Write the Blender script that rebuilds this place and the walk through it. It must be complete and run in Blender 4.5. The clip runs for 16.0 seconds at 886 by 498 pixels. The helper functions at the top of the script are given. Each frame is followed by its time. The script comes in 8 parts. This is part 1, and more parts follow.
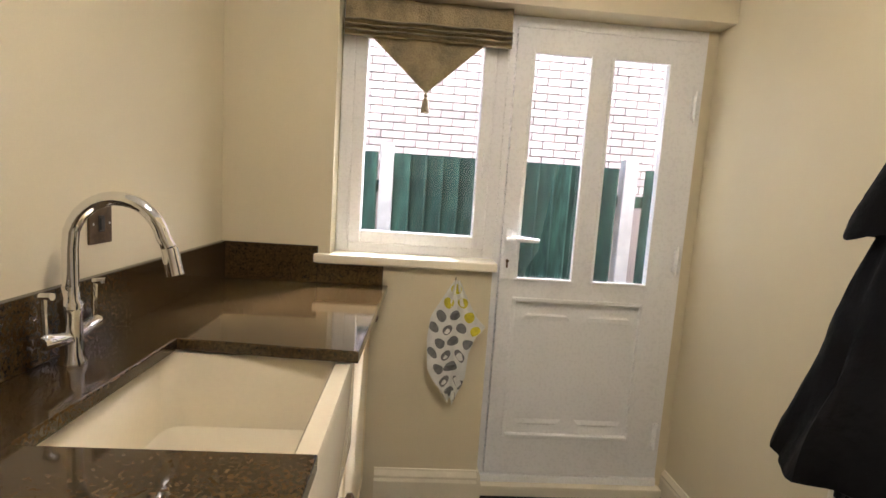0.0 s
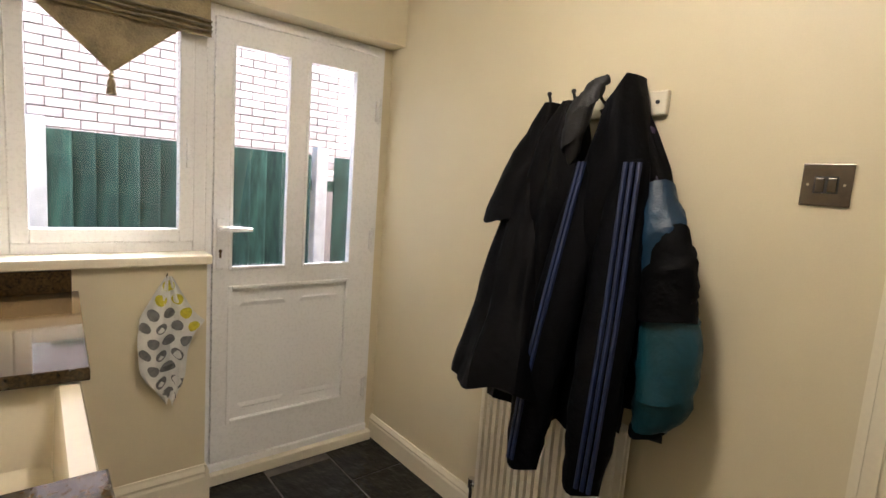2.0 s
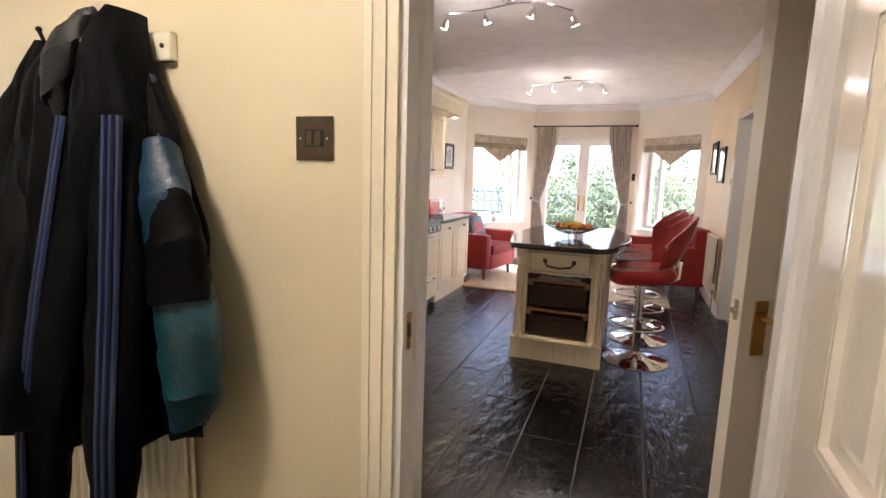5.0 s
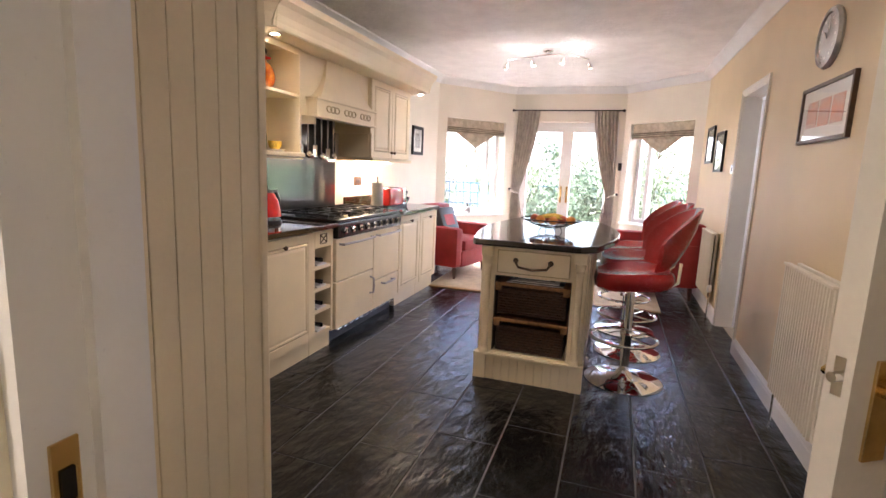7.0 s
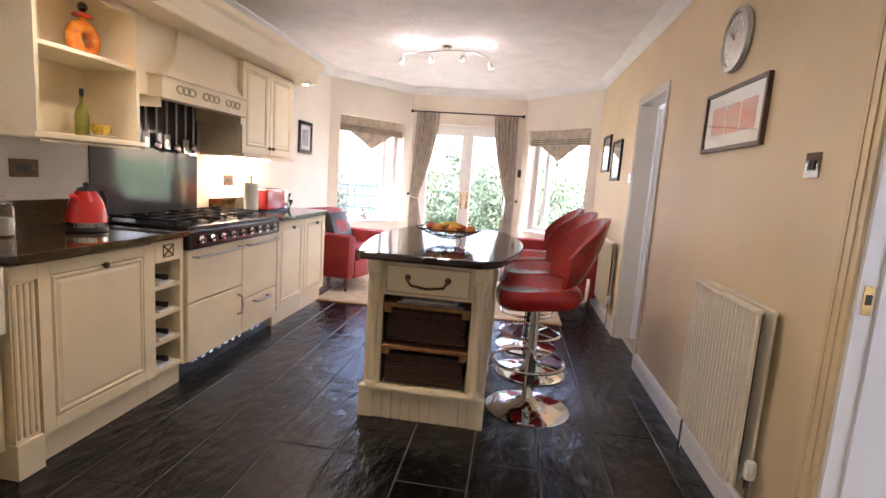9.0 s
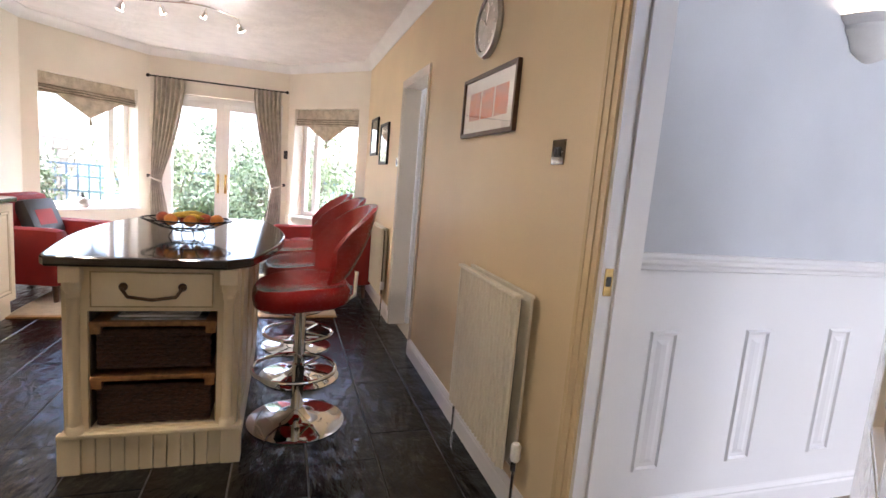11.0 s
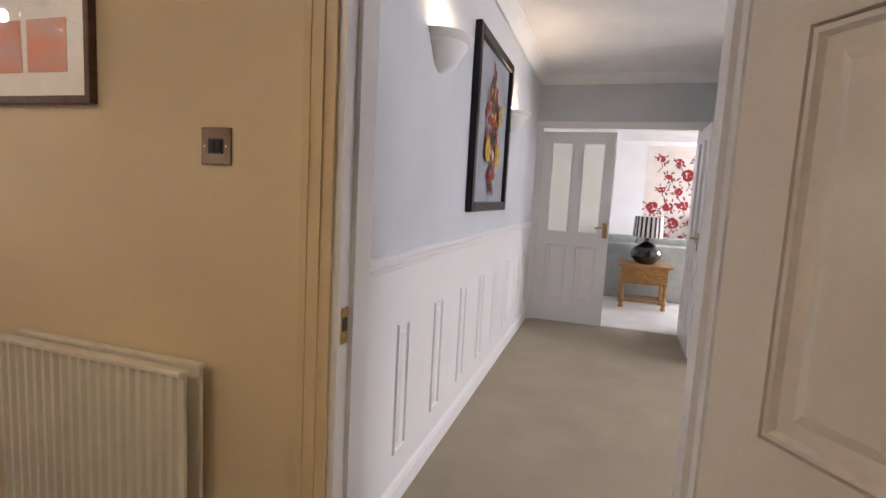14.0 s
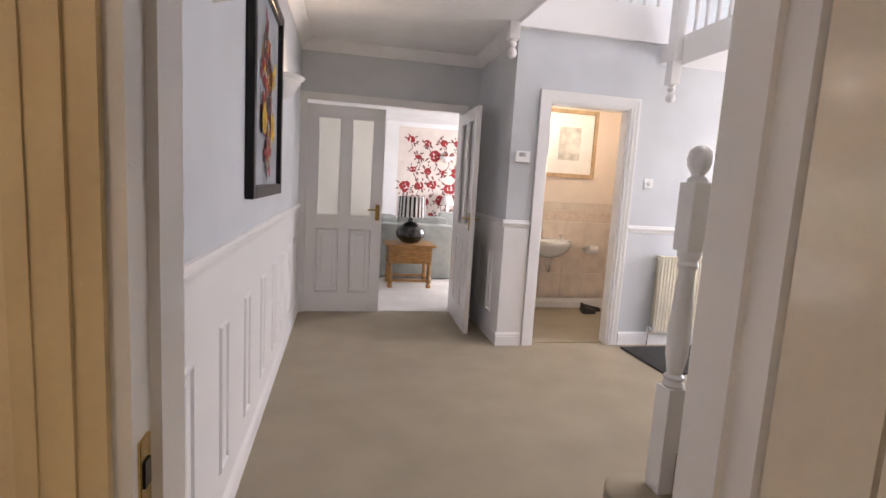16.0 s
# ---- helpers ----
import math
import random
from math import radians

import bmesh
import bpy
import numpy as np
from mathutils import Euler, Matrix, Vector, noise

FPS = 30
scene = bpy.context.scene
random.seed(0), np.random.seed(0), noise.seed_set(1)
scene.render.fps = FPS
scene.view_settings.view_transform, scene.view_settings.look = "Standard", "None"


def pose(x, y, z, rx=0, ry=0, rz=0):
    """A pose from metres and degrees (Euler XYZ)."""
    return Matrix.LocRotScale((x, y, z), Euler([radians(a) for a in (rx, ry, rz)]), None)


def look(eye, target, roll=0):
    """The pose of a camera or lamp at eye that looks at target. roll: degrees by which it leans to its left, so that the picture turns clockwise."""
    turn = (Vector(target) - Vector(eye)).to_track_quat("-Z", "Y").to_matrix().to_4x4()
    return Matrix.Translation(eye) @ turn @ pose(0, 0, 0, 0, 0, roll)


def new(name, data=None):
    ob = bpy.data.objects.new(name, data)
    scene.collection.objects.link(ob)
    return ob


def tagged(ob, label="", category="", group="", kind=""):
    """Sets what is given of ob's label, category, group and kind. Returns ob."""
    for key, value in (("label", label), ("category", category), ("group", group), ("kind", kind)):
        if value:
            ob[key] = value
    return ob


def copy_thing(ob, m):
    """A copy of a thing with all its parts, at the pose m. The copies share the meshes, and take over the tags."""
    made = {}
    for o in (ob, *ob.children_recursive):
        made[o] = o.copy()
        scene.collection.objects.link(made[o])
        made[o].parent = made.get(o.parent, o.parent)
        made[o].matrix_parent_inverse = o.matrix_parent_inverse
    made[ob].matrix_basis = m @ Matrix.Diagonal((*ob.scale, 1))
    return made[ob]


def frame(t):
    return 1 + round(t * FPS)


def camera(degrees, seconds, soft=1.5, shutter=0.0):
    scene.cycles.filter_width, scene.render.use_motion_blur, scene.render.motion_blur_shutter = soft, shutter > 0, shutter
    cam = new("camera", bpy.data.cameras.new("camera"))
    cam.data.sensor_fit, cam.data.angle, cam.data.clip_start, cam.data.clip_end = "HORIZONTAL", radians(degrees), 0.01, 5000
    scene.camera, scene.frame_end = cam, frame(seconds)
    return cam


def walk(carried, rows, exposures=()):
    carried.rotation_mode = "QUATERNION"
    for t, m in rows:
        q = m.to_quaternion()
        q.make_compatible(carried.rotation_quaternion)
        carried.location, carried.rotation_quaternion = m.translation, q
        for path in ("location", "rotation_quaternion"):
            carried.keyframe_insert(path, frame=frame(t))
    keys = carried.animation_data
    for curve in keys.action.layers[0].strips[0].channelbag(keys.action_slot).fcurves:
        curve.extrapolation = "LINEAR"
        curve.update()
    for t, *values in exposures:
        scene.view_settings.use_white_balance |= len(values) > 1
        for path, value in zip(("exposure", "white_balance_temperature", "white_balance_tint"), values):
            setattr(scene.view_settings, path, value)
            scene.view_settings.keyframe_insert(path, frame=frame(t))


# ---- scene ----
SKY, SUN = 0.15, 3.6
WARM2 = (1.0, 0.89, 0.74)
DAY = (0.95, 0.96, 1.0)
cam = camera(83.2, 16.0)
PATH = [
    (0, (0.019, -0.003, 1.344), (0.148, 1.979, 1.106), 3.8),
    (0.5, (-0.044, -0.003, 1.356), (0.372, 1.939, 1.118), 3.2),
    (1, (-0.094, -0.023, 1.375), (0.637, 1.821, 1.122), 3.4),
    (1.5, (-0.152, -0.071, 1.389), (0.889, 1.618, 1.135), 4.0),
    (2, (-0.177, -0.144, 1.399), (1.086, 1.387, 1.153), 4.2),
    (2.5, (-0.17, -0.217, 1.401), (1.265, 1.158, 1.176), 3.9),
    (3, (-0.182, -0.287, 1.41), (1.409, 0.901, 1.173), 2.9),
    (3.5, (-0.137, -0.337, 1.408), (1.581, 0.653, 1.144), 2.4),
    (4, (-0.028, -0.394, 1.403), (1.766, 0.442, 1.112), 2.1),
    (4.5, (0.113, -0.456, 1.405), (1.944, 0.293, 1.115), 1.7),
    (5, (0.273, -0.474, 1.396), (2.127, 0.215, 1.102), 1.8),
    (5.2, (0.34, -0.479, 1.391), (2.198, 0.199, 1.088), 1.8),
    (7.5, (1.185, -0.424, 1.312), (3.069, 0.166, 0.991), 2.9),
    (8, (1.327, -0.399, 1.308), (3.236, 0.11, 0.994), 3.4),
    (8.2, (1.363, -0.386, 1.303), (3.284, 0.078, 0.997), 3.5),
    (10.3, (1.699, -0.471, 1.309), (3.665, -0.723, 1.04), 4.7),
    (10.5, (1.724, -0.479, 1.305), (3.673, -0.833, 1.033), 4.7),
    (11, (1.796, -0.504, 1.309), (3.681, -1.112, 1.032), 4.9),
    (11.5, (1.89, -0.481, 1.31), (3.649, -1.401, 1.065), 5.5),
    (12, (1.987, -0.451, 1.313), (3.565, -1.662, 1.105), 5.1),
    (12.5, (2.076, -0.411, 1.325), (3.437, -1.862, 1.127), 4.7),
    (13, (2.235, -0.428, 1.335), (3.37, -2.061, 1.116), 4.2),
    (13.5, (2.395, -0.47, 1.343), (3.287, -2.243, 1.1), 4.0),
    (14, (2.509, -0.443, 1.355), (3.113, -2.337, 1.134), 3.1),
    (14.5, (2.624, -0.519, 1.358), (2.961, -2.477, 1.128), 3.3),
    (15, (2.74, -0.665, 1.349), (2.812, -2.648, 1.104), 3.4),
    (15.5, (2.815, -0.785, 1.351), (2.641, -2.761, 1.094), 3.3),
    (16, (2.858, -0.893, 1.368), (2.455, -2.836, 1.115), 3.4),
]
walk(cam, [(t, look(eye, target, roll)) for t, eye, target, roll in PATH], [(0.0, 2.75, 5850, 19), (2.5, 2.75, 5850, 19), (4.5, 3.05, 5900, 21), (7.5, 3.42, 5850, 24), (10.5, 3.3, 5850, 20), (12.0, 3.05, 6150, 20), (14.0, 2.8, 6500, 22), (16.0, 2.7, 6700, 23)])

# ---- world, sun, large lights ----
world = bpy.data.worlds.new("sky")
scene.world = world
world.use_nodes = True
wn = world.node_tree.nodes
sky = wn.new("ShaderNodeTexSky")
sky.sky_type, sky.sun_disc = "NISHITA", False
sky.sun_elevation, sky.sun_rotation = radians(48), radians(150)
sky.air_density, sky.dust_density, sky.ozone_density = 1.0, 3.0, 1.0
world.node_tree.links.new(sky.outputs[0], wn["Background"].inputs[0])
wn["Background"].inputs[1].default_value = SKY


def lamp(name, kind, energy, colour, m, size=0.05, spot=None, size_y=None):
    d = bpy.data.lights.new(name, kind)
    d.energy, d.color = energy, colour
    if kind == "AREA":
        d.shape, d.size, d.size_y = "RECTANGLE", size, size_y or size
    elif kind != "SUN":
        d.shadow_soft_size = size
    if spot:
        d.spot_size, d.spot_blend = radians(spot), 0.6
    o = new(name, d)
    o.matrix_world = m
    return o


sun = lamp("sun", "SUN", SUN, (1.0, 0.96, 0.9), look((4, 6, 20), (4, 0, 0)))
sun.data.angle = radians(12)
sun.matrix_world = Euler((radians(42), 0, radians(150))).to_matrix().to_4x4()
WARM = (1.0, 0.72, 0.42)
# lamps of the place: spotlight bars, downlights, uplighters; unseen, assumed: utility and cloakroom lights
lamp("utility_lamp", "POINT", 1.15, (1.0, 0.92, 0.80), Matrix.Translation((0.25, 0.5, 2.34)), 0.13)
for x, y in ((3.75, 0.40), (6.55, 0.35)):
    for k in (-1, 1):
        lamp("spot_glow_lamp", "POINT", 0.35, WARM2, Matrix.Translation((x - 0.06, y + 0.3 * k, 2.38)), 0.03)
        lamp("spot_lamp", "SPOT", 3.1 if x < 5 else 2.5, (1.0, 0.80, 0.55) if x < 5 else WARM2, look((x - 0.06, y + 0.3 * k, 2.40), (x - 0.5, y + 0.9 * k, 0)), 0.03, 130)
for x, y in ((3.70, 1.60), (6.14, 1.61)):
    lamp("downlight_lamp", "SPOT", 0.9, WARM2, look((x, y, 2.08), (x, y + 0.05, 0)), 0.025, 110)
lamp("strip_lamp", "AREA", 1.0, WARM, look((5.6, 1.875, 1.343), (5.6, 1.9, 0)), 0.6, size_y=0.03)
for y, power in ((-2.66, 0.4), (-4.52, 0.35)):
    lamp("uplighter_lamp", "POINT", power, WARM, Matrix.Translation((3.21, y, 2.02)), 0.025)
lamp("cloakroom_lamp", "POINT", 0.65, WARM2, Matrix.Translation((0.5, -5.6, 2.28)), 0.08)
# daylight: unseen living room window; fills added at the landing, hall and side room
# no rooflight is built; added under the landing ceiling to brighten the hall
lamp("landing_fill_light", "AREA", 16, DAY, look((-0.3, -3.6, 5.15), (0.3, -3.6, 0)), 2.2, size_y=1.6)
lamp("living_daylight", "AREA", 22, DAY, look((-1.18, -8.3, 1.4), (3, -8.3, 1.0)), 1.9, size_y=1.5)
# added at the assumed west window to brighten the east wall
lamp("hall_fill_light", "AREA", 17, DAY, look((-2.56, -4.15, 1.45), (3, -3.3, 1.2)), 1.2, size_y=1.5)
# side room has no window; lamp added to brighten its doorway
lamp("side_room_fill_light", "AREA", 5, (1.0, 0.96, 0.9), look((6.95, -2.4, 1.5), (4, -2.2, 1.0)), 0.9, size_y=1.1)

# ---- materials ----
def mat(name, col, rough=0.5, metal=0.0, var=0.10, scale=6.0, bump=0.0, bscale=80.0, coat=0.0, spec=0.5, random_piece=0.0, col2=None, stretch=(1, 1, 1), bdist=0.01):
    """Procedural surface: base colour with broad and fine variation, fine relief and uneven gloss."""
    m = bpy.data.materials.new(name)
    m.use_nodes = True
    n, l = m.node_tree.nodes, m.node_tree.links
    b = n["Principled BSDF"]
    b.inputs["Metallic"].default_value = metal
    b.inputs["Coat Weight"].default_value = coat
    b.inputs["Coat Roughness"].default_value = 0.08
    b.inputs["Specular IOR Level"].default_value = spec
    tc, mp = n.new("ShaderNodeTexCoord"), n.new("ShaderNodeMapping")
    mp.inputs["Scale"].default_value = stretch
    l.new(tc.outputs["Object"], mp.inputs[0])
    big, fine = n.new("ShaderNodeTexNoise"), n.new("ShaderNodeTexNoise")
    for t, s, d in ((big, scale, 4), (fine, bscale, 5)):
        t.inputs["Scale"].default_value, t.inputs["Detail"].default_value = s, d
        l.new(mp.outputs[0], t.inputs[0])
    mix = n.new("ShaderNodeMix")
    mix.data_type = "RGBA"
    c2 = col2 or tuple(max(0, c * (1 - 2.2 * var)) for c in col)
    mix.inputs[6].default_value, mix.inputs[7].default_value = (*c2, 1), (*[min(1, c * (1 + 0.3 * var)) for c in col], 1)
    ramp = n.new("ShaderNodeMapRange")
    ramp.inputs[1].default_value, ramp.inputs[2].default_value = 0.32, 0.62
    add = n.new("ShaderNodeMath")
    add.operation = "MULTIPLY_ADD"
    add.inputs[1].default_value = 0.3
    l.new(fine.outputs[0], add.inputs[0])
    sc = n.new("ShaderNodeMath")
    sc.operation = "MULTIPLY"
    sc.inputs[1].default_value = 0.7
    l.new(big.outputs[0], sc.inputs[0])
    l.new(sc.outputs[0], add.inputs[2])
    l.new(add.outputs[0], ramp.inputs[0])
    l.new(ramp.outputs[0], mix.inputs[0])
    out = mix.outputs[2]
    if random_piece:
        oi, hs, mr = n.new("ShaderNodeObjectInfo"), n.new("ShaderNodeHueSaturation"), n.new("ShaderNodeMapRange")
        mr.inputs[3].default_value, mr.inputs[4].default_value = 1 - random_piece, 1 + random_piece
        l.new(oi.outputs["Random"], mr.inputs[0])
        l.new(mr.outputs[0], hs.inputs["Value"])
        l.new(out, hs.inputs["Color"])
        out = hs.outputs[0]
    l.new(out, b.inputs["Base Color"])
    rr = n.new("ShaderNodeMapRange")
    rr.inputs[3].default_value, rr.inputs[4].default_value = max(0.01, rough * 0.8), min(1, rough * 1.2)
    l.new(fine.outputs[0], rr.inputs[0])
    l.new(rr.outputs[0], b.inputs["Roughness"])
    if bump:
        bp = n.new("ShaderNodeBump")
        bp.inputs["Strength"].default_value, bp.inputs["Distance"].default_value = min(1, bump), bdist
        l.new(fine.outputs[0], bp.inputs["Height"])
        l.new(bp.outputs[0], b.inputs["Normal"])
    return m


def glow(name, col, strength):
    m = bpy.data.materials.new(name)
    m.use_nodes = True
    b = m.node_tree.nodes["Principled BSDF"]
    b.inputs["Base Color"].default_value = (*col, 1)
    b.inputs["Emission Color"].default_value = (*col, 1)
    b.inputs["Emission Strength"].default_value = strength
    return m


def glass(name, col=(1, 1, 1), rough=0.0):
    m = bpy.data.materials.new(name)
    m.use_nodes = True
    b = m.node_tree.nodes["Principled BSDF"]
    b.inputs["Base Color"].default_value = (*col, 1)
    b.inputs["Transmission Weight"].default_value = 1.0
    b.inputs["Roughness"].default_value = rough
    b.inputs["IOR"].default_value = 1.45
    return m


M_UWALL = mat("cream_wall_paint", (0.68, 0.605, 0.42), 0.5, var=0.03, scale=1.5, bump=0.06, bscale=220)
M_KWALL = mat("pale_wall_paint", (0.83, 0.77, 0.66), 0.6, var=0.05, scale=1.5, bump=0.06, bscale=220)
M_KTAN = mat("tan_wall_paint", (0.72, 0.58, 0.36), 0.6, var=0.05, scale=1.5, bump=0.06, bscale=220)
M_HWALL = mat("blue_grey_wall_paint", (0.60, 0.622, 0.648), 0.6, var=0.05, scale=2, bump=0.05, bscale=240)
M_WHITE = mat("white_gloss_paint", (0.82, 0.81, 0.80), 0.3, var=0.012, scale=3, bump=0.03, bscale=120)
M_CREAMGLOSS = mat("cream_gloss_paint", (0.82, 0.76, 0.60), 0.25, var=0.05, scale=3, bump=0.03, bscale=90)
M_DOORWHITE = mat("gloss_door_paint", (0.84, 0.78, 0.68), 0.14, var=0.04, scale=2, bump=0.03, bscale=60, coat=0.4)
M_UPVC = mat("white_upvc", (0.85, 0.85, 0.84), 0.28, var=0.008, scale=4)
M_CEIL = mat("textured_ceiling", (0.85, 0.83, 0.81), 0.8, var=0.05, scale=5, bump=0.8, bscale=26)
M_CEILPLAIN = mat("plain_ceiling", (0.82, 0.82, 0.81), 0.8, var=0.04, scale=3, bump=0.1, bscale=150)
M_SLATE = mat("slate", (0.0065, 0.0068, 0.0078), 0.22, var=0.25, scale=4, bump=0.75, bscale=10, random_piece=0.4, spec=0.42, bdist=0.022, stretch=(0.7, 1.3, 1))
M_GROUT = mat("grout", (0.11, 0.10, 0.09), 0.9, var=0.2, scale=20, bump=0.4, bscale=200)
M_CARPET = mat("beige_carpet", (0.42, 0.36, 0.27), 0.95, var=0.05, scale=3, bump=0.9, bscale=260, spec=0.1)
M_BUFFGLOSS = mat("buff_gloss_paint", (0.74, 0.59, 0.355), 0.25, var=0.05, scale=3, bump=0.03, bscale=90)
M_GRANITE = mat("brown_granite", (0.060, 0.036, 0.013), 0.06, var=0.45, scale=130, bscale=420, spec=0.5, col2=(0.008, 0.006, 0.004))
M_BLACKGRANITE = mat("dark_granite", (0.02, 0.015, 0.013), 0.09, var=0.3, scale=160, bscale=420, spec=0.6)
M_SINK = mat("glazed_fireclay", (0.72, 0.65, 0.49), 0.12, var=0.03, scale=3, coat=0.4)
M_CAB = mat("painted_cream_cabinet", (0.82, 0.70, 0.475), 0.38, var=0.03, scale=5, bump=0.04, bscale=90)
M_GLAZE = mat("antique_glaze", (0.55, 0.43, 0.24), 0.5, var=0.2, scale=20)
# brown cabinet inside, darkened to hold the shade of the open bays
M_CABIN = mat("shaded_cabinet_inside", (0.12, 0.085, 0.05), 0.6, var=0.15, scale=8, stretch=(1, 1, 8))
M_OAK = mat("oak", (0.34, 0.17, 0.065), 0.45, var=0.25, scale=5, bump=0.15, bscale=60, stretch=(1, 8, 8))
M_PINE = mat("antique_pine", (0.42, 0.22, 0.07), 0.38, var=0.22, scale=5, bump=0.12, bscale=60, stretch=(2, 9, 9))
M_CHROME = mat("chrome", (0.82, 0.82, 0.83), 0.06, 1.0, var=0.02, scale=5)
M_STEEL = mat("brushed_steel", (0.45, 0.42, 0.40), 0.3, 1.0, var=0.08, scale=40)
M_BRASS = mat("brass", (0.66, 0.46, 0.18), 0.22, 1.0, var=0.1, scale=30)
M_BRONZE = mat("antique_bronze", (0.13, 0.085, 0.05), 0.4, 0.8, var=0.2, scale=40)
M_IRON = mat("black_iron", (0.02, 0.018, 0.016), 0.45, 0.6, var=0.2, scale=40)
M_BLACK = mat("black_enamel", (0.012, 0.012, 0.012), 0.2, var=0.1, scale=20)
M_BLACKPL = mat("black_plastic", (0.02, 0.02, 0.022), 0.4, var=0.1, scale=30)
M_RED = mat("red_leather", (0.33, 0.014, 0.013), 0.26, var=0.12, scale=9, bump=0.12, bscale=180, spec=0.5)
M_REDFAB = mat("red_upholstery", (0.32, 0.015, 0.015), 0.6, var=0.12, scale=6, bump=0.2, bscale=220)
M_REDENAM = mat("red_enamel", (0.55, 0.02, 0.012), 0.14, var=0.05, scale=6, coat=0.5)
M_RAD = mat("radiator_enamel", (0.80, 0.75, 0.62), 0.3, var=0.04, scale=5)
M_JACK = mat("black_jacket_nylon", (0.0018, 0.0018, 0.0024), 0.62, var=0.3, scale=9, bump=0.35, bscale=34, spec=0.09)
M_JACK2 = mat("black_tracksuit_fabric", (0.0018, 0.002, 0.003), 0.65, var=0.3, scale=9, bump=0.35, bscale=40, spec=0.08)
M_JHOOD = mat("charcoal_hood", (0.0045, 0.004, 0.0038), 0.6, var=0.3, scale=12, bump=0.4, bscale=50)
M_BLUESTR = mat("blue_stripe", (0.010, 0.022, 0.075), 0.5, var=0.15, scale=20)
M_TEAL = mat("teal_nylon", (0.007, 0.052, 0.075), 0.4, var=0.2, scale=9, bump=0.4, bscale=40)
M_BLUENY = mat("blue_nylon", (0.005, 0.034, 0.075), 0.4, var=0.2, scale=9, bump=0.4, bscale=40)
M_PURPLE = mat("purple_nylon", (0.018, 0.006, 0.034), 0.5, var=0.2, scale=9, bump=0.3, bscale=40)
M_BLIND = mat("gold_woven_blind", (0.30, 0.235, 0.12), 0.6, var=0.25, scale=14, bump=0.4, bscale=160)
M_CORD = mat("blind_piping", (0.20, 0.17, 0.11), 0.7, var=0.2, scale=30)
M_BLIND2 = mat("taupe_blind", (0.58, 0.50, 0.38), 0.7, var=0.18, scale=14, bump=0.3, bscale=160)
M_CURTAIN = mat("taupe_curtain", (0.60, 0.53, 0.44), 0.75, var=0.15, scale=10, bump=0.3, bscale=220)
M_TOWEL = mat("white_towel", (0.74, 0.74, 0.70), 0.9, var=0.08, scale=20, bump=0.5, bscale=260)
M_DOTGREY = mat("grey_print", (0.19, 0.19, 0.19), 0.9, var=0.15, scale=40)
M_DOTYEL = mat("yellow_print", (0.56, 0.50, 0.03), 0.9, var=0.15, scale=40)
M_GLASS = glass("window_glass")
M_JAR = glass("jar_glass", (0.96, 0.98, 0.97))
M_FROST = glass("etched_glass", (0.86, 0.84, 0.76), 0.3)
M_AMBER = mat("amber_ceramic", (0.62, 0.24, 0.015), 0.16, var=0.4, scale=18, coat=0.4, col2=(0.42, 0.03, 0.01))
M_YELCER = mat("yellow_ceramic", (0.72, 0.50, 0.06), 0.2, var=0.25, scale=40)
M_CREAMCER = mat("cream_ceramic", (0.78, 0.72, 0.55), 0.2, var=0.05, scale=20)
M_OLIVE = mat("oil", (0.32, 0.30, 0.05), 0.15, var=0.1, scale=20)
M_BANANA = mat("banana_skin", (0.72, 0.46, 0.04), 0.5, var=0.2, scale=30)
M_APPLE = mat("apple_skin", (0.48, 0.08, 0.02), 0.3, var=0.3, scale=25)
M_ORANGE = mat("orange_skin", (0.65, 0.22, 0.02), 0.5, var=0.15, scale=30, bump=0.2, bscale=200)
M_WICKER = mat("wicker", (0.085, 0.036, 0.016), 0.6, var=0.35, scale=60, bump=0.8, bscale=120, stretch=(1, 1, 3))
M_PAPER = mat("mount_card", (0.78, 0.77, 0.74), 0.6, var=0.04, scale=8)
M_PRINT_O = mat("orange_print", (0.62, 0.18, 0.07), 0.6, var=0.5, scale=9, col2=(0.42, 0.33, 0.35), stretch=(1, 1, 3))
M_PRINT_B = mat("grey_print_card", (0.42, 0.42, 0.43), 0.6, var=0.4, scale=18)
M_WALNUT = mat("walnut_frame", (0.11, 0.055, 0.03), 0.35, var=0.25, scale=20)
M_BLACKWOOD = mat("black_frame", (0.008, 0.007, 0.007), 0.35, spec=0.25, var=0.2, scale=20)
M_LIMED = mat("limed_oak_frame", (0.55, 0.38, 0.22), 0.5, var=0.15, scale=20)
M_CANVAS = mat("grey_canvas", (0.36, 0.38, 0.41), 0.7, var=0.12, scale=6, bump=0.2, bscale=250)
M_PR, M_PY, M_PK = mat("paint_red", (0.34, 0.03, 0.025), 0.6, var=0.4, scale=30, bump=0.4), mat("paint_yellow", (0.70, 0.42, 0.02), 0.6, var=0.4, scale=30, bump=0.4), mat("paint_dark", (0.06, 0.05, 0.045), 0.6, var=0.4, scale=30, bump=0.4)
M_PW = mat("paint_cream", (0.66, 0.60, 0.52), 0.6, var=0.3, scale=30, bump=0.4)
M_PLASTER = mat("white_plaster", (0.82, 0.81, 0.79), 0.7, var=0.04, scale=6, bump=0.1, bscale=150)
M_SOFA = mat("grey_green_sofa", (0.36, 0.39, 0.36), 0.8, var=0.1, scale=8, bump=0.3, bscale=220)
M_LRCARPET = mat("pale_carpet", (0.70, 0.68, 0.63), 0.95, var=0.08, scale=3, bump=0.8, bscale=260, spec=0.1)
M_LRWALL = mat("off_white_wall", (0.80, 0.80, 0.79), 0.7, var=0.04, scale=2, bump=0.05, bscale=200)
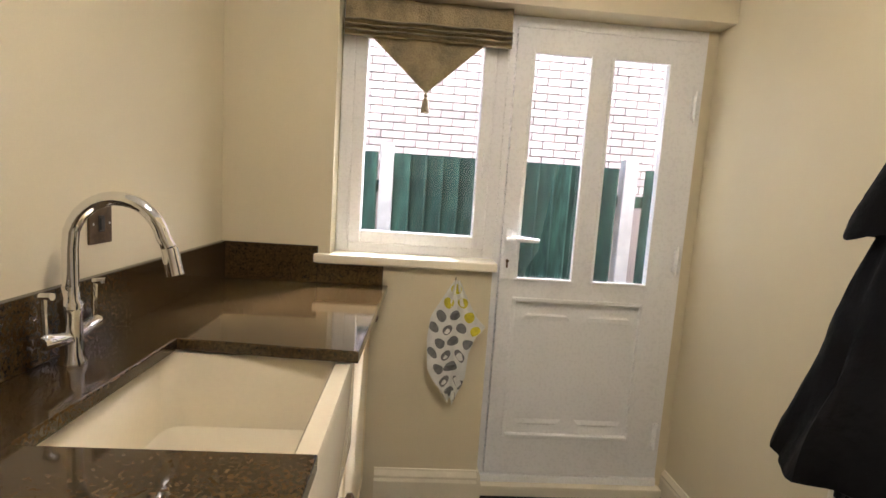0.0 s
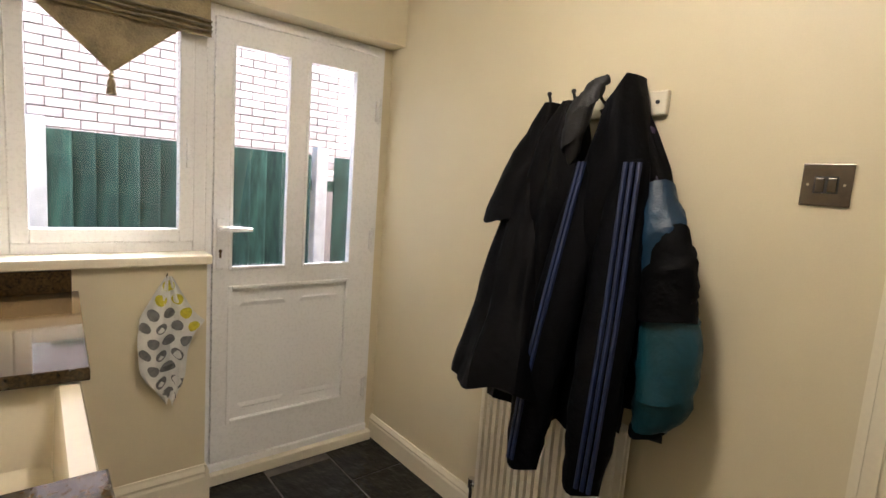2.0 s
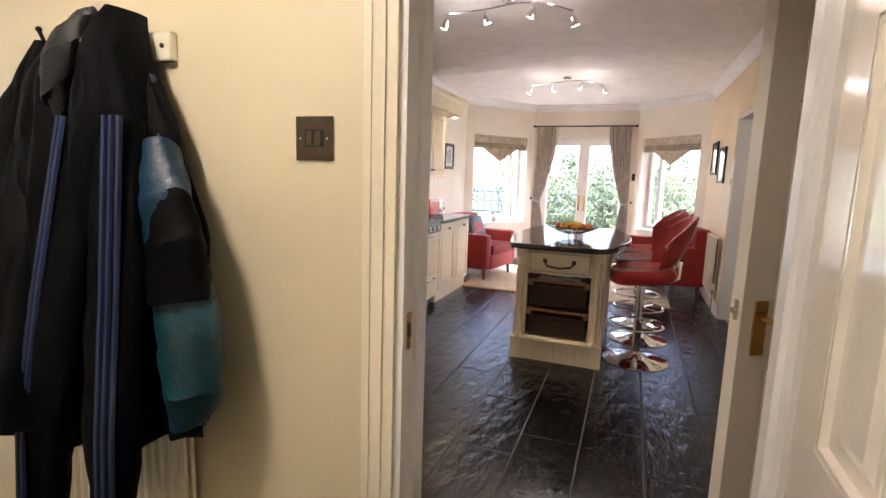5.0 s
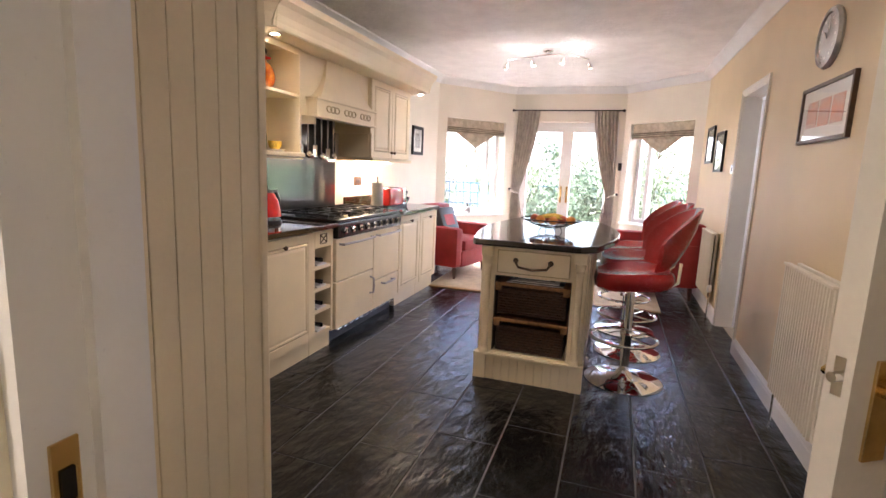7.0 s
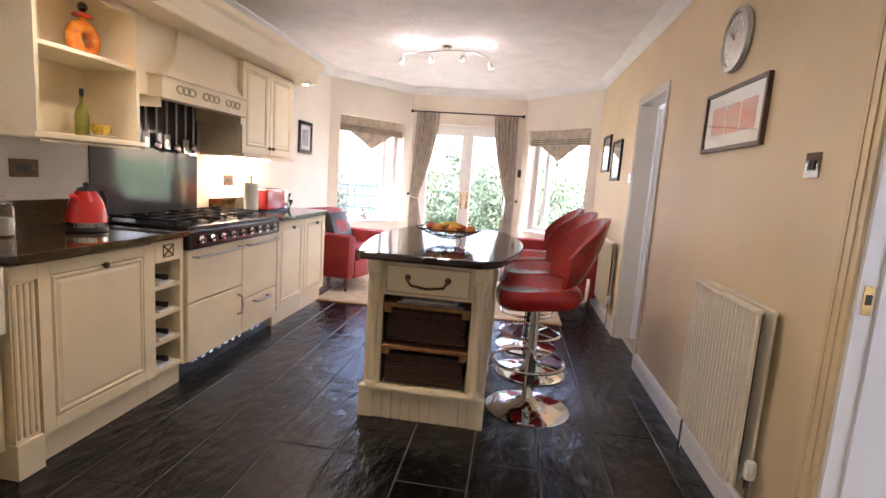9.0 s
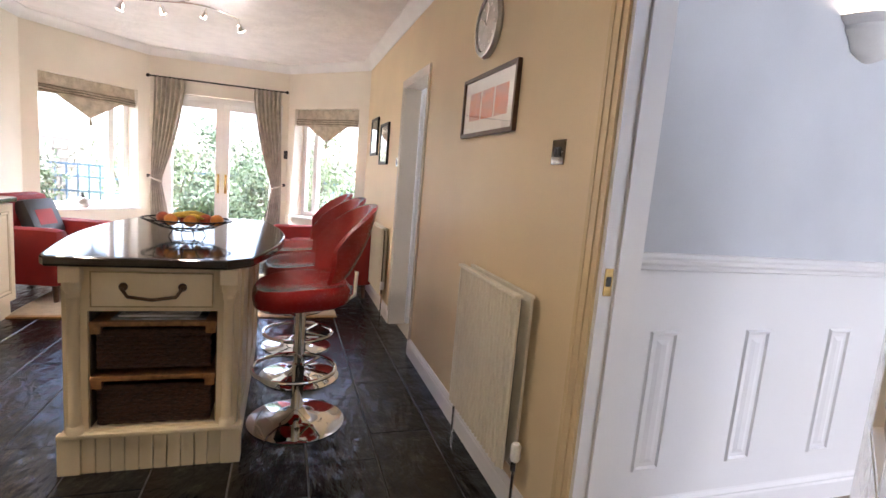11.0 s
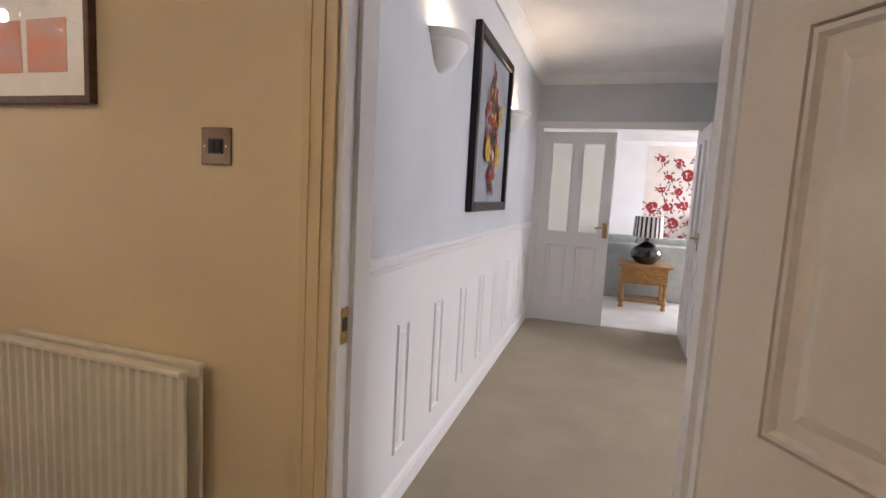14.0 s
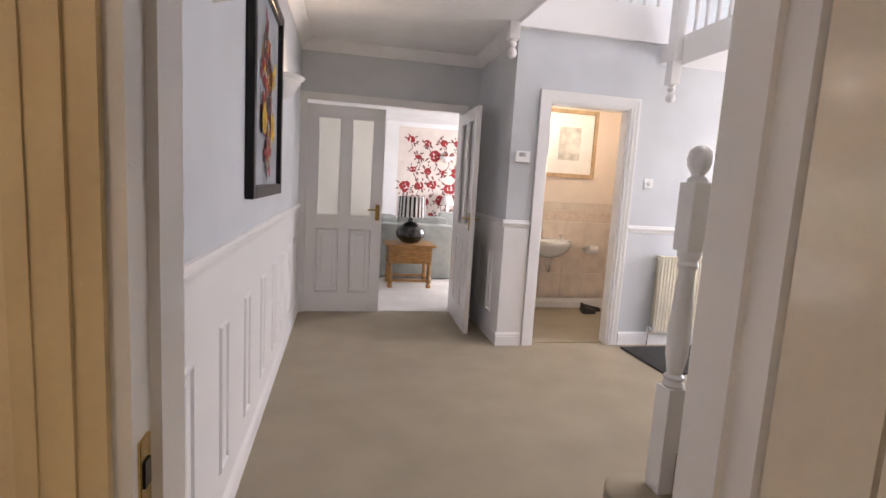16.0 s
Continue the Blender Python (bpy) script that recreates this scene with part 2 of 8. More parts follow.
M_ROSE = mat("wallpaper_rose", (0.36, 0.02, 0.02), 0.6, var=0.5, scale=28, col2=(0.14, 0.008, 0.012))
M_WALLPAPER = mat("ivory_wallpaper", (0.72, 0.64, 0.58), 0.7, var=0.05, scale=6)
M_STEM = mat("wallpaper_stem", (0.22, 0.10, 0.08), 0.6, var=0.2, scale=28)
M_LAMPBLK = mat("black_glazed_lamp", (0.01, 0.01, 0.01), 0.08, var=0.1, scale=8, coat=0.6)
M_WCWALL = mat("peach_wall_paint", (0.80, 0.69, 0.60), 0.6, var=0.05, scale=2)
M_WCTILE = mat("beige_marble_tile", (0.76, 0.66, 0.575), 0.2, var=0.07, scale=9, random_piece=0.06)
M_PORC = mat("white_porcelain", (0.86, 0.86, 0.85), 0.08, var=0.02, scale=4, coat=0.4)
M_BRICK = mat("buff_brick", (0.52, 0.455, 0.405), 0.9, var=0.4, scale=7, bump=0.5, bscale=60, random_piece=0.3, col2=(0.34, 0.275, 0.235))
M_MORTAR = mat("mortar", (0.23, 0.185, 0.155), 0.95, var=0.1, scale=20, bump=0.4, bscale=200)
M_FENCE = mat("green_stained_timber", (0.035, 0.095, 0.066), 0.75, var=0.3, scale=9, bump=0.4, bscale=70, random_piece=0.35, stretch=(3, 3, 0.6))
M_CONC = mat("concrete_post", (0.58, 0.56, 0.52), 0.9, var=0.12, scale=10, bump=0.3, bscale=150)
M_PAVE = mat("paving", (0.30, 0.28, 0.25), 0.9, var=0.2, scale=5, bump=0.3, bscale=80)
M_LAWN = mat("grass", (0.10, 0.17, 0.045), 0.9, var=0.3, scale=6, bump=0.9, bscale=120)
M_LEAF = mat("leaves", (0.15, 0.22, 0.10), 0.6, var=0.4, scale=5)
M_LEAF2 = mat("light_leaves", (0.24, 0.30, 0.14), 0.6, var=0.4, scale=5)
M_BARK = mat("bark", (0.12, 0.09, 0.06), 0.9, var=0.3, scale=12, bump=0.6, bscale=60)
M_BLUEFENCE = mat("blue_grey_fence", (0.20, 0.30, 0.38), 0.7, var=0.15, scale=10)
M_STONE = mat("garden_stone", (0.48, 0.43, 0.36), 0.9, var=0.25, scale=6, bump=0.6, bscale=40, random_piece=0.2)
M_RUG = mat("cream_rug", (0.60, 0.50, 0.36), 0.95, var=0.12, scale=10, bump=0.8, bscale=200)
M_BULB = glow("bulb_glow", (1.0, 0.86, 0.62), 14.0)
M_STRIPLIGHT = glow("strip_glow", (1.0, 0.80, 0.45), 6.0)
M_MAT = mat("dark_door_mat", (0.035, 0.033, 0.03), 0.95, var=0.2, scale=30, bump=0.9, bscale=220)
M_SPLASH = mat("grey_glass_splashback", (0.06, 0.062, 0.062), 0.06, var=0.08, scale=3, coat=0.5)
M_DARKSTEEL = mat("dark_polished_steel", (0.15, 0.13, 0.115), 0.22, 1.0, var=0.08, scale=40)
M_MIRRORSTEEL = mat("polished_dark_chrome", (0.24, 0.20, 0.17), 0.08, 1.0, var=0.05, scale=20)
M_SILVER = mat("silver_clock_face", (0.70, 0.69, 0.66), 0.25, 0.6, var=0.1, scale=20)
# cream wall paint, with the warm lamplight on this wall put into its colour
M_KSOUTH = mat("warm_lit_cream_wall_paint", (0.75, 0.605, 0.385), 0.55, var=0.05, scale=1.5, bump=0.06, bscale=220)
M_PRINT_TILE = mat("border_tile", (0.74, 0.62, 0.53), 0.25, var=0.12, scale=40)
M_PRINT_S = mat("pencil_sketch", (0.62, 0.60, 0.55), 0.6, var=0.4, scale=9, col2=(0.26, 0.25, 0.22))


# ---- mesh helpers ----
def B():
    return bmesh.new()


def box(bm, x0, y0, z0, x1, y1, z1, bev=0.0):
    geo = bmesh.ops.create_cube(bm, size=1.0)
    vs = geo["verts"]
    for v in vs:
        v.co = Vector(((x0 + x1) / 2 + v.co.x * (x1 - x0), (y0 + y1) / 2 + v.co.y * (y1 - y0), (z0 + z1) / 2 + v.co.z * (z1 - z0)))
    if bev:
        es = list({e for v in vs for e in v.link_edges})
        bmesh.ops.bevel(bm, geom=es, offset=bev, segments=2, profile=0.6, affect="EDGES")
    return bm


def cyl(bm, p0, p1, r0, r1=None, n=16):
    p0, p1 = Vector(p0), Vector(p1)
    d = p1 - p0
    m = Matrix.Translation((p0 + p1) / 2) @ d.to_track_quat("Z", "Y").to_matrix().to_4x4()
    bmesh.ops.create_cone(bm, cap_ends=True, segments=n, radius1=r0, radius2=r0 if r1 is None else r1, depth=d.length, matrix=m)
    return bm


def ball(bm, c, r, s=(1, 1, 1), n=16):
    m = Matrix.Translation(c) @ Matrix.Diagonal((*s, 1))
    bmesh.ops.create_uvsphere(bm, u_segments=n, v_segments=max(6, n // 2), radius=r, matrix=m)
    return bm


def rings(bm, loops, closed=True, caps=True):
    """Skin over rings of equally many points."""
    rows = [[bm.verts.new(p) for p in loop] for loop in loops]
    for a, b in zip(rows, rows[1:]):
        k = len(a)
        for i in range(k if closed else k - 1):
            j = (i + 1) % k
            bm.faces.new((a[i], a[j], b[j], b[i]))
    if caps and closed:
        bm.faces.new(list(reversed(rows[0])))
        bm.faces.new(rows[-1])
    bmesh.ops.recalc_face_normals(bm, faces=bm.faces)
    return bm


def lathe(bm, prof, c=(0, 0, 0), n=24):
    c = Vector(c)
    return rings(bm, [[c + Vector((r * math.cos(2 * math.pi * i / n), r * math.sin(2 * math.pi * i / n), z)) for i in range(n)] for r, z in prof])


def tube(bm, pts, r, n=10):
    """A round tube along points; r is one radius or one for each point."""
    pts = [Vector(p) for p in pts]
    loops, up = [], None
    for i, p in enumerate(pts):
        d = (pts[min(i + 1, len(pts) - 1)] - pts[max(i - 1, 0)]).normalized()
        if up is None:
            up = d.orthogonal().normalized()
        up = (up - up.dot(d) * d).normalized()
        side = d.cross(up)
        rr = r[i] if isinstance(r, (list, tuple)) else r
        loops.append([p + rr * (math.cos(a) * up + math.sin(a) * side) for a in (2 * math.pi * k / n for k in range(n))])
    return rings(bm, loops)


def prism(bm, outline, z0, z1, bev=0.0):
    lo, hi = [bm.verts.new((x, y, z0)) for x, y in outline], [bm.verts.new((x, y, z1)) for x, y in outline]
    k = len(lo)
    fs = [bm.faces.new(list(reversed(lo))), bm.faces.new(hi)]
    fs += [bm.faces.new((lo[i], lo[(i + 1) % k], hi[(i + 1) % k], hi[i])) for i in range(k)]
    bmesh.ops.recalc_face_normals(bm, faces=fs)
    if bev:
        es = list({e for f in fs[:2] for e in f.edges})
        bmesh.ops.bevel(bm, geom=es, offset=bev, segments=3, profile=0.5, affect="EDGES")
    return bm


def strip(bm, prof, p0, p1, out):
    """A moulding: profile points (out, up) swept from p0 to p1; out is the horizontal way off the wall."""
    p0, p1, o = Vector(p0), Vector(p1), Vector(out)
    return rings(bm, [[p + o * a + Vector((0, 0, b)) for a, b in prof] for p in (p0, p1)])


def part(name, bm, material, parent=None, label="", m=None, smooth=False):
    if m is not None:
        bmesh.ops.transform(bm, matrix=m, verts=bm.verts)
        if m.determinant() < 0:
            bmesh.ops.reverse_faces(bm, faces=bm.faces)
    me = bpy.data.meshes.new(name)
    if smooth:
        for f in bm.faces:
            f.smooth = True
    bm.to_mesh(me)
    bm.free()
    if smooth:
        me.set_sharp_from_angle(angle=radians(40))
    me.materials.append(material)
    ob = new(name, me)
    if parent is not None:
        ob.parent = parent
        up = parent
        off = Matrix.Identity(4)
        while up is not None:
            off = up.matrix_basis.inverted() @ off if up.parent is None else off
            up = up.parent
        ob.matrix_parent_inverse = off if parent.parent is None else Matrix.Identity(4)
    if label:
        tagged(ob, label)
    return ob


def thing(name, at, label, category, group=""):
    e = new(name)
    e.empty_display_size = 0.1
    e.matrix_basis = Matrix.Translation(at)
    return tagged(e, label, category, group)


def struct(name, bm, material, label="", smooth=False):
    return tagged(part(name, bm, material, None, label, smooth=smooth), label, kind="structure")


SKIRT = [(0, 0), (0.018, 0), (0.018, 0.085), (0.014, 0.095), (0.016, 0.103), (0.008, 0.118), (0.006, 0.125), (0, 0.125)]
RAIL = [(0, 0), (0.012, 0.004), (0.014, 0.018), (0.026, 0.028), (0.028, 0.042), (0.018, 0.05), (0.012, 0.062), (0, 0.066)]


def architrave(bm, axis, face, sign, a, b, top, w=0.07, t=0.02, skip=""):
    """A moulded door surround on a wall: axis is the wall's normal ('x' or 'y'), face its place, sign the way it faces."""
    for step, (w0, w1, th) in enumerate(((0.0, w - 0.004, t * 0.75), (w * 0.35, w - 0.002, t), (w * 0.75, w, t * 1.15))):
        f0, f1 = sorted((face, face + sign * th))
        def put(u0, v0, u1, v1):
            if axis == "x":
                box(bm, f0, u0, v0, f1, u1, v1)
            else:
                box(bm, u0, f0, v0, u1, f1, v1)
        if "a" not in skip:
            put(a - w1, 0, a - w0, top + w1)
        if "b" not in skip:
            put(b + w0, 0, b + w1, top + w1)
        put(a - w0 if "a" not in skip else a, top + w0, b + w0 if "b" not in skip else b, top + w1)
    return bm


def panel(bm, u0, v0, u1, v1, w, depth=0.012, edge=0.035):
    """A raised and fielded panel on the face w=0 side towards +w, in (u, w, v)."""
    loop = lambda e, d: [Vector((u0 + e, w + d, v0 + e)), Vector((u1 - e, w + d, v0 + e)), Vector((u1 - e, w + d, v1 - e)), Vector((u0 + e, w + d, v1 - e))]
    rows = [loop(0, 0), loop(0.006, depth), loop(0.014, depth), loop(0.02, depth * 0.1), loop(edge, depth * 0.1), loop(edge + 0.018, depth * 0.7)]
    vs = [[bm.verts.new(p) for p in r] for r in rows]
    for a, b in zip(vs, vs[1:]):
        for i in range(4):
            bm.faces.new((a[i], a[(i + 1) % 4], b[(i + 1) % 4], b[i]))
    bm.faces.new(vs[-1])
    bmesh.ops.recalc_face_normals(bm, faces=bm.faces)
    return bm


# ---- structure: utility room, kitchen, hall, cloakroom, living room ----
UX0, UX1, UY0, UY1 = -0.72, 1.25, -1.75, 1.985          # utility room
KX0, KX1, KY0, KY1, KC = 1.355, 9.0, -1.42, 2.03, 2.60   # kitchen
HX1, HY0, HC = 3.28, -6.04, 2.67                         # hall

# utility walls
b = B()
box(b, UX0 - 0.15, UY0, 0, UX0, UY1 + 0.28, 2.5)
struct("wall_utility_west", b, M_UWALL)
b = B()
box(b, UX0, UY1, 0, -0.30, UY1 + 0.28, 2.5)
box(b, -0.30, UY1, 0, 0.355, UY1 + 0.28, 1.045)
box(b, -0.30, UY1, 2.065, UX1, UY1 + 0.28, 2.5)
box(b, 1.205, 2.10, 0, UX1, UY1 + 0.28, 2.065)
struct("wall_utility_north", b, M_UWALL)
b = B()
box(b, UX0, UY0 - 0.15, 0, UX1, UY0, 2.5)
struct("wall_utility_south", b, M_UWALL)
DL, DR, DT = -0.005, -0.775, 2.03                        # doorway utility to kitchen (y)
b = B()
box(b, UX1, DL, 0, 1.32, UY1 + 0.28, 2.6)
box(b, UX1, UY0 - 0.15, 0, 1.32, DR, 2.6)
box(b, UX1, DR, DT, 1.32, DL, 2.6)
struct("wall_utility_east", b, M_UWALL)
b = B()
box(b, 1.32, DL, 0, KX0, KY1 + 0.28, 2.6)
box(b, 1.32, KY0 - 0.13, 0, KX0, DR, 2.6)
box(b, 1.32, DR, DT, KX0, DL, 2.6)
struct("wall_kitchen_west", b, M_KWALL)
b = B()
box(b, UX0 - 0.15, UY0 - 0.15, 2.5, UX1, UY1 + 0.28, 2.6)
struct("ceiling_utility", b, M_CEILPLAIN)

# kitchen walls
HL, HR, HT = 3.075, 2.293, 2.03                            # doorway kitchen to hall (x)
PL, PR, PT = 6.02, 5.27, 2.045                            # side doorway in the same wall (x)
b = B()
box(b, KX0, KY0 - 0.065, 0, HR, KY0, 2.6)
box(b, HL, KY0 - 0.065, 0, PR, KY0, 2.6)
box(b, PL, KY0 - 0.065, 0, 8.0, KY0, 2.6)
box(b, HR, KY0 - 0.065, HT, HL, KY0, 2.6)
box(b, PR, KY0 - 0.065, PT, PL, KY0, 2.6)
struct("wall_kitchen_south", b, M_KSOUTH)
b = B()
box(b, KX0, KY0 - 0.13, 0, HR, KY0 - 0.065, 2.67)
box(b, HL, KY0 - 0.13, 0, PR, KY0 - 0.065, 2.67)
box(b, PL, KY0 - 0.13, 0, 8.0, KY0 - 0.065, 2.67)
box(b, HR, KY0 - 0.13, HT, HL, KY0 - 0.065, 2.67)
box(b, PR, KY0 - 0.13, PT, PL, KY0 - 0.065, 2.67)
struct("wall_hall_north", b, M_HWALL)
KW0, KW1, KWZ0, KWZ1 = 2.15, 3.02, 1.08, 2.10            # kitchen sink window
b = B()
box(b, KX0, KY1, 0, KW0, KY1 + 0.28, 2.6)
box(b, KW1, KY1, 0, 7.9, KY1 + 0.28, 2.6)
box(b, KW0, KY1, 0, KW1, KY1 + 0.28, KWZ0)
box(b, KW0, KY1, KWZ1, KW1, KY1 + 0.28, 2.6)
struct("wall_kitchen_north", b, M_KWALL)

# the bay: two slanting walls with a window each, and the middle wall with garden doors
BL0, BL1 = Vector((7.9, 2.03, 0)), Vector((9.0, 1.15, 0))
BR0, BR1 = Vector((9.0, -0.50, 0)), Vector((7.98, -1.42, 0))


def slant(p, q):
    """The frame of a slanting wall: u runs from p to q, w outwards, v up."""
    u = (q - p).normalized()
    w = Vector((-u.y, u.x, 0))
    return Matrix(((u.x, w.x, 0, p.x), (u.y, w.y, 0, p.y), (u.z, w.z, 1, 0), (0, 0, 0, 1))), (q - p).length


BWZ0, BWZ1 = 0.64, 2.06
for name, p, q, s0, s1 in (("wall_bay_left", BL0, BL1, 0.16, 1.25), ("wall_bay_right", BR0, BR1, 0.12, 1.22)):
    m, ln = slant(p, q)
    b = B()
    box(b, -0.05, 0, 0, s0, 0.28, 2.6)
    box(b, s1, 0, 0, ln + 0.05, 0.28, 2.6)
    box(b, s0, 0, 0, s1, 0.28, BWZ0)
    box(b, s0, 0, BWZ1, s1, 0.28, 2.6)
    bmesh.ops.transform(b, matrix=m, verts=b.verts)
    struct(name, b, M_KWALL)
FD0, FD1, FDT = -0.42, 1.07, 2.10
b = B()
box(b, KX1, FD1, 0, KX1 + 0.28, BL1.y + 0.2, 2.6)
box(b, KX1, BR0.y - 0.2, 0, KX1 + 0.28, FD0, 2.6)
box(b, KX1, FD0, FDT, KX1 + 0.28, FD1, 2.6)
struct("wall_bay_middle", b, M_KWALL)
b = B()
prism(b, [(KX0, KY0), (7.98, KY0), (9.0, -0.5), (9.0, 1.15), (7.9, KY1), (KX0, KY1)], KC, KC + 0.15)
struct("ceiling_kitchen", b, M_CEIL)
COVE = [(0, 0), (0.004, -0.095), (0.014, -0.092), (0.034, -0.055), (0.06, -0.028), (0.092, -0.012), (0.096, 0)]
b = B()
for p, q in (((KX0, KY0), (7.98, KY0)), ((7.98, KY0), (9.0, -0.5)), ((9.0, -0.5), (9.0, 1.15)), ((9.0, 1.15), (7.9, KY1)), ((7.9, KY1), (KX0, KY1)), ((KX0, KY1), (KX0, KY0))):
    p, q = Vector((*p, KC)), Vector((*q, KC))
    u = (q - p).normalized()
    strip(b, COVE, p, q, Vector((-u.y, u.x, 0)))
struct("trim_kitchen_coving", b, M_CEILPLAIN, smooth=True)

# hall walls
b = B()
box(b, HX1, HY0 - 0.1, 0, HX1 + 0.12, KY0 - 0.13, HC)
struct("wall_hall_east", b, M_HWALL)
b = B()
DX0, DX1, DDT = 1.66, 3.235, 2.14
box(b, 1.40, HY0 - 0.1, DDT, HX1, HY0, HC)
box(b, DX1, HY0 - 0.1, 0, HX1, HY0, DDT)
box(b, 1.40, HY0 - 0.1, 0, DX0, HY0, DDT)
struct("wall_hall_south", b, M_HWALL)
HCX, WCY = 1.49, -4.95
b = B()
box(b, HCX - 0.09, HY0, 0, HCX, WCY, HC)
struct("wall_hall_recess", b, M_HWALL)
WC0, WC1, WCT = 0.43, 1.18, 2.12
b = B()
box(b, WC1, WCY - 0.1, 0, HCX - 0.09, WCY, 2.68)
box(b, -2.6, WCY - 0.1, 0, WC0, WCY, 2.68)
box(b, WC0, WCY - 0.1, WCT, WC1, WCY, 2.68)
struct("wall_hall_cloakroom", b, M_HWALL)
b = B()
box(b, -2.72, WCY - 0.1, 0, -2.6, -4.8, 5.2)
box(b, -2.72, -3.5, 0, -2.6, KY0 - 0.13, 5.2)
box(b, -2.72, -4.8, 0, -2.6, -3.5, 0.65)
box(b, -2.72, -4.8, 2.25, -2.6, -3.5, 5.2)
struct("wall_hall_west", b, M_HWALL)
b = B()
box(b, 1.55, HY0, HC, HX1 + 0.12, KY0 - 0.065, HC + 0.2)
box(b, HCX - 0.09, HY0 - 0.1, HC, 1.55, WCY, HC + 0.2)
struct("ceiling_hall", b, M_CEILPLAIN)
# upper landing round the stairwell
b = B()
box(b, -2.7, WCY - 1.5, 2.70, 1.55, WCY - 0.02, 2.86)
struct("floor_landing", b, M_PLASTER)
b = B()
box(b, -2.72, WCY - 1.6, 2.86, 1.9, WCY - 1.5, 5.2)
struct("wall_landing_south", b, M_LRWALL)
b = B()
box(b, 1.9, WCY - 1.6, HC + 0.2, 2.0, KY0, 5.2)
struct("wall_landing_east", b, M_LRWALL)
b = B()
box(b, -2.72, KY0 - 0.13, 2.67, 2.0, KY0, 5.2)
struct("wall_landing_north", b, M_LRWALL)
b = B()
box(b, -2.72, WCY - 1.6, 5.2, 2.0, KY0, 5.3)
struct("ceiling_landing", b, M_CEILPLAIN)
b = B()
for p, q in (((HX1, KY0 - 0.13), (HX1, HY0)), ((HX1, HY0), (HCX, HY0)), ((HCX, HY0), (HCX, WCY))):
    p, q = Vector((*p, HC)), Vector((*q, HC))
    u = (q - p).normalized()
    strip(b, COVE, p, q, Vector((u.y, -u.x, 0)))
struct("trim_hall_coving", b, M_CEILPLAIN, smooth=True)

# cloakroom
b = B()
box(b, HCX - 0.09, -6.4, 0, HCX, HY0 - 0.1, 2.5)
box(b, -0.62, -6.4, 0, -0.5, WCY - 0.1, 2.5)
box(b, -0.5, -6.42, 0, HCX - 0.09, -6.3, 2.5)
struct("wall_cloakroom", b, M_WCWALL)
b = B()
box(b, -0.5, -6.3, 2.4, HCX - 0.09, WCY - 0.1, 2.5)
struct("ceiling_cloakroom", b, M_CEILPLAIN)

# living room
LY = -10.4
b = B()
box(b, -1.2, LY - 0.1, 0, 5.4, LY, 2.6)
struct("wall_living_south", b, M_LRWALL)
b = B()
box(b, 5.4, LY, 0, 5.5, HY0 - 0.1, 2.6)
struct("wall_living_east", b, M_LRWALL)
b = B()
box(b, HX1 + 0.12, HY0 - 0.1, 0, 5.4, HY0, 2.6)
struct("wall_living_north", b, M_LRWALL)
LW0, LW1 = -9.3, -7.3
b = B()
box(b, -1.3, LY, 0, -1.2, LW0, 2.6)
box(b, -1.3, LW1, 0, -1.2, -6.42, 2.6)
box(b, -1.3, LW0, 0, -1.2, LW1, 0.6)
box(b, -1.3, LW0, 2.2, -1.2, LW1, 2.6)
struct("wall_living_west", b, M_LRWALL)
b = B()
box(b, -1.2, LY, 2.5, 5.4, HY0 - 0.1, 2.6)
struct("ceiling_living", b, M_CEILPLAIN)
b = B()
box(b, -1.2, LY, -0.1, 5.4, HY0 - 0.05, 0.008)
struct("floor_living_carpet", b, M_LRCARPET)
b = B()
box(b, -2.6, HY0 - 0.05, -0.1, HX1, KY0 - 0.065, 0.004)
struct("floor_hall_carpet", b, M_CARPET)
b = B()
box(b, -0.5, -6.3, -0.1, HCX - 0.09, WCY - 0.05, 0.012)
struct("floor_cloakroom", b, M_CARPET)
# side room behind the second kitchen doorway
b = B()
box(b, 4.0, -3.2, 0, 7.0, -3.1, 2.6)
box(b, 7.0, -3.2, 0, 7.1, KY0 - 0.13, 2.6)
box(b, 3.9, -3.2, 0, 4.0, KY0 - 0.13, 2.6)
struct("wall_side_room", b, M_LRWALL)
b = B()
box(b, 3.9, -3.2, -0.1, 7.1, KY0 - 0.065, 0.004)
struct("floor_side_room", b, M_CARPET)
b = B()
box(b, 3.9, -3.2, 2.6, 7.1, KY0 - 0.13, 2.7)
struct("ceiling_side_room", b, M_CEILPLAIN)

# skirtings
b = B()
strip(b, SKIRT, (UX1, DL + 0.09, 0), (UX1, 2.11, 0), (-1, 0, 0))
strip(b, [(a, c * 1.32) for a, c in SKIRT], (-0.08, UY1, 0), (0.355, UY1, 0), (0, -1, 0))
strip(b, [(a, c * 1.32) for a, c in SKIRT], (0.355, UY1 - 0.018, 0), (0.355, 2.09, 0), (1, 0, 0))
struct("baseboard_utility", b, M_CREAMGLOSS)
b = B()
strip(b, SKIRT, (HL + 0.09, KY0, 0), (PR - 0.01, KY0, 0), (0, 1, 0))
strip(b, SKIRT, (PL + 0.01, KY0, 0), (7.98, KY0, 0), (0, 1, 0))
strip(b, SKIRT, (6.4, KY1, 0), (7.9, KY1, 0), (0, -1, 0))
for p, q in ((BL0, BL1), (BR0, BR1)):
    u = (q - p).normalized()
    strip(b, SKIRT, p, q, (u.y, -u.x, 0))
struct("baseboard_kitchen", b, M_WHITE)
b = B()
strip(b, SKIRT, (HX1, KY0 - 0.13, 0), (HX1, HY0, 0), (-1, 0, 0))
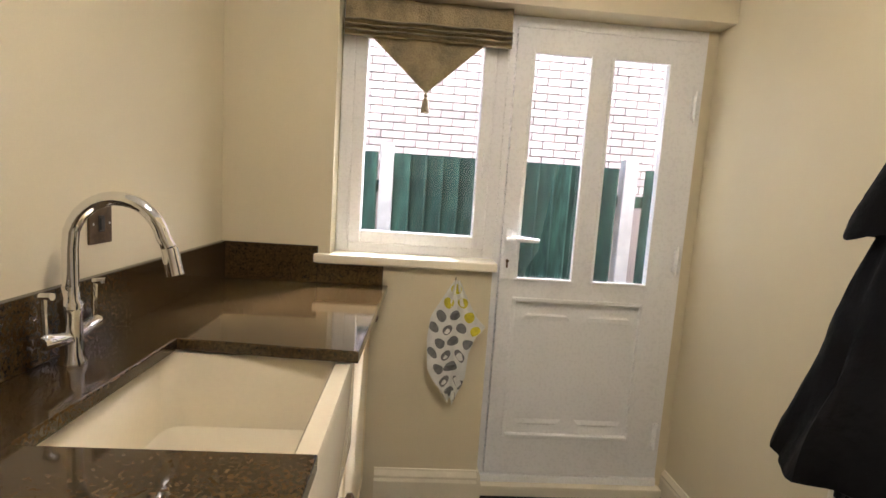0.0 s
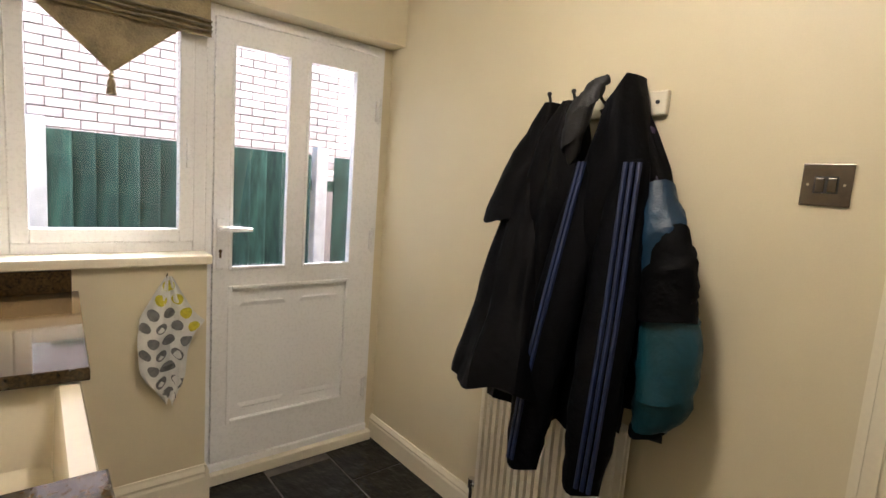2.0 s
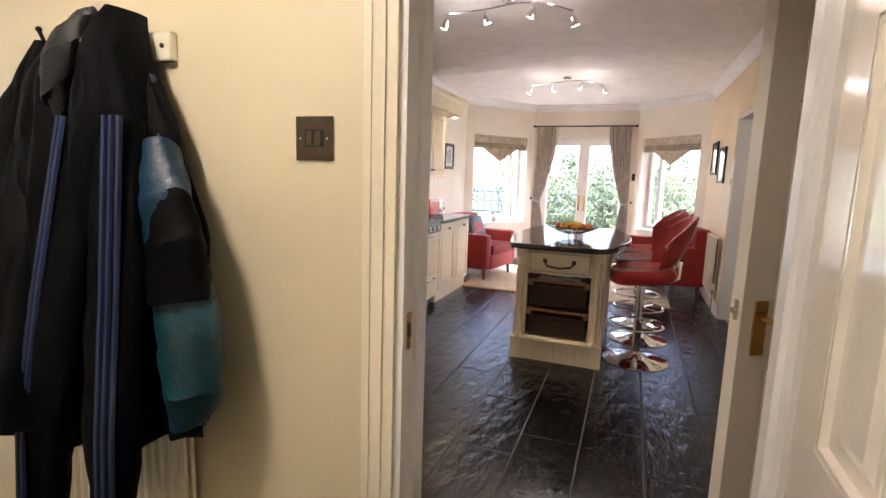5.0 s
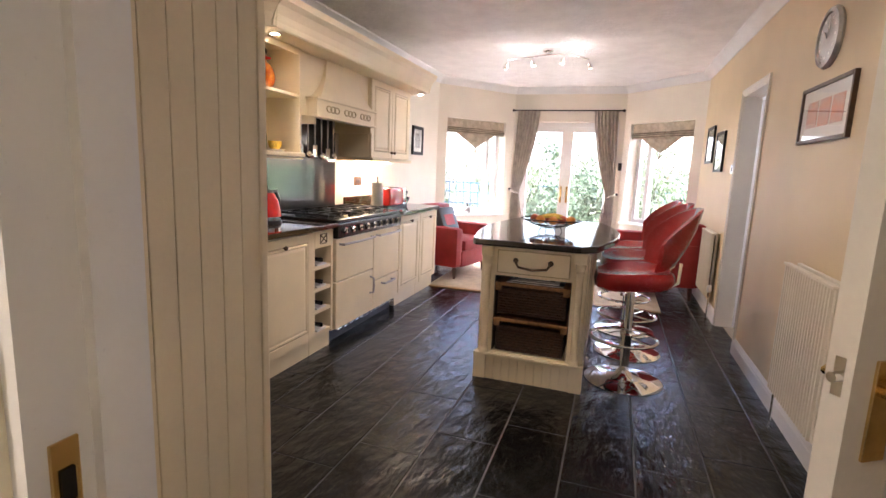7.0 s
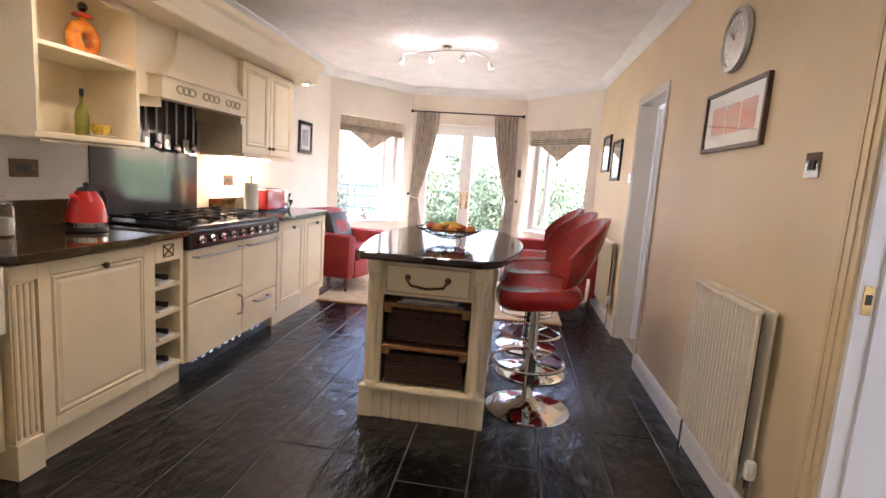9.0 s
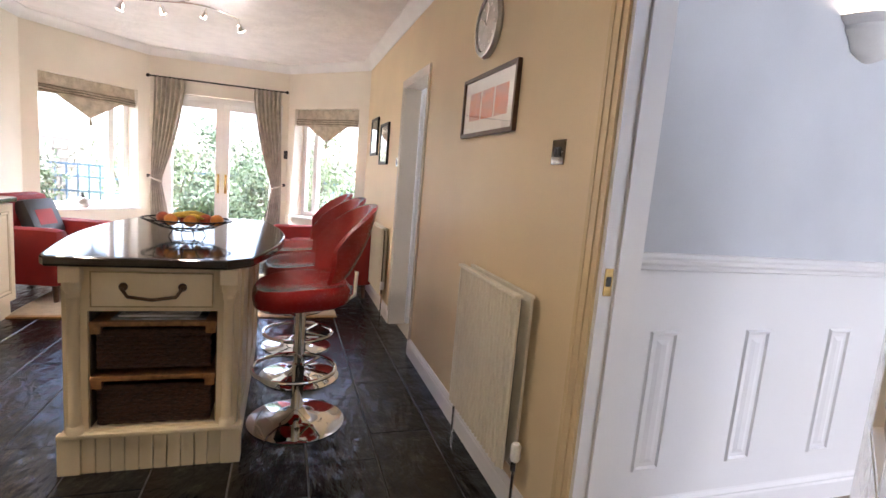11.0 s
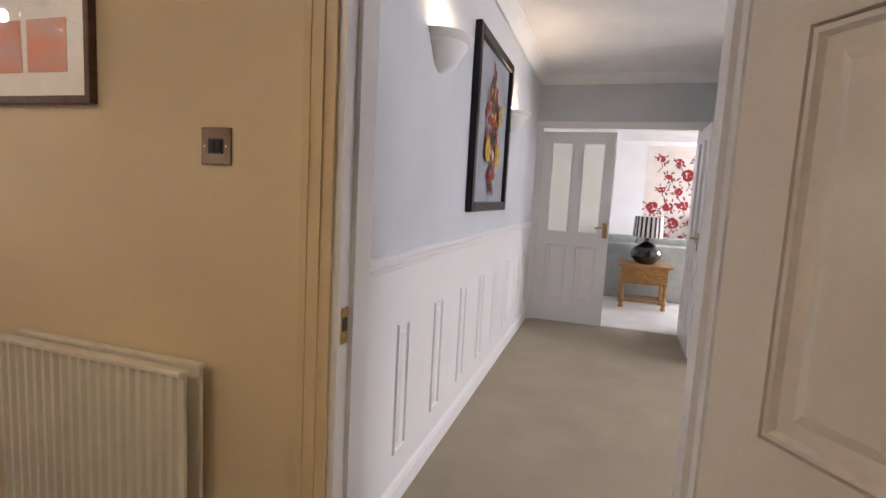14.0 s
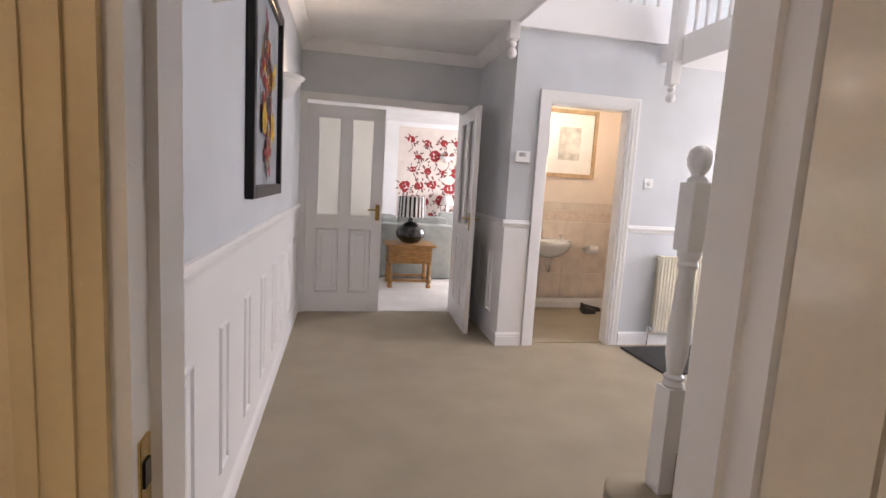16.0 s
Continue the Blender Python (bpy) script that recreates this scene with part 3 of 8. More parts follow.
strip(b, SKIRT, (HCX, WCY, 0), (HCX, HY0, 0), (1, 0, 0))
strip(b, SKIRT, (WC1 + 0.1, WCY, 0), (HCX + 0.018, WCY, 0), (0, 1, 0))
strip(b, SKIRT, (-2.6, WCY, 0), (WC0 - 0.1, WCY, 0), (0, 1, 0))
strip(b, SKIRT, (-0.5, -6.3, 0), (HCX - 0.09, -6.3, 0), (0, 1, 0))
struct("baseboard_hall", b, M_WHITE)

# dado rail, white wainscot and its raised panels in the hall
DZ = 1.045
b = B()
box(b, HX1 - 0.006, HY0, 0.0, HX1, KY0 - 0.13, DZ)
struct("wall_wainscot_east", b, M_WHITE)
b = B()
box(b, HCX, HY0, 0, HCX + 0.006, WCY, DZ)
box(b, WC1 + 0.09, WCY, 0, HCX + 0.006, WCY + 0.006, DZ)
struct("wall_wainscot_recess", b, M_WHITE)
b = B()
strip(b, RAIL, (HX1, KY0 - 0.13, DZ), (HX1, HY0 + 0.03, DZ), (-1, 0, 0))
strip(b, RAIL, (HCX, WCY, DZ), (HCX, HY0, DZ), (1, 0, 0))
strip(b, RAIL, (WC1 + 0.09, WCY, DZ), (HCX + 0.026, WCY, DZ), (0, 1, 0))
strip(b, RAIL, (-2.6, WCY, DZ), (WC0 - 0.09, WCY, DZ), (0, 1, 0))
struct("trim_dado_rail", b, M_WHITE)


def wain_panel(y, x, s, axis="x"):
    bm = B()
    if axis == "x":
        m = Matrix(((0, s, 0, x), (1, 0, 0, y), (0, 0, 1, 0), (0, 0, 0, 1)))
    else:
        m = Matrix(((1, 0, 0, y), (0, s, 0, x), (0, 0, 1, 0), (0, 0, 0, 1)))
    panel(bm, -0.065, 0.245, 0.065, 0.815, 0, 0.010, 0.035)
    bmesh.ops.transform(bm, matrix=m, verts=bm.verts)
    bmesh.ops.recalc_face_normals(bm, faces=bm.faces)
    return bm


ws = bpy.data.objects["wall_wainscot_east"]
for k in range(9):
    part("panel", wain_panel(-1.885 - 0.465 * k, HX1 - 0.006, -1), M_WHITE, ws)
wr = bpy.data.objects["wall_wainscot_recess"]
for y in (-5.25, -5.68):
    part("panel", wain_panel(y, HCX + 0.006, 1), M_WHITE, wr)

# door linings and surrounds
b = B()
architrave(b, "x", UX1, -1, DR, DL, DT, 0.075, 0.02)
struct("trim_utility_architrave", b, M_CREAMGLOSS)
b = B()
architrave(b, "x", KX0, 1, DR, DL, DT, 0.075, 0.02)
struct("trim_kitchen_west_architrave", b, M_WHITE)
b = B()
for y0, y1 in ((DL - 0.018, DL), (DR, DR + 0.018)):
    box(b, UX1 - 0.004, y0, 0, KX0 + 0.004, y1, DT - 0.018)
    s0, s1 = (y0 - 0.012, y0) if y1 == DL else (y1, y1 + 0.012)
    box(b, UX1 + 0.05, s0, 0, KX0 - 0.004, s1, DT - 0.018)
box(b, UX1 - 0.004, DR, DT - 0.018, KX0 + 0.004, DL, DT)
struct("trim_utility_door_lining", b, M_WHITE)
b = B()
architrave(b, "y", KY0, 1, HR, HL, HT, 0.075, 0.02)
struct("trim_kitchen_hall_architrave", b, M_BUFFGLOSS)
b = B()
architrave(b, "y", KY0 - 0.13, -1, HR, HL, HT, 0.075, 0.02)
struct("trim_hall_kitchen_architrave", b, M_WHITE)
b = B()
for x0, x1 in ((HR, HR + 0.018), (HL - 0.018, HL)):
    box(b, x0, KY0 - 0.134, 0, x1, KY0 + 0.004, HT - 0.018)
    s0, s1 = (x1, x1 + 0.012) if x0 == HR else (x0 - 0.012, x0)
    box(b, s0, KY0 - 0.126, 0, s1, KY0 - 0.045, HT - 0.018)
box(b, HR, KY0 - 0.134, HT - 0.018, HL, KY0 + 0.004, HT)
struct("trim_hall_door_lining", b, M_WHITE)
b = B()
for x0, x1 in ((PR, PR + 0.02), (PL - 0.02, PL)):
    box(b, x0, KY0 - 0.134, 0, x1, KY0 + 0.006, PT - 0.02)
box(b, PR, KY0 - 0.134, PT - 0.02, PL, KY0 + 0.006, PT)
architrave(b, "y", KY0, 1, PR + 0.01, PL - 0.01, PT - 0.01, 0.05, 0.012)
struct("trim_side_door_lining", b, M_DOORWHITE)
b = B()
architrave(b, "y", WCY, 1, WC0, WC1, WCT, 0.085, 0.022)
for x0, x1 in ((WC0, WC0 + 0.02), (WC1 - 0.02, WC1)):
    box(b, x0, WCY - 0.104, 0, x1, WCY + 0.004, WCT - 0.02)
box(b, WC0, WCY - 0.104, WCT - 0.02, WC1, WCY + 0.004, WCT)
struct("trim_cloakroom_architrave", b, M_WHITE)
b = B()
architrave(b, "y", HY0, 1, DX0 + 0.01, DX1 - 0.01, DDT - 0.005, 0.055, 0.02, skip="")
for x0, x1 in ((DX0, DX0 + 0.02), (DX1 - 0.02, DX1)):
    box(b, x0, HY0 - 0.104, 0, x1, HY0 + 0.004, DDT - 0.02)
box(b, DX0, HY0 - 0.104, DDT - 0.02, DX1, HY0 + 0.004, DDT)
struct("trim_double_door_architrave", b, M_WHITE)


# ---- windows and doors ----
def face_m(x, y, yaw):
    """Local frame for flat joinery: u along the wall, w off it, v up."""
    c, s = math.cos(radians(yaw)), math.sin(radians(yaw))
    return Matrix(((c, -s, 0, x), (s, c, 0, y), (0, 0, 1, 0), (0, 0, 0, 1)))


def pane_frame(bm, u0, v0, u1, v1, s, w0, w1, bev=0.006):
    box(bm, u0, w0, v0, u0 + s, w1, v1, bev)
    box(bm, u1 - s, w0, v0, u1, w1, v1, bev)
    box(bm, u0 + s, w0, v0, u1 - s, w1, v0 + s, bev)
    box(bm, u0 + s, w0, v1 - s, u1 - s, w1, v1, bev)
    return bm


def glass_pane(u0, v0, u1, v1, w, parent, m, material=None):
    g = part("pane", box(B(), u0, w, v0, u1, w + 0.005, v1), material or M_GLASS, parent, m=m)
    g.visible_shadow = False
    return g


# utility window, one outer frame and one sash
I4 = Matrix.Identity(4)
win = thing("window_1", (0.02, 2.12, 1.05), "white plastic casement window above a deep sill", "window")
win["kind"] = "structure"
part("window_frame", pane_frame(B(), -0.298, 1.05, 0.375, 2.062, 0.05, 2.10, 2.17), M_UPVC, win)
part("sash", pane_frame(B(), -0.248, 1.10, 0.325, 2.012, 0.052, 2.088, 2.15), M_UPVC, win)
glass_pane(-0.2, 1.15, 0.275, 1.962, 2.115, win, I4)
hb = B()
box(hb, 0.297, 2.075, 1.40, 0.312, 2.09, 1.52, 0.004)
cyl(hb, (0.304, 2.085, 1.44), (0.304, 2.06, 1.44), 0.008, n=10)
part("window_catch", hb, M_UPVC, win)
sb = B()
box(sb, -0.298, UY1, 1.025, 0.37, 2.10, 1.062, 0.008)
box(sb, -0.36, UY1 - 0.03, 1.025, 0.37, UY1, 1.062, 0.008)
struct("trim_window_sill", sb, M_CREAMGLOSS)

# back door: outer frame, stiles, two tall panes over a moulded panel
bd = thing("door_1", (0.78, 2.13, 0), "white plastic back door with two tall panes over a moulded panel, closed", "door")
bd["kind"] = "structure"
fb = B()
box(fb, 0.375, 2.10, 0.0, 0.40, 2.17, 2.062)
box(fb, 1.17, 2.10, 0.0, 1.205, 2.17, 2.062)
box(fb, 0.40, 2.10, 2.02, 1.17, 2.17, 2.062)
box(fb, 0.375, 2.085, 0.05, 1.205, 2.17, 0.085, 0.006)
part("door_frame", fb, M_UPVC, bd)
part("threshold", box(B(), 0.36, 2.055, 0.0, 1.22, 2.16, 0.05, 0.006), M_CREAMGLOSS, bd)
lb = B()
box(lb, 0.405, 2.092, 0.09, 0.468, 2.15, 2.015)
box(lb, 1.062, 2.092, 0.09, 1.168, 2.15, 2.015)
box(lb, 0.468, 2.092, 1.93, 1.062, 2.15, 2.015)
box(lb, 0.73, 2.092, 0.975, 0.80, 2.15, 1.93)
box(lb, 0.468, 2.092, 0.90, 1.062, 2.15, 0.975)
box(lb, 0.468, 2.092, 0.09, 1.062, 2.15, 0.262)
part("leaf", lb, M_UPVC, bd)
pb = B()
box(pb, 0.47, 2.112, 0.262, 1.06, 2.14, 0.90)
pane_frame(pb, 0.468, 0.260, 1.062, 0.902, 0.018, 2.088, 2.112, 0.004)
for u0, u1 in ((0.52, 0.74), (0.80, 1.02)):
    for v, s in ((0.80, 1), (0.345, -1)):
        rings(pb, [[Vector((u0 + a, 2.112 - d, v + s * c)) for a, c, d in ((0, 0, 0), (0.018, 0.02, 0.006), (0.03, 0.028, 0))], [Vector((u1 - a, 2.112 - d, v + s * c)) for a, c, d in ((0, 0, 0), (0.018, 0.02, 0.006), (0.03, 0.028, 0))]])
part("moulded_panel", pb, M_UPVC, bd)
for u0, u1 in ((0.468, 0.73), (0.80, 1.062)):
    glass_pane(u0, 0.975, u1, 1.93, 2.12, bd, I4)
    part("glazing_bead", pane_frame(B(), u0, 0.975, u1, 1.93, 0.014, 2.085, 2.10, 0.003), M_UPVC, bd)
hb = B()
box(hb, 0.413, 2.078, 0.98, 0.447, 2.092, 1.20, 0.006)
part("handle_plate", hb, M_UPVC, bd)
hb = B()
tube(hb, [(0.43, 2.08, 1.155), (0.43, 2.045, 1.155), (0.45, 2.038, 1.157), (0.55, 2.04, 1.155)], [0.012, 0.012, 0.013, 0.009])
part("handle", hb, M_UPVC, bd)
kb = B()
cyl(kb, (0.43, 2.079, 1.06), (0.43, 2.073, 1.06), 0.007, n=12)
box(kb, 0.426, 2.074, 1.03, 0.434, 2.079, 1.06)
part("keyhole", kb, M_BRONZE, bd)
for z in (1.75, 1.10, 0.30):
    hb = B()
    box(hb, 1.160, 2.072, z - 0.05, 1.18, 2.094, z + 0.05, 0.004)
    cyl(hb, (1.17, 2.07, z - 0.065), (1.17, 2.07, z + 0.065), 0.007, n=10)
    part("hinge", hb, M_UPVC, bd)


# roman blinds with a pointed valance and tassel
def blind(name, m, u0, u1, top, drop, tip, cloth, label, group=""):
    t = thing(name, m @ Vector(((u0 + u1) / 2, 0, top)), label, "blind", group)
    bm = B()
    n = 14
    prof = [(0.0, top), (-0.012, top), (-0.015, top - drop * 0.55), (-0.03, top - drop * 0.62), (-0.018, top - drop * 0.68), (-0.034, top - drop * 0.75), (-0.02, top - drop * 0.81), (-0.036, top - drop * 0.88), (-0.022, top - drop * 0.94), (-0.034, top - drop), (0.0, top - drop * 0.98)]
    rings(bm, [[Vector((u0 + (u1 - u0) * k / n, w + 0.0025 * math.sin(k * 2.1 + i), z + 0.003 * math.sin(k * 1.3 + i * 2))) for i, (w, z) in enumerate(prof)] for k in range(n + 1)])
    part("cloth", bm, cloth, t, m=m)
    for k in range(3):
        z = top - drop * (0.62 + 0.13 * k)
        bm = B()
        tube(bm, [(u0 + (u1 - u0) * i / 10, -0.036, z + 0.003 * math.sin(i * 1.7 + k)) for i in range(11)], 0.004, 6)
        part("piping", bm, M_CORD, t, m=m)
    mid, z1 = (u0 + u1) / 2, top - drop * 0.9
    inset = (u1 - u0) * 0.14
    bm = B()
    rows = []
    for k in range(9):
        f = k / 8
        a, e = u0 + inset + (mid - u0 - inset) * f, u1 - inset - (u1 - inset - mid) * f
        z = z1 + (tip - z1) * f
        rows.append([Vector((a + (e - a) * i / 8, -0.016 + 0.003 * math.sin(i * 1.1 + k), z)) for i in range(9)] + [Vector((e - (e - a) * i / 8, -0.012 + 0.003 * math.sin((8 - i) * 1.1 + k), z)) for i in range(9)])
    rings(bm, rows)
    part("valance", bm, cloth, t, m=m)
    bm = B()
    lathe(bm, [(0.002, tip + 0.01), (0.004, tip), (0.009, tip - 0.008), (0.006, tip - 0.016), (0.012, tip - 0.03), (0.017, tip - 0.075), (0.002, tip - 0.076)], (mid, -0.016, 0), 12)
    part("tassel", bm, M_BLIND, t, m=m, smooth=True)
    return t


blind("roman_blind", face_m(0, 2.055, 0), -0.285, 0.37, 2.062, 0.15, 1.715, M_BLIND, "gold woven roman blind with pointed valance and tassel")

# kitchen sink window
win = thing("window_2", (2.6, KY1 + 0.2, KWZ0), "white plastic window over the kitchen sink", "window")
win["kind"] = "structure"
part("window_frame", pane_frame(B(), KW0, KWZ0, KW1, KWZ1, 0.06, KY1 + 0.16, KY1 + 0.23), M_UPVC, win)
glass_pane(KW0 + 0.06, KWZ0 + 0.06, KW1 - 0.06, KWZ1 - 0.06, KY1 + 0.19, win, I4)
part("mullion", box(B(), 2.56, KY1 + 0.15, KWZ0 + 0.06, 2.62, KY1 + 0.23, KWZ1 - 0.06, 0.005), M_UPVC, win)
part("window_sill", box(B(), KW0, KY1 - 0.015, KWZ0 - 0.02, KW1, KY1 + 0.16, KWZ0 + 0.006, 0.006), M_WHITE, win)
blind("roman_blind", face_m(0, KY1 + 0.10, 0), KW0 + 0.02, KW1 - 0.02, KWZ1 - 0.01, 0.16, 1.78, M_BLIND, "gold woven roman blind over the kitchen sink window")

# bay windows
for k, (p, q, s0, s1) in enumerate(((BL0, BL1, 0.16, 1.25), (BR0, BR1, 0.12, 1.22))):
    m, ln = slant(p, q)
    c = m @ Vector(((s0 + s1) / 2, 0.2, BWZ0))
    win = thing("window_%d" % (k + 3), c, "white plastic bay window in a deep white reveal", "window", "bay windows")
    win["kind"] = "structure"
    part("window_frame", pane_frame(B(), s0, BWZ0, s1, BWZ1, 0.065, 0.17, 0.24), M_UPVC, win, m=m)
    mid = s0 + (s1 - s0) * 0.80 if k == 0 else s0 + (s1 - s0) * 0.22
    part("mullion", box(B(), mid - 0.035, 0.165, BWZ0 + 0.065, mid + 0.035, 0.24, BWZ1 - 0.065, 0.005), M_UPVC, win, m=m)
    glass_pane(s0 + 0.065, BWZ0 + 0.065, s1 - 0.065, BWZ1 - 0.065, 0.2, win, m)
    part("window_sill", box(B(), s0 - 0.03, -0.025, BWZ0 - 0.022, s1 + 0.03, 0.17, BWZ0 + 0.004, 0.006), M_WHITE, win, m=m)
    blind("roman_blind", m @ Matrix.Translation((0, 0.05, 0)), s0 + 0.015, s1 - 0.015, BWZ1 - 0.005, 0.21, 1.64, M_BLIND2, "taupe roman blind with a pointed valance in the bay", "bay blinds")

# garden doors
gd = thing("door_2", (KX1 + 0.2, 0.325, 0), "white glazed double garden doors, closed", "door")
gd["kind"] = "structure"
gm = face_m(KX1, 0, 90)
part("door_frame", pane_frame(B(), FD0, 0.0, FD1, FDT, 0.06, -0.24, -0.16), M_UPVC, gd, m=gm)
for u0, u1, hs in ((FD0 + 0.06, 0.325, 1), (0.325, FD1 - 0.06, -1)):
    leaf = part("leaf", pane_frame(B(), u0, 0.06, u1, FDT - 0.06, 0.085, -0.22, -0.15), M_UPVC, gd, m=gm)
    glass_pane(u0 + 0.085, 0.145, u1 - 0.085, FDT - 0.145, -0.19, gd, gm)
    hx = u1 - 0.045 if hs > 0 else u0 + 0.045
    hb = B()
    box(hb, hx - 0.014, -0.152, 0.86, hx + 0.014, -0.142, 1.12, 0.004)
    tube(hb, [(hx, -0.145, 1.07), (hx, -0.105, 1.07), (hx, -0.10, 1.055), (hx, -0.105, 0.95)], 0.009, 8)
    part("handle", hb, M_BRASS, gd, m=gm)


# inside doors
def panel_leaf(t, w, h, m, material, glazed=False, thick=0.04):
    """Leaf from u=0 (hinge) to u=w, thickness along w-axis, with stiles, rails and fielded panels on both faces."""
    s, top, mid, low = 0.105, 0.11, 0.87, 0.21
    upper = [(mid + 0.13, h - top)] if glazed else [(mid + 0.13, 1.625), (1.72, h - top)]
    lb = B()
    box(lb, 0, 0, 0.008, s, thick, h)
    box(lb, w - s, 0, 0.008, w, thick, h)
    box(lb, s, 0, 0.008, w - s, thick, low)
    box(lb, s, 0, h - top, w - s, thick, h)
    box(lb, s, 0, mid, w - s, thick, mid + 0.13)
    box(lb, w / 2 - 0.05, 0, low, w / 2 + 0.05, thick, mid)
    box(lb, w / 2 - 0.05, 0, mid + 0.13, w / 2 + 0.05, thick, h - top)
    if not glazed:
        box(lb, s, 0, 1.625, w / 2 - 0.05, thick, 1.72)
        box(lb, w / 2 + 0.05, 0, 1.625, w - s, thick, 1.72)
    leaf = part("leaf", lb, material, t, m=m)
    for u0, u1 in ((s, w / 2 - 0.05), (w / 2 + 0.05, w - s)):
        for v0, v1 in [(low, mid)] + upper:
            if glazed and v0 > mid:
                g = glass_pane(u0, v0, u1, v1, thick / 2, t, m, M_FROST)
                part("glazing_bead", pane_frame(B(), u0, v0, u1, v1, 0.014, 0.006, thick - 0.006, 0.003), material, t, m=m)
                continue
            pb = B()
            box(pb, u0, 0.012, v0, u1, thick - 0.012, v1)
            panel(pb, u0, v0, u1, v1, thick - 0.0121, 0.012, 0.045)
            q = B()
            panel(q, u0, v0, u1, v1, 0.0121, -0.012, 0.045)
            me = bpy.data.meshes.new("tmp")
            q.to_mesh(me)
            q.free()
            pb.from_mesh(me)
            bpy.data.meshes.remove(me)
            part("panel", pb, material, t, m=m)
    return leaf


def lever(t, u, z, m, thick=0.04, back=-1):
    for w, s in ((0, -1), (thick, 1)):
        hb = B()
        box(hb, u - 0.022, w if s > 0 else w - 0.006, z - 0.11, u + 0.022, w + 0.006 if s > 0 else w, z + 0.05, 0.002)
        part("handle_plate", hb, M_BRASS, t, m=m)
        hb = B()
        tube(hb, [(u, w, z), (u, w + s * 0.045, z), (u + back * 0.02, w + s * 0.05, z), (u + back * 0.10, w + s * 0.047, z - 0.004)], [0.009, 0.008, 0.009, 0.007], 10)
        part("handle", hb, M_BRASS, t, m=m, smooth=True)


# utility door leaf, swung back into the utility room
d = thing("door_3", (1.24, -0.80, 0), "glossy cream-white panelled door, swung fully open into the utility room", "door")
d["kind"] = "structure"
dm = face_m(1.235, -0.765, 180 - 1.5)
panel_leaf(d, 0.74, 2.0, dm, M_DOORWHITE)
lever(d, 0.685, 1.02, dm)
# hall door leaf, swung into the kitchen
d = thing("door_4", (2.308, -1.40, 0), "cream-white panelled hall door with brass handles, standing open", "door")
d["kind"] = "structure"
dm = face_m(2.308, -1.405, 123.5)
panel_leaf(d, 0.762, 2.0, dm, M_DOORWHITE)
lever(d, 0.70, 1.02, dm)
lb = B()
box(lb, 0.761, 0.012, 1.01, 0.7628, 0.028, 1.07)
cyl(lb, (0.762, 0.02, 1.04), (0.777, 0.02, 1.04), 0.008, n=10)
part("latch", lb, M_CHROME, d, m=dm)
# strike plates on the linings
for nm, x0, y0, x1, y1 in (("strike_plate", UX1 + 0.012, DL - 0.0215, UX1 + 0.036, DL - 0.018), ("strike_plate", HL - 0.0215, KY0 - 0.036, HL - 0.018, KY0 - 0.008)):
    s = thing("strike_plate", ((x0 + x1) / 2, (y0 + y1) / 2, 1.02), "brass latch strike plate let into a door lining", "strike plate", "strike plates")
    part("plate", box(B(), x0, y0, 1.0, x1, y1, 1.085, 0.001), M_BRASS, s)
    if x1 - x0 > y1 - y0:
        part("recess", box(B(), x0 + 0.006, y0 - 0.002, 1.03, x1 - 0.006, y0 + 0.001, 1.06), M_BLACK, s)
    else:
        part("recess", box(B(), x0 - 0.002, y0 + 0.006, 1.03, x0 + 0.001, y1 - 0.006, 1.06), M_BLACK, s)
# double doors to the living room: one closed, one open into the hall
d = thing("door_5", (3.2, HY0, 0), "white panelled door with two etched glass panes, closed", "door")
d["kind"] = "structure"
dm = face_m(DX1 - 0.022, HY0 - 0.01, 180)
panel_leaf(d, 0.762, 2.085, dm, M_WHITE, glazed=True)
lever(d, 0.715, 1.08, dm)
d = thing("door_6", (1.68, HY0, 0), "white panelled door with etched glass panes, standing open into the hall", "door")
d["kind"] = "structure"
dm = face_m(1.685, HY0 + 0.012, 88)
panel_leaf(d, 0.762, 2.085, dm, M_WHITE, glazed=True)
lever(d, 0.715, 1.08, dm)
# cloakroom and side-room doors stand open inside their rooms
d = thing("door_7", (5.99, -1.56, 0), "white panelled side-room door, standing open inside", "door")
d["kind"] = "structure"
panel_leaf(d, 0.68, 2.0, face_m(5.99, -1.57, -78), M_WHITE)


# ---- utility room things ----
WT = 0.945
wt = thing("worktop", (-0.4, 1.2, WT), "brown speckled granite worktop with a sink cut-out", "worktop")
b = B()
prism(b, [(-0.72, 0.15), (-0.10, 0.15), (-0.10, 0.70), (-0.53, 0.70), (-0.53, 1.20), (-0.09, 1.16), (-0.065, 1.985), (-0.72, 1.985)], WT - 0.03, WT, 0.004)
part("slab", b, M_GRANITE, wt)
part("upstand", box(B(), -0.72, 0.15, WT, -0.70, 1.985, 1.09, 0.003), M_GRANITE, wt)
part("upstand", box(B(), -0.70, 1.965, WT, -0.345, 1.985, 1.09, 0.003), M_GRANITE, wt)
part("upstand", box(B(), -0.345, 1.965, WT, -0.085, 1.985, 1.022, 0.003), M_GRANITE, wt)
sk = thing("butler_sink", (-0.33, 0.96, 0.68), "cream glazed fireclay butler sink with a thick front", "sink")
b = B()
x0, x1, y0, y1, z0, z1 = -0.60, -0.105, 0.66, 1.24, 0.68, WT - 0.035
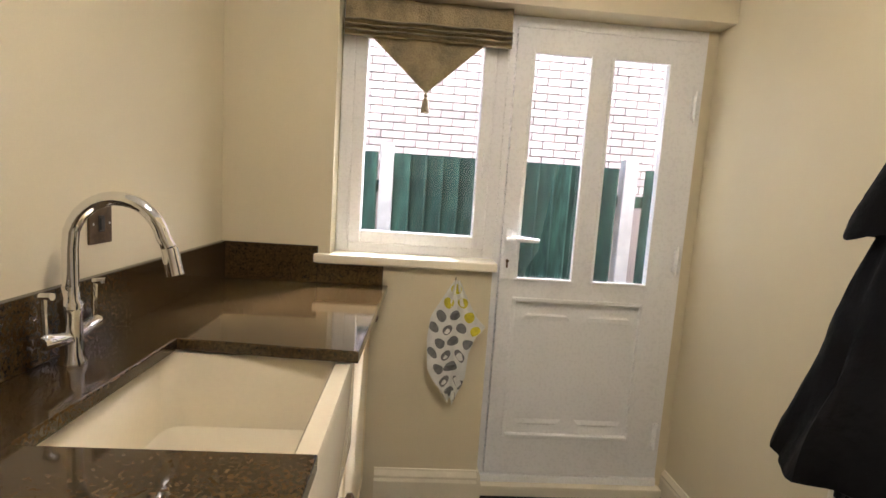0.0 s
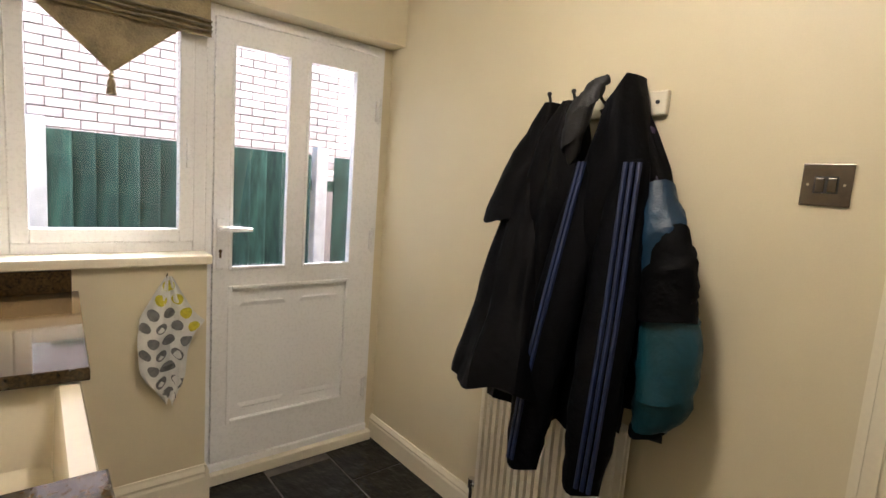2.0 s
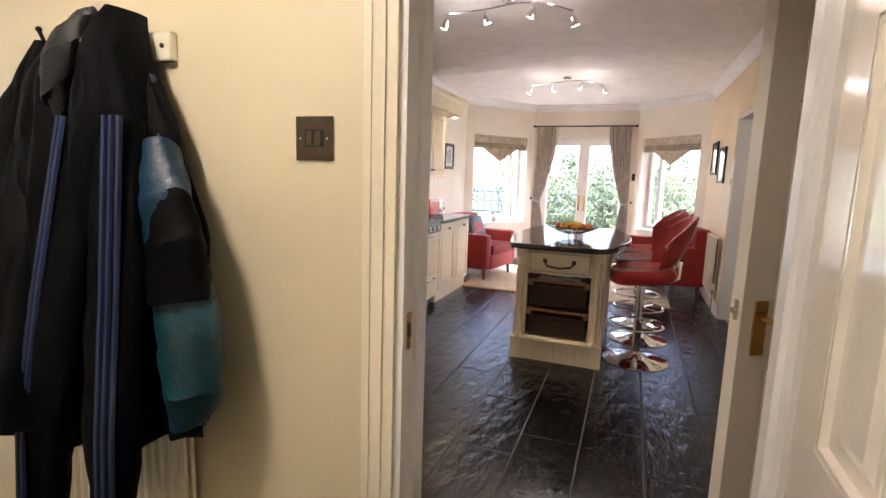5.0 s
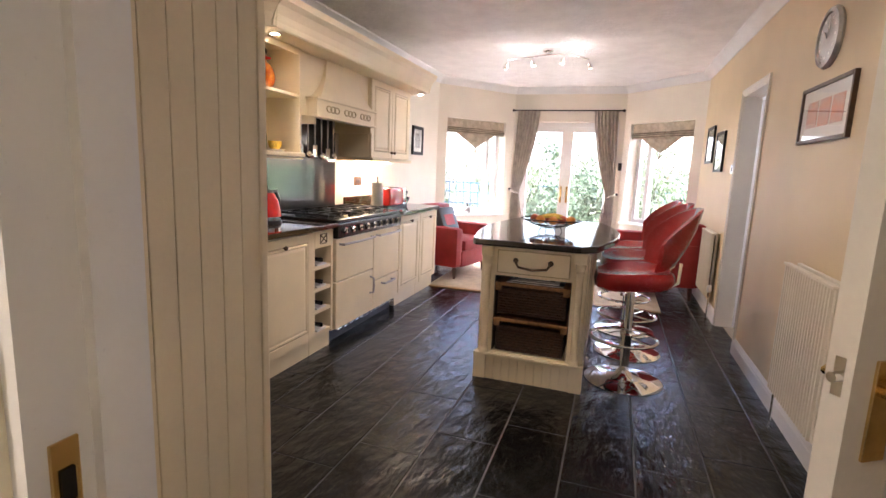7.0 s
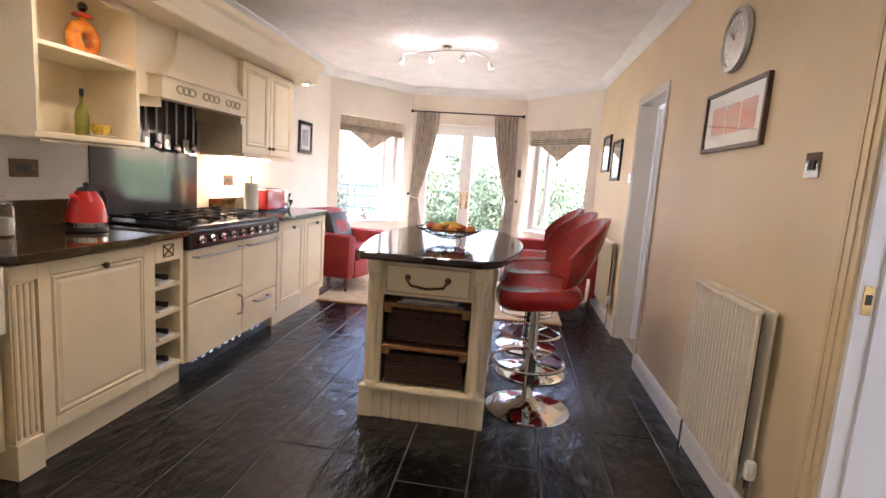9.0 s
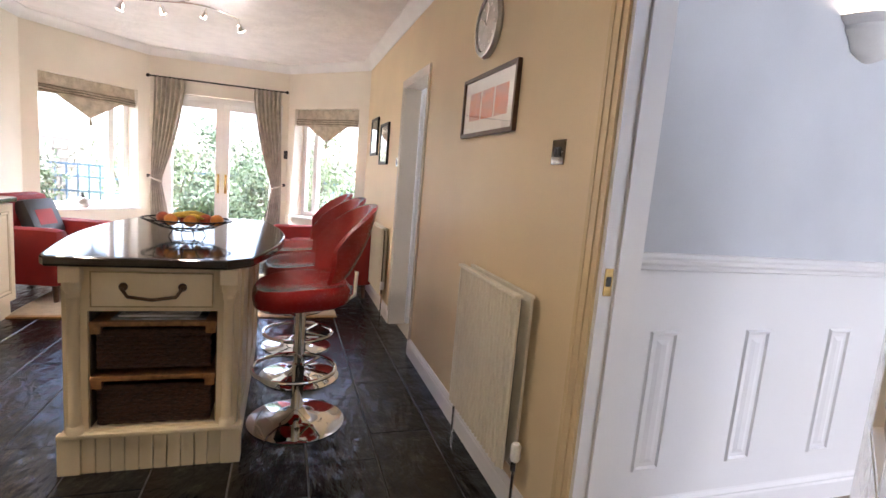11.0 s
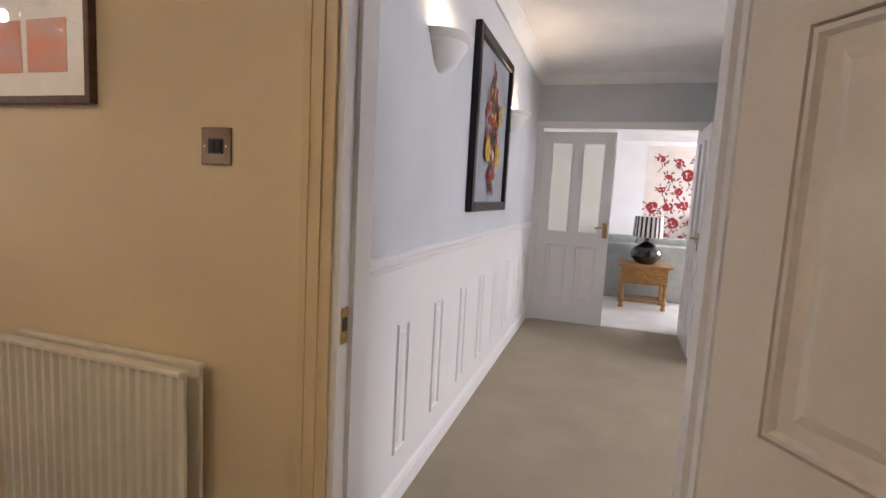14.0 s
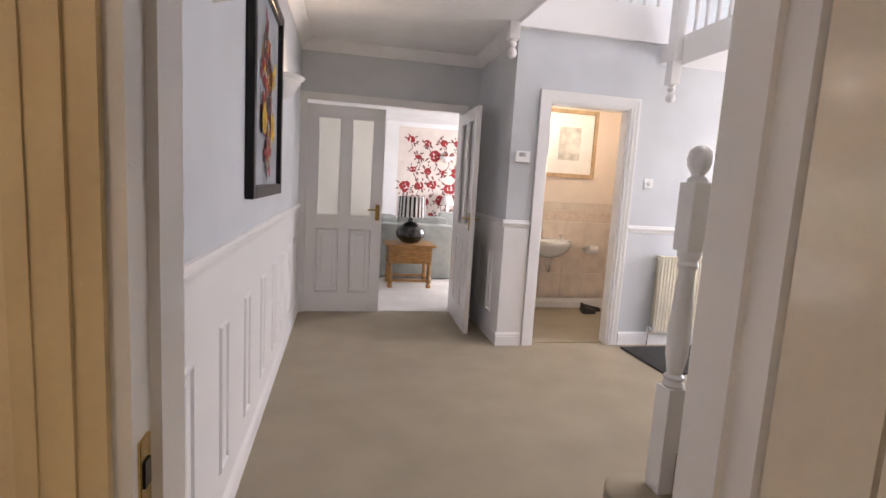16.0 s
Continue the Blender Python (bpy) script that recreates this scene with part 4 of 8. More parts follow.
def rr(x0, y0, x1, y1, r, z, n=5):
    pts = []
    for cx, cy, a0 in ((x1 - r, y1 - r, 0), (x0 + r, y1 - r, 90), (x0 + r, y0 + r, 180), (x1 - r, y0 + r, 270)):
        pts += [Vector((cx + r * math.cos(radians(a0 + 90 * k / n)), cy + r * math.sin(radians(a0 + 90 * k / n)), z)) for k in range(n + 1)]
    return pts
rings(b, [rr(x0, y0, x1, y1, 0.02, z0), rr(x0, y0, x1, y1, 0.02, z1 - 0.012), rr(x0 + 0.005, y0 + 0.005, x1 - 0.005, y1 - 0.005, 0.018, z1), rr(x0 + 0.04, y0 + 0.04, x1 - 0.04, y1 - 0.04, 0.03, z1), rr(x0 + 0.047, y0 + 0.047, x1 - 0.047, y1 - 0.047, 0.03, z1 - 0.01), rr(x0 + 0.055, y0 + 0.055, x1 - 0.055, y1 - 0.055, 0.04, z0 + 0.05), rr(x0 + 0.09, y0 + 0.09, x1 - 0.09, y1 - 0.09, 0.04, z0 + 0.025)])
part("basin", b, M_SINK, sk, smooth=True)
b = B()
cyl(b, (-0.35, 0.95, z0 + 0.024), (-0.35, 0.95, z0 + 0.03), 0.04, n=20)
part("waste", b, M_CHROME, sk)

tp = thing("mixer_tap", (-0.648, 1.01, WT), "chrome swan-neck mixer tap with two lever handles", "tap")
tx, ty = -0.648, 1.01
b = B()
lathe(b, [(0.026, WT), (0.026, WT + 0.008), (0.020, WT + 0.02), (0.019, WT + 0.10), (0.022, WT + 0.11), (0.022, WT + 0.125), (0.016, WT + 0.135), (0.0155, WT + 0.16), (0.001, WT + 0.16)], (tx, ty, 0), 20)
part("body", b, M_CHROME, tp, smooth=True)
b = B()
pts = [(tx, ty, WT + 0.15), (tx, ty, WT + 0.235)]
for k in range(1, 15):
    a = radians(180 - 172 * k / 14)
    pts.append((tx + 0.082 + 0.082 * math.cos(a), ty + 0.03 * k / 14, WT + 0.25 + 0.088 * math.sin(a)))
pts.append((pts[-1][0] + 0.012, pts[-1][1], pts[-1][2] - 0.02))
tube(b, pts, 0.0145, 16)
part("spout", b, M_CHROME, tp, smooth=True)
b = B()
p = pts[-1]
cyl(b, p, (p[0] + 0.012, p[1], p[2] - 0.055), 0.0165, 0.0175, 18)
part("nozzle", b, M_CHROME, tp, smooth=True)
for s in (-1, 1):
    b = B()
    tube(b, [(tx, ty, WT + 0.055), (tx, ty + s * 0.03, WT + 0.06), (tx, ty + s * 0.075, WT + 0.068), (tx, ty + s * 0.085, WT + 0.068)], [0.012, 0.014, 0.016, 0.012], 14)
    tube(b, [(tx, ty + s * 0.072, WT + 0.07), (tx, ty + s * 0.075, WT + 0.155)], [0.005, 0.006], 8)
    tube(b, [(tx - 0.004, ty + s * 0.075, WT + 0.155), (tx + 0.02, ty + s * 0.08, WT + 0.157)], 0.007, 8)
    part("lever", b, M_CHROME, tp, smooth=True)


def base_unit(x_face, y0, y1, z0, z1, knob_y, label, depth=0.55):
    t = thing("base_cabinet", (x_face - depth / 2, (y0 + y1) / 2, 0), label, "cabinet", "utility cabinets")
    part("body", box(B(), x_face - depth, y0, 0.1, x_face - 0.022, y1, z1), M_CAB, t)
    part("plinth", box(B(), x_face - depth, y0, 0, x_face - 0.07, y1, 0.1), M_CAB, t)
    m = Matrix(((0, 1, 0, x_face - 0.02), (1, 0, 0, y0), (0, 0, 1, 0), (0, 0, 0, 1)))
    door = B()
    box(door, 0.004, 0, z0 + 0.004, y1 - y0 - 0.004, 0.014, z1 - 0.004)
    panel(door, 0.004, z0 + 0.004, y1 - y0 - 0.004, z1 - 0.004, 0.0141, 0.006, 0.07)
    dr = part("door", door, M_CAB, t, m=m)
    k = B()
    kz = z1 - 0.08
    tube(k, [(x_face, knob_y, kz), (x_face + 0.012, knob_y, kz), (x_face + 0.016, knob_y, kz), (x_face + 0.028, knob_y, kz), (x_face + 0.034, knob_y, kz)], [0.006, 0.006, 0.017, 0.018, 0.008], 14)
    part("knob", k, M_BRONZE, dr, smooth=True)
    return t


base_unit(-0.125, 1.245, 1.96, 0.12, WT - 0.032, 1.90, "cream painted base cabinet under the granite worktop")
base_unit(-0.115, 0.665, 1.235, 0.12, 0.67, 1.12, "cream painted cabinet under the butler sink")
base_unit(-0.125, 0.16, 0.655, 0.12, WT - 0.032, 0.22, "cream painted base cabinet under the granite worktop")


def plate(name, m, w, h, metal, label, cat, rockers, group="", recess=False):
    t = thing(name, m @ Vector((0, 0, 0)), label, cat, group)
    part("plate", box(B(), -w / 2, 0, -h / 2, w / 2, 0.006, h / 2, 0.002), metal, t, m=m)
    for i in range(rockers):
        u = (i - (rockers - 1) / 2) * w * 0.24
        part("rocker", box(B(), u - w * 0.09, 0.005, -h * 0.16, u + w * 0.09, 0.011, h * 0.16, 0.002), M_BLACKPL if recess else metal, t, m=m)
        part("rocker_surround", pane_frame(B(), u - w * 0.12, -h * 0.2, u + w * 0.12, h * 0.2, w * 0.03, 0.005, 0.008, 0), M_BLACKPL, t, m=m)
    for u in (-0.36, 0.36):
        part("screw", cyl(B(), (u * w, 0.005, 0), (u * w, 0.0075, 0), 0.003, n=10), M_CHROME, t, m=m)
    return t


def wall_m(x, y, z, yaw):
    return face_m(x, y, yaw) @ Matrix.Translation((0, 0, z))


plate("light_switch", wall_m(UX1, 0.205, 1.468, 90), 0.098, 0.098, M_DARKSTEEL, "dark brushed metal two-gang light switch", "light switch", 2)
sp = plate("power_socket", wall_m(UX0, 1.22, 1.21, -90), 0.085, 0.095, M_BRONZE, "dark metal fused spur plate above the granite upstand", "power socket", 1, recess=True)

# panel radiator
def radiator(x, y, m, length, h, z0, label, valve=1, deep=0.076):
    t = thing("radiator", m @ Vector((length / 2, 0, z0)), label, "radiator", "panel radiators")
    bm = B()
    n = int(length / 0.033)
    prof = []
    for k in range(n):
        u = 0.012 + (length - 0.024) * k / n
        s = (length - 0.024) / n
        prof += [(u, deep - 0.011), (u + s * 0.25, deep - 0.011), (u + s * 0.4, deep), (u + s * 0.75, deep), (u + s * 0.9, deep - 0.011)]
    front = [Vector((0, deep - 0.014, 0))] + [Vector((u, w, 0)) for u, w in prof] + [Vector((length, deep - 0.014, 0))]
    back = [Vector((length, deep - 0.024, 0)), Vector((0, deep - 0.024, 0))]
    lo = front + back
    rings(bm, [[p + Vector((0, 0, z0 + 0.01)) for p in lo], [p + Vector((0, 0, z0 + h - 0.012)) for p in lo]])
    part("front_panel", bm, M_RAD, t, m=m)
    part("back_panel", box(B(), 0.0, 0.022, z0, length, 0.034, z0 + h - 0.004, 0.003), M_RAD, t, m=m)
    for w0, w1 in ((0.018, 0.038), (deep - 0.029, deep + 0.002)):
        part("top_rim", box(B(), -0.003, w0, z0 + h - 0.014, length + 0.003, w1, z0 + h, 0.004), M_RAD, t, m=m)
    for k in range(int(length / 0.05)):
        part("fin", box(B(), 0.02 + 0.05 * k, 0.036, z0 + 0.06, 0.022 + 0.05 * k, deep - 0.026, z0 + h - 0.02), M_DARKSTEEL, t, m=m)
    for u in (0.1, length - 0.1):
        part("bracket", box(B(), u - 0.012, 0, z0 + 0.05, u + 0.012, 0.024, z0 + h - 0.05), M_RAD, t, m=m)
    for u, s in ((-0.03, -1), (length + 0.03, 1)):
        v = B()
        tube(v, [(u, 0.045, 0.0), (u, 0.045, z0 + 0.045)], 0.0075, 8)
        cyl(v, (u, 0.045, z0 + 0.02), (u, 0.045, z0 + 0.06), 0.014, n=12)
        cyl(v, (u, 0.045, z0 + 0.04), (u - s * 0.035, 0.045, z0 + 0.04), 0.010, n=12)
        part("valve", v, M_CHROME, t, m=m)
        if s == valve:
            v = B()
            lathe(v, [(0.016, z0 + 0.06), (0.021, z0 + 0.07), (0.021, z0 + 0.12), (0.014, z0 + 0.13), (0.001, z0 + 0.13)], (u, 0.045, 0), 16)
            part("thermostat_head", v, M_UPVC, t, m=m, smooth=True)
    return t


radiator(0, 0, face_m(UX1, 0.585, 90), 0.62, 0.56, 0.15, "white ribbed panel radiator behind the hanging coats", valve=0, deep=0.072)

# coat rack with black double hooks
rk = thing("coat_rack", (UX1, 0.85, 1.69), "cream painted coat rack board with black iron hooks", "coat rack")
b = B()
box(b, UX1 - 0.022, 0.605, 1.652, UX1, 1.06, 1.722, 0.006)
part("board", b, M_CREAMGLOSS, rk)
part("screw", cyl(B(), (UX1 - 0.021, 0.632, 1.688), (UX1 - 0.025, 0.632, 1.688), 0.006, n=10), M_BLACKPL, rk)
HOOKS = (0.985, 0.887, 0.79, 0.69)
for y in HOOKS:
    b = B()
    tube(b, [(UX1 - 0.022, y, 1.69), (UX1 - 0.05, y, 1.692), (UX1 - 0.072, y, 1.705), (UX1 - 0.082, y, 1.728)], 0.005, 8)
    ball(b, (UX1 - 0.083, y, 1.733), 0.008, n=10)
    tube(b, [(UX1 - 0.024, y, 1.675), (UX1 - 0.05, y, 1.655), (UX1 - 0.065, y, 1.67)], 0.005, 8)
    part("hook", b, M_IRON, rk)


# hanging coats: folds run downwards from the hook
def cloth(loops, folds, deep, seed, n=44):
    """Skin over stations (z, y centre, half width, depth, distance off the wall); folds deepen towards the hem."""
    bm = B()
    loops = [(*st, 0.0) if len(st) < 5 else st for st in loops]
    rows = []
    zs = [s[0] for s in loops]
    k = 26
    for i in range(k + 1):
        z = zs[0] + (zs[-1] - zs[0]) * i / k
        j = max(1, next((j for j in range(1, len(zs)) if zs[j] <= z), len(zs) - 1))
        f = (z - zs[j - 1]) / (zs[j] - zs[j - 1])
        yc, hw, dp, off = [loops[j - 1][c] + (loops[j][c] - loops[j - 1][c]) * f for c in (1, 2, 3, 4)]
        row = []
        for a in range(n):
            th = 2 * math.pi * a / n
            cy, cx = math.cos(th), math.sin(th)
            fold = 1 + deep * (i / k) ** 0.5 * (math.sin(folds * th + seed + 0.15 * i) * 0.6 + math.sin((folds * 2 + 1) * th + seed * 2 - 0.1 * i) * 0.3)
            nz = noise.noise(Vector((cy * 2.0 + seed, cx * 2.0, z * 5.0))) * 0.22 + noise.noise(Vector((cy * 5.0 + seed, cx * 5.0, z * 11.0))) * 0.08
            sag = 0.018 * math.sin(3 * th + seed) * (i / k)
            row.append(Vector((UX1 - 0.024 - off - max(0.0, dp * (0.5 + 0.5 * cx * (fold + nz))), yc + hw * cy * (fold * 0.3 + 0.7 + nz * 0.6), z + sag)))
        rows.append(row)
    return rings(bm, rows)


def sleeve(pts, r, seed, n=16):
    bm = B()
    rows = []
    fine = []
    for i in range(len(pts) - 1):
        for s in range(6):
            f = s / 6
            fine.append(([pts[i][c] + (pts[i + 1][c] - pts[i][c]) * f for c in range(3)], r[i] + (r[i + 1] - r[i]) * f))
    fine.append((pts[-1], r[-1]))
    for i, (p, rad) in enumerate(fine):
        row = []
        for a in range(n):
            th = 2 * math.pi * a / n
            w = 1 + 0.11 * noise.noise(Vector((math.cos(th) * 2 + seed, math.sin(th) * 2, i * 0.7))) + 0.03 * math.sin(i * 1.9 + 2 * th + seed)
            row.append(Vector((min(UX1 - 0.004, p[0] + 0.62 * rad * w * math.cos(th)), p[1] + rad * w * math.sin(th), p[2] + 0.012 * math.sin(th * 2 + i))))
        rows.append(row)
    return rings(bm, rows)


CO = "coats on the rack"
X = UX1
c1 = thing("coat", (X - 0.08, 1.05, 0.63), "long black waterproof coat hanging by its collar", "coat", CO)
part("body", cloth([(1.705, 0.985, 0.022, 0.07, 0.0), (1.62, 0.99, 0.05, 0.11, 0.0), (1.42, 0.985, 0.085, 0.14, 0.02), (1.05, 0.95, 0.12, 0.17, 0.11), (0.815, 0.895, 0.16, 0.20, 0.20)], 6, 0.16, 1.0), M_JACK, c1, smooth=True)
part("sleeve", sleeve([(X - 0.09, 1.0, 1.64), (X - 0.15, 1.035, 1.47), (X - 0.20, 1.05, 1.30)], [0.035, 0.062, 0.07], 2.0), M_JACK, c1, smooth=True)
c2 = thing("coat", (X - 0.08, 0.92, 0.70), "black padded coat with a charcoal hood", "coat", CO)
part("body", cloth([(1.70, 0.89, 0.03, 0.09), (1.60, 0.89, 0.08, 0.14), (1.35, 0.89, 0.13, 0.18), (1.0, 0.90, 0.15, 0.20), (0.72, 0.90, 0.15, 0.25)], 5, 0.16, 3.3), M_JACK, c2, smooth=True)
part("hood", sleeve([(X - 0.09, 0.775, 1.755), (X - 0.12, 0.785, 1.725), (X - 0.16, 0.80, 1.65), (X - 0.165, 0.815, 1.56), (X - 0.15, 0.82, 1.50)], [0.022, 0.034, 0.042, 0.036, 0.015], 5.0), M_JHOOD, c2, smooth=True)
c3 = thing("tracksuit_top", (X - 0.16, 0.80, 0.47), "black tracksuit top with long sleeves and blue stripes", "jacket", CO)
part("body", cloth([(1.755, 0.675, 0.012, 0.10), (1.68, 0.68, 0.05, 0.15), (1.48, 0.68, 0.10, 0.18), (1.1, 0.70, 0.13, 0.17), (0.70, 0.72, 0.14, 0.16)], 5, 0.14, 5.1), M_JACK2, c3, smooth=True)
s1 = [(X - 0.15, 0.62, 1.50), (X - 0.20, 0.60, 1.1), (X - 0.235, 0.595, 0.80), (X - 0.24, 0.605, 0.575)]
s2 = [(X - 0.15, 0.735, 1.50), (X - 0.22, 0.76, 1.1), (X - 0.26, 0.785, 0.80), (X - 0.265, 0.805, 0.56)]
for s, sd in ((s1, 1.0), (s2, 4.0)):
    part("sleeve", sleeve(s, [0.06, 0.08, 0.076, 0.058], sd), M_JACK2, c3, smooth=True)
for s, off in ((s1, (-0.052, -0.034, -0.016)), (s2, (0.0, 0.016))):
    for o in off:
        bm = B()
        pts = []
        for i in range(len(s) - 1):
            for q in range(8):
                pts.append([s[i][c] + (s[i + 1][c] - s[i][c]) * q / 8 for c in range(3)])
        tube(bm, [(p[0] - 0.05 * (1 - 60 * o * o), p[1] + o, p[2]) for p in pts], 0.0068, 6)
        part("stripe", bm, M_BLUESTR, c3)
c4 = thing("windcheater", (X - 0.07, 0.58, 0.76), "black and teal nylon windcheater with blue and purple panels", "jacket", CO)
part("body", cloth([(1.66, 0.70, 0.06, 0.07), (1.50, 0.65, 0.11, 0.10), (1.25, 0.60, 0.14, 0.12), (0.80, 0.59, 0.13, 0.12)], 5, 0.12, 2.2), M_JACK, c4, smooth=True)
part("shoulder", sleeve([(X - 0.06, 0.635, 1.60), (X - 0.08, 0.60, 1.47), (X - 0.09, 0.575, 1.40)], [0.03, 0.048, 0.045], 3.0), M_PURPLE, c4, smooth=True)
part("upper_sleeve", sleeve([(X - 0.11, 0.565, 1.45), (X - 0.135, 0.525, 1.33), (X - 0.14, 0.51, 1.20)], [0.06, 0.075, 0.07], 7.0), M_BLUENY, c4, smooth=True)
part("elbow", sleeve([(X - 0.14, 0.485, 1.34), (X - 0.15, 0.475, 1.23), (X - 0.15, 0.47, 1.10)], [0.045, 0.075, 0.086], 9.0), M_JACK, c4, smooth=True)
part("lower_sleeve", sleeve([(X - 0.138, 0.485, 1.16), (X - 0.14, 0.455, 1.04), (X - 0.14, 0.452, 0.88), (X - 0.13, 0.485, 0.78)], [0.079, 0.088, 0.08, 0.05], 11.0), M_TEAL, c4, smooth=True)
part("cuff", sleeve([(X - 0.13, 0.482, 0.82), (X - 0.13, 0.492, 0.755)], [0.05, 0.045], 12.0), M_JACK, c4, smooth=True)

# tea towel on a hook
tw = thing("tea_towel", (0.2, 1.96, 0.5), "white tea towel with grey and yellow dots on a hook", "towel")
LEFT_EDGE = ((0, 0.012), (0.14, 0.05), (0.32, 0.098), (0.52, 0.108), (0.78, 0.10), (0.9, 0.07), (1.0, 0.02))
RIGHT_EDGE = ((0, 0.012), (0.14, 0.045), (0.30, 0.085), (0.38, 0.125), (0.47, 0.085), (0.62, 0.062), (0.85, 0.055), (1.0, 0.012))


def edge_at(table, f):
    for (f0, w0), (f1, w1) in zip(table, table[1:]):
        if f <= f1:
            return w0 + (w1 - w0) * (f - f0) / (f1 - f0)
    return table[-1][1]


def towel_pt(u, f):
    """u across from -1 to 1, f down from 0 to 1."""
    wide = edge_at(LEFT_EDGE if u < 0 else RIGHT_EDGE, f)
    fold = 0.014 * math.sin(u * 4.5 + f * 2) * min(1, f * 3) + 0.006 * math.sin(u * 9 + 1)
    z = 0.985 - 0.49 * f + 0.03 * abs(u) * f * math.sin(6 * u + 1)
    return Vector((0.212 + u * wide, 1.955 - 0.02 * min(1, f * 3) + fold, z))


b = B()
rows = []
for i in range(25):
    f = i / 24
    front = [towel_pt(-1 + 2 * k / 20, f) for k in range(21)]
    rows.append(front + [p + Vector((0, 0.006, 0)) for p in reversed(front)])
rings(b, rows)
part("cloth", b, M_TOWEL, tw, smooth=True)
dg, dy = B(), B()
random.seed(4)
for i in range(9):
    for j in range(-2, 3):
        f = 0.07 + 0.108 * i
        off = 0.056 * (j + (i % 2) * 0.5)
        wide = edge_at(LEFT_EDGE if off < 0 else RIGHT_EDGE, f)
        u, rad = off / wide, 0.0205
        if abs(u) > 0.92:
            continue
        target = dy if f < 0.26 or off > 0.04 and f < 0.5 else dg
        ring = []
        for a in range(12):
            th = 2 * math.pi * a / 12
            ff = max(0.01, min(0.99, f + rad * math.sin(th) / 0.49))
            w2 = edge_at(LEFT_EDGE if off < 0 else RIGHT_EDGE, ff)
            ring.append(target.verts.new(towel_pt(max(-0.99, min(0.99, (off + rad * math.cos(th)) / w2)), ff) + Vector((0, -0.003, 0))))
        target.faces.new(ring)
for bm, mt in ((dg, M_DOTGREY), (dy, M_DOTYEL)):
    bmesh.ops.recalc_face_normals(bm, faces=bm.faces)
    tagged(part("printed_dots", bm, mt, tw), kind="stuff")
b = B()
tube(b, [(0.205, UY1, 0.99), (0.205, UY1 - 0.03, 0.985), (0.205, UY1 - 0.035, 1.0)], 0.004, 8)
part("hook", b, M_CHROME, tw)

# round ceiling light assumed for the utility room, added out of view
cl = thing("ceiling_light", (0.25, 0.5, 2.5), "unseen round opal ceiling light assumed in the utility room", "ceiling light")
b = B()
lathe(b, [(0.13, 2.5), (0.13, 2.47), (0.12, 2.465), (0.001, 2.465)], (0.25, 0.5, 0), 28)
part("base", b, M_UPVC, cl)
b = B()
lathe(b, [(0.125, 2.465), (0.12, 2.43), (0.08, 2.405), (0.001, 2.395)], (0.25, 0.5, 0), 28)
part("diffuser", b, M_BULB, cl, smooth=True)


# ---- kitchen things ----
KT = 0.91                      # worktop height
FY = 1.43                      # front of the base cabinets
# frame of cabinet fronts: u runs along the room (x), w towards the room, v up
KM = Matrix(((1, 0, 0, 0), (0, -1, 0, FY), (0, 0, 1, 0), (0, 0, 0, 1)))


def shaker(u0, v0, u1, v1, w=0.0, edge=0.055, thick=0.02):
    bm = B()
    box(bm, u0, w - thick, v0, u1, w, v1, 0.0)
    panel(bm, u0, v0, u1, v1, w + 0.0001, 0.002, edge)
    # framed border
    for a, c, d, e in ((u0, v0, u0 + edge, v1), (u1 - edge, v0, u1, v1), (u0 + edge, v0, u1 - edge, v0 + edge), (u0 + edge, v1 - edge, u1 - edge, v1)):
        box(bm, a, w, c, d, w + 0.008, e, 0.002)
    return bm


def field(u0, v0, u1, v1, w, m, parent, edge=0.055):
    """Glazed groove line round the field and the raised field itself."""
    g = part("glaze_line", pane_frame(B(), u0 + edge, v0 + edge, u1 - edge, v1 - edge, 0.005, w + 0.0022, w + 0.0045, 0), M_GLAZE, parent, m=m)
    fb = B()
    panel(fb, u0 + edge + 0.006, v0 + edge + 0.006, u1 - edge - 0.006, v1 - edge - 0.006, w + 0.0024, 0.008, 0.02)
    part("raised_field", fb, M_CAB, parent, m=m)


def knob(u, v, w, parent, m, r=0.014):
    k = B()
    tube(k, [(u, w, v), (u, w + 0.012, v), (u, w + 0.016, v), (u, w + 0.027, v), (u, w + 0.032, v)], [0.005, 0.005, r, r, 0.006], 12)
    part("knob", k, M_BRONZE, parent, m=m, smooth=True)


def cabinet(u0, u1, v0, v1, depth, m, doors, label, group, plinth=True, knobs="top"):
    t = thing("base_cabinet" if plinth else "wall_cabinet", m @ Vector(((u0 + u1) / 2, -depth / 2, v0 if not plinth else 0)), label, "cabinet", group)
    part("body", box(B(), u0, -depth, v0, u1, -0.021, v1), M_CAB, t, m=m)
    if plinth:
        part("plinth", box(B(), u0, -depth, 0, u1, -0.03, v0), M_CAB, t, m=m)
    w = (u1 - u0) / doors
    for i in range(doors):
        a, c = u0 + w * i + 0.003, u0 + w * (i + 1) - 0.003
        dr = part("door", shaker(a, v0 + 0.004, c, v1 - 0.004), M_CAB, t, m=m)
        field(a, v0 + 0.004, c, v1 - 0.004, 0.0, m, dr)
        ku = (c - 0.03 if i == 0 else a + 0.03) if doors > 1 else (a + c) / 2
        kv = v1 - 0.06 if knobs == "top" else v0 + 0.06
        knob(ku, kv, 0.008, dr, m)
    return t


KG = "kitchen cabinets"
cabinet(3.20, 3.84, 0.13, 0.865, 0.57, KM, 1, "cream painted integrated appliance cabinet with raised panel door", KG)
cabinet(5.26, 5.78, 0.13, 0.865, 0.57, KM, 1, "cream painted base cabinet beside the range cooker", KG)
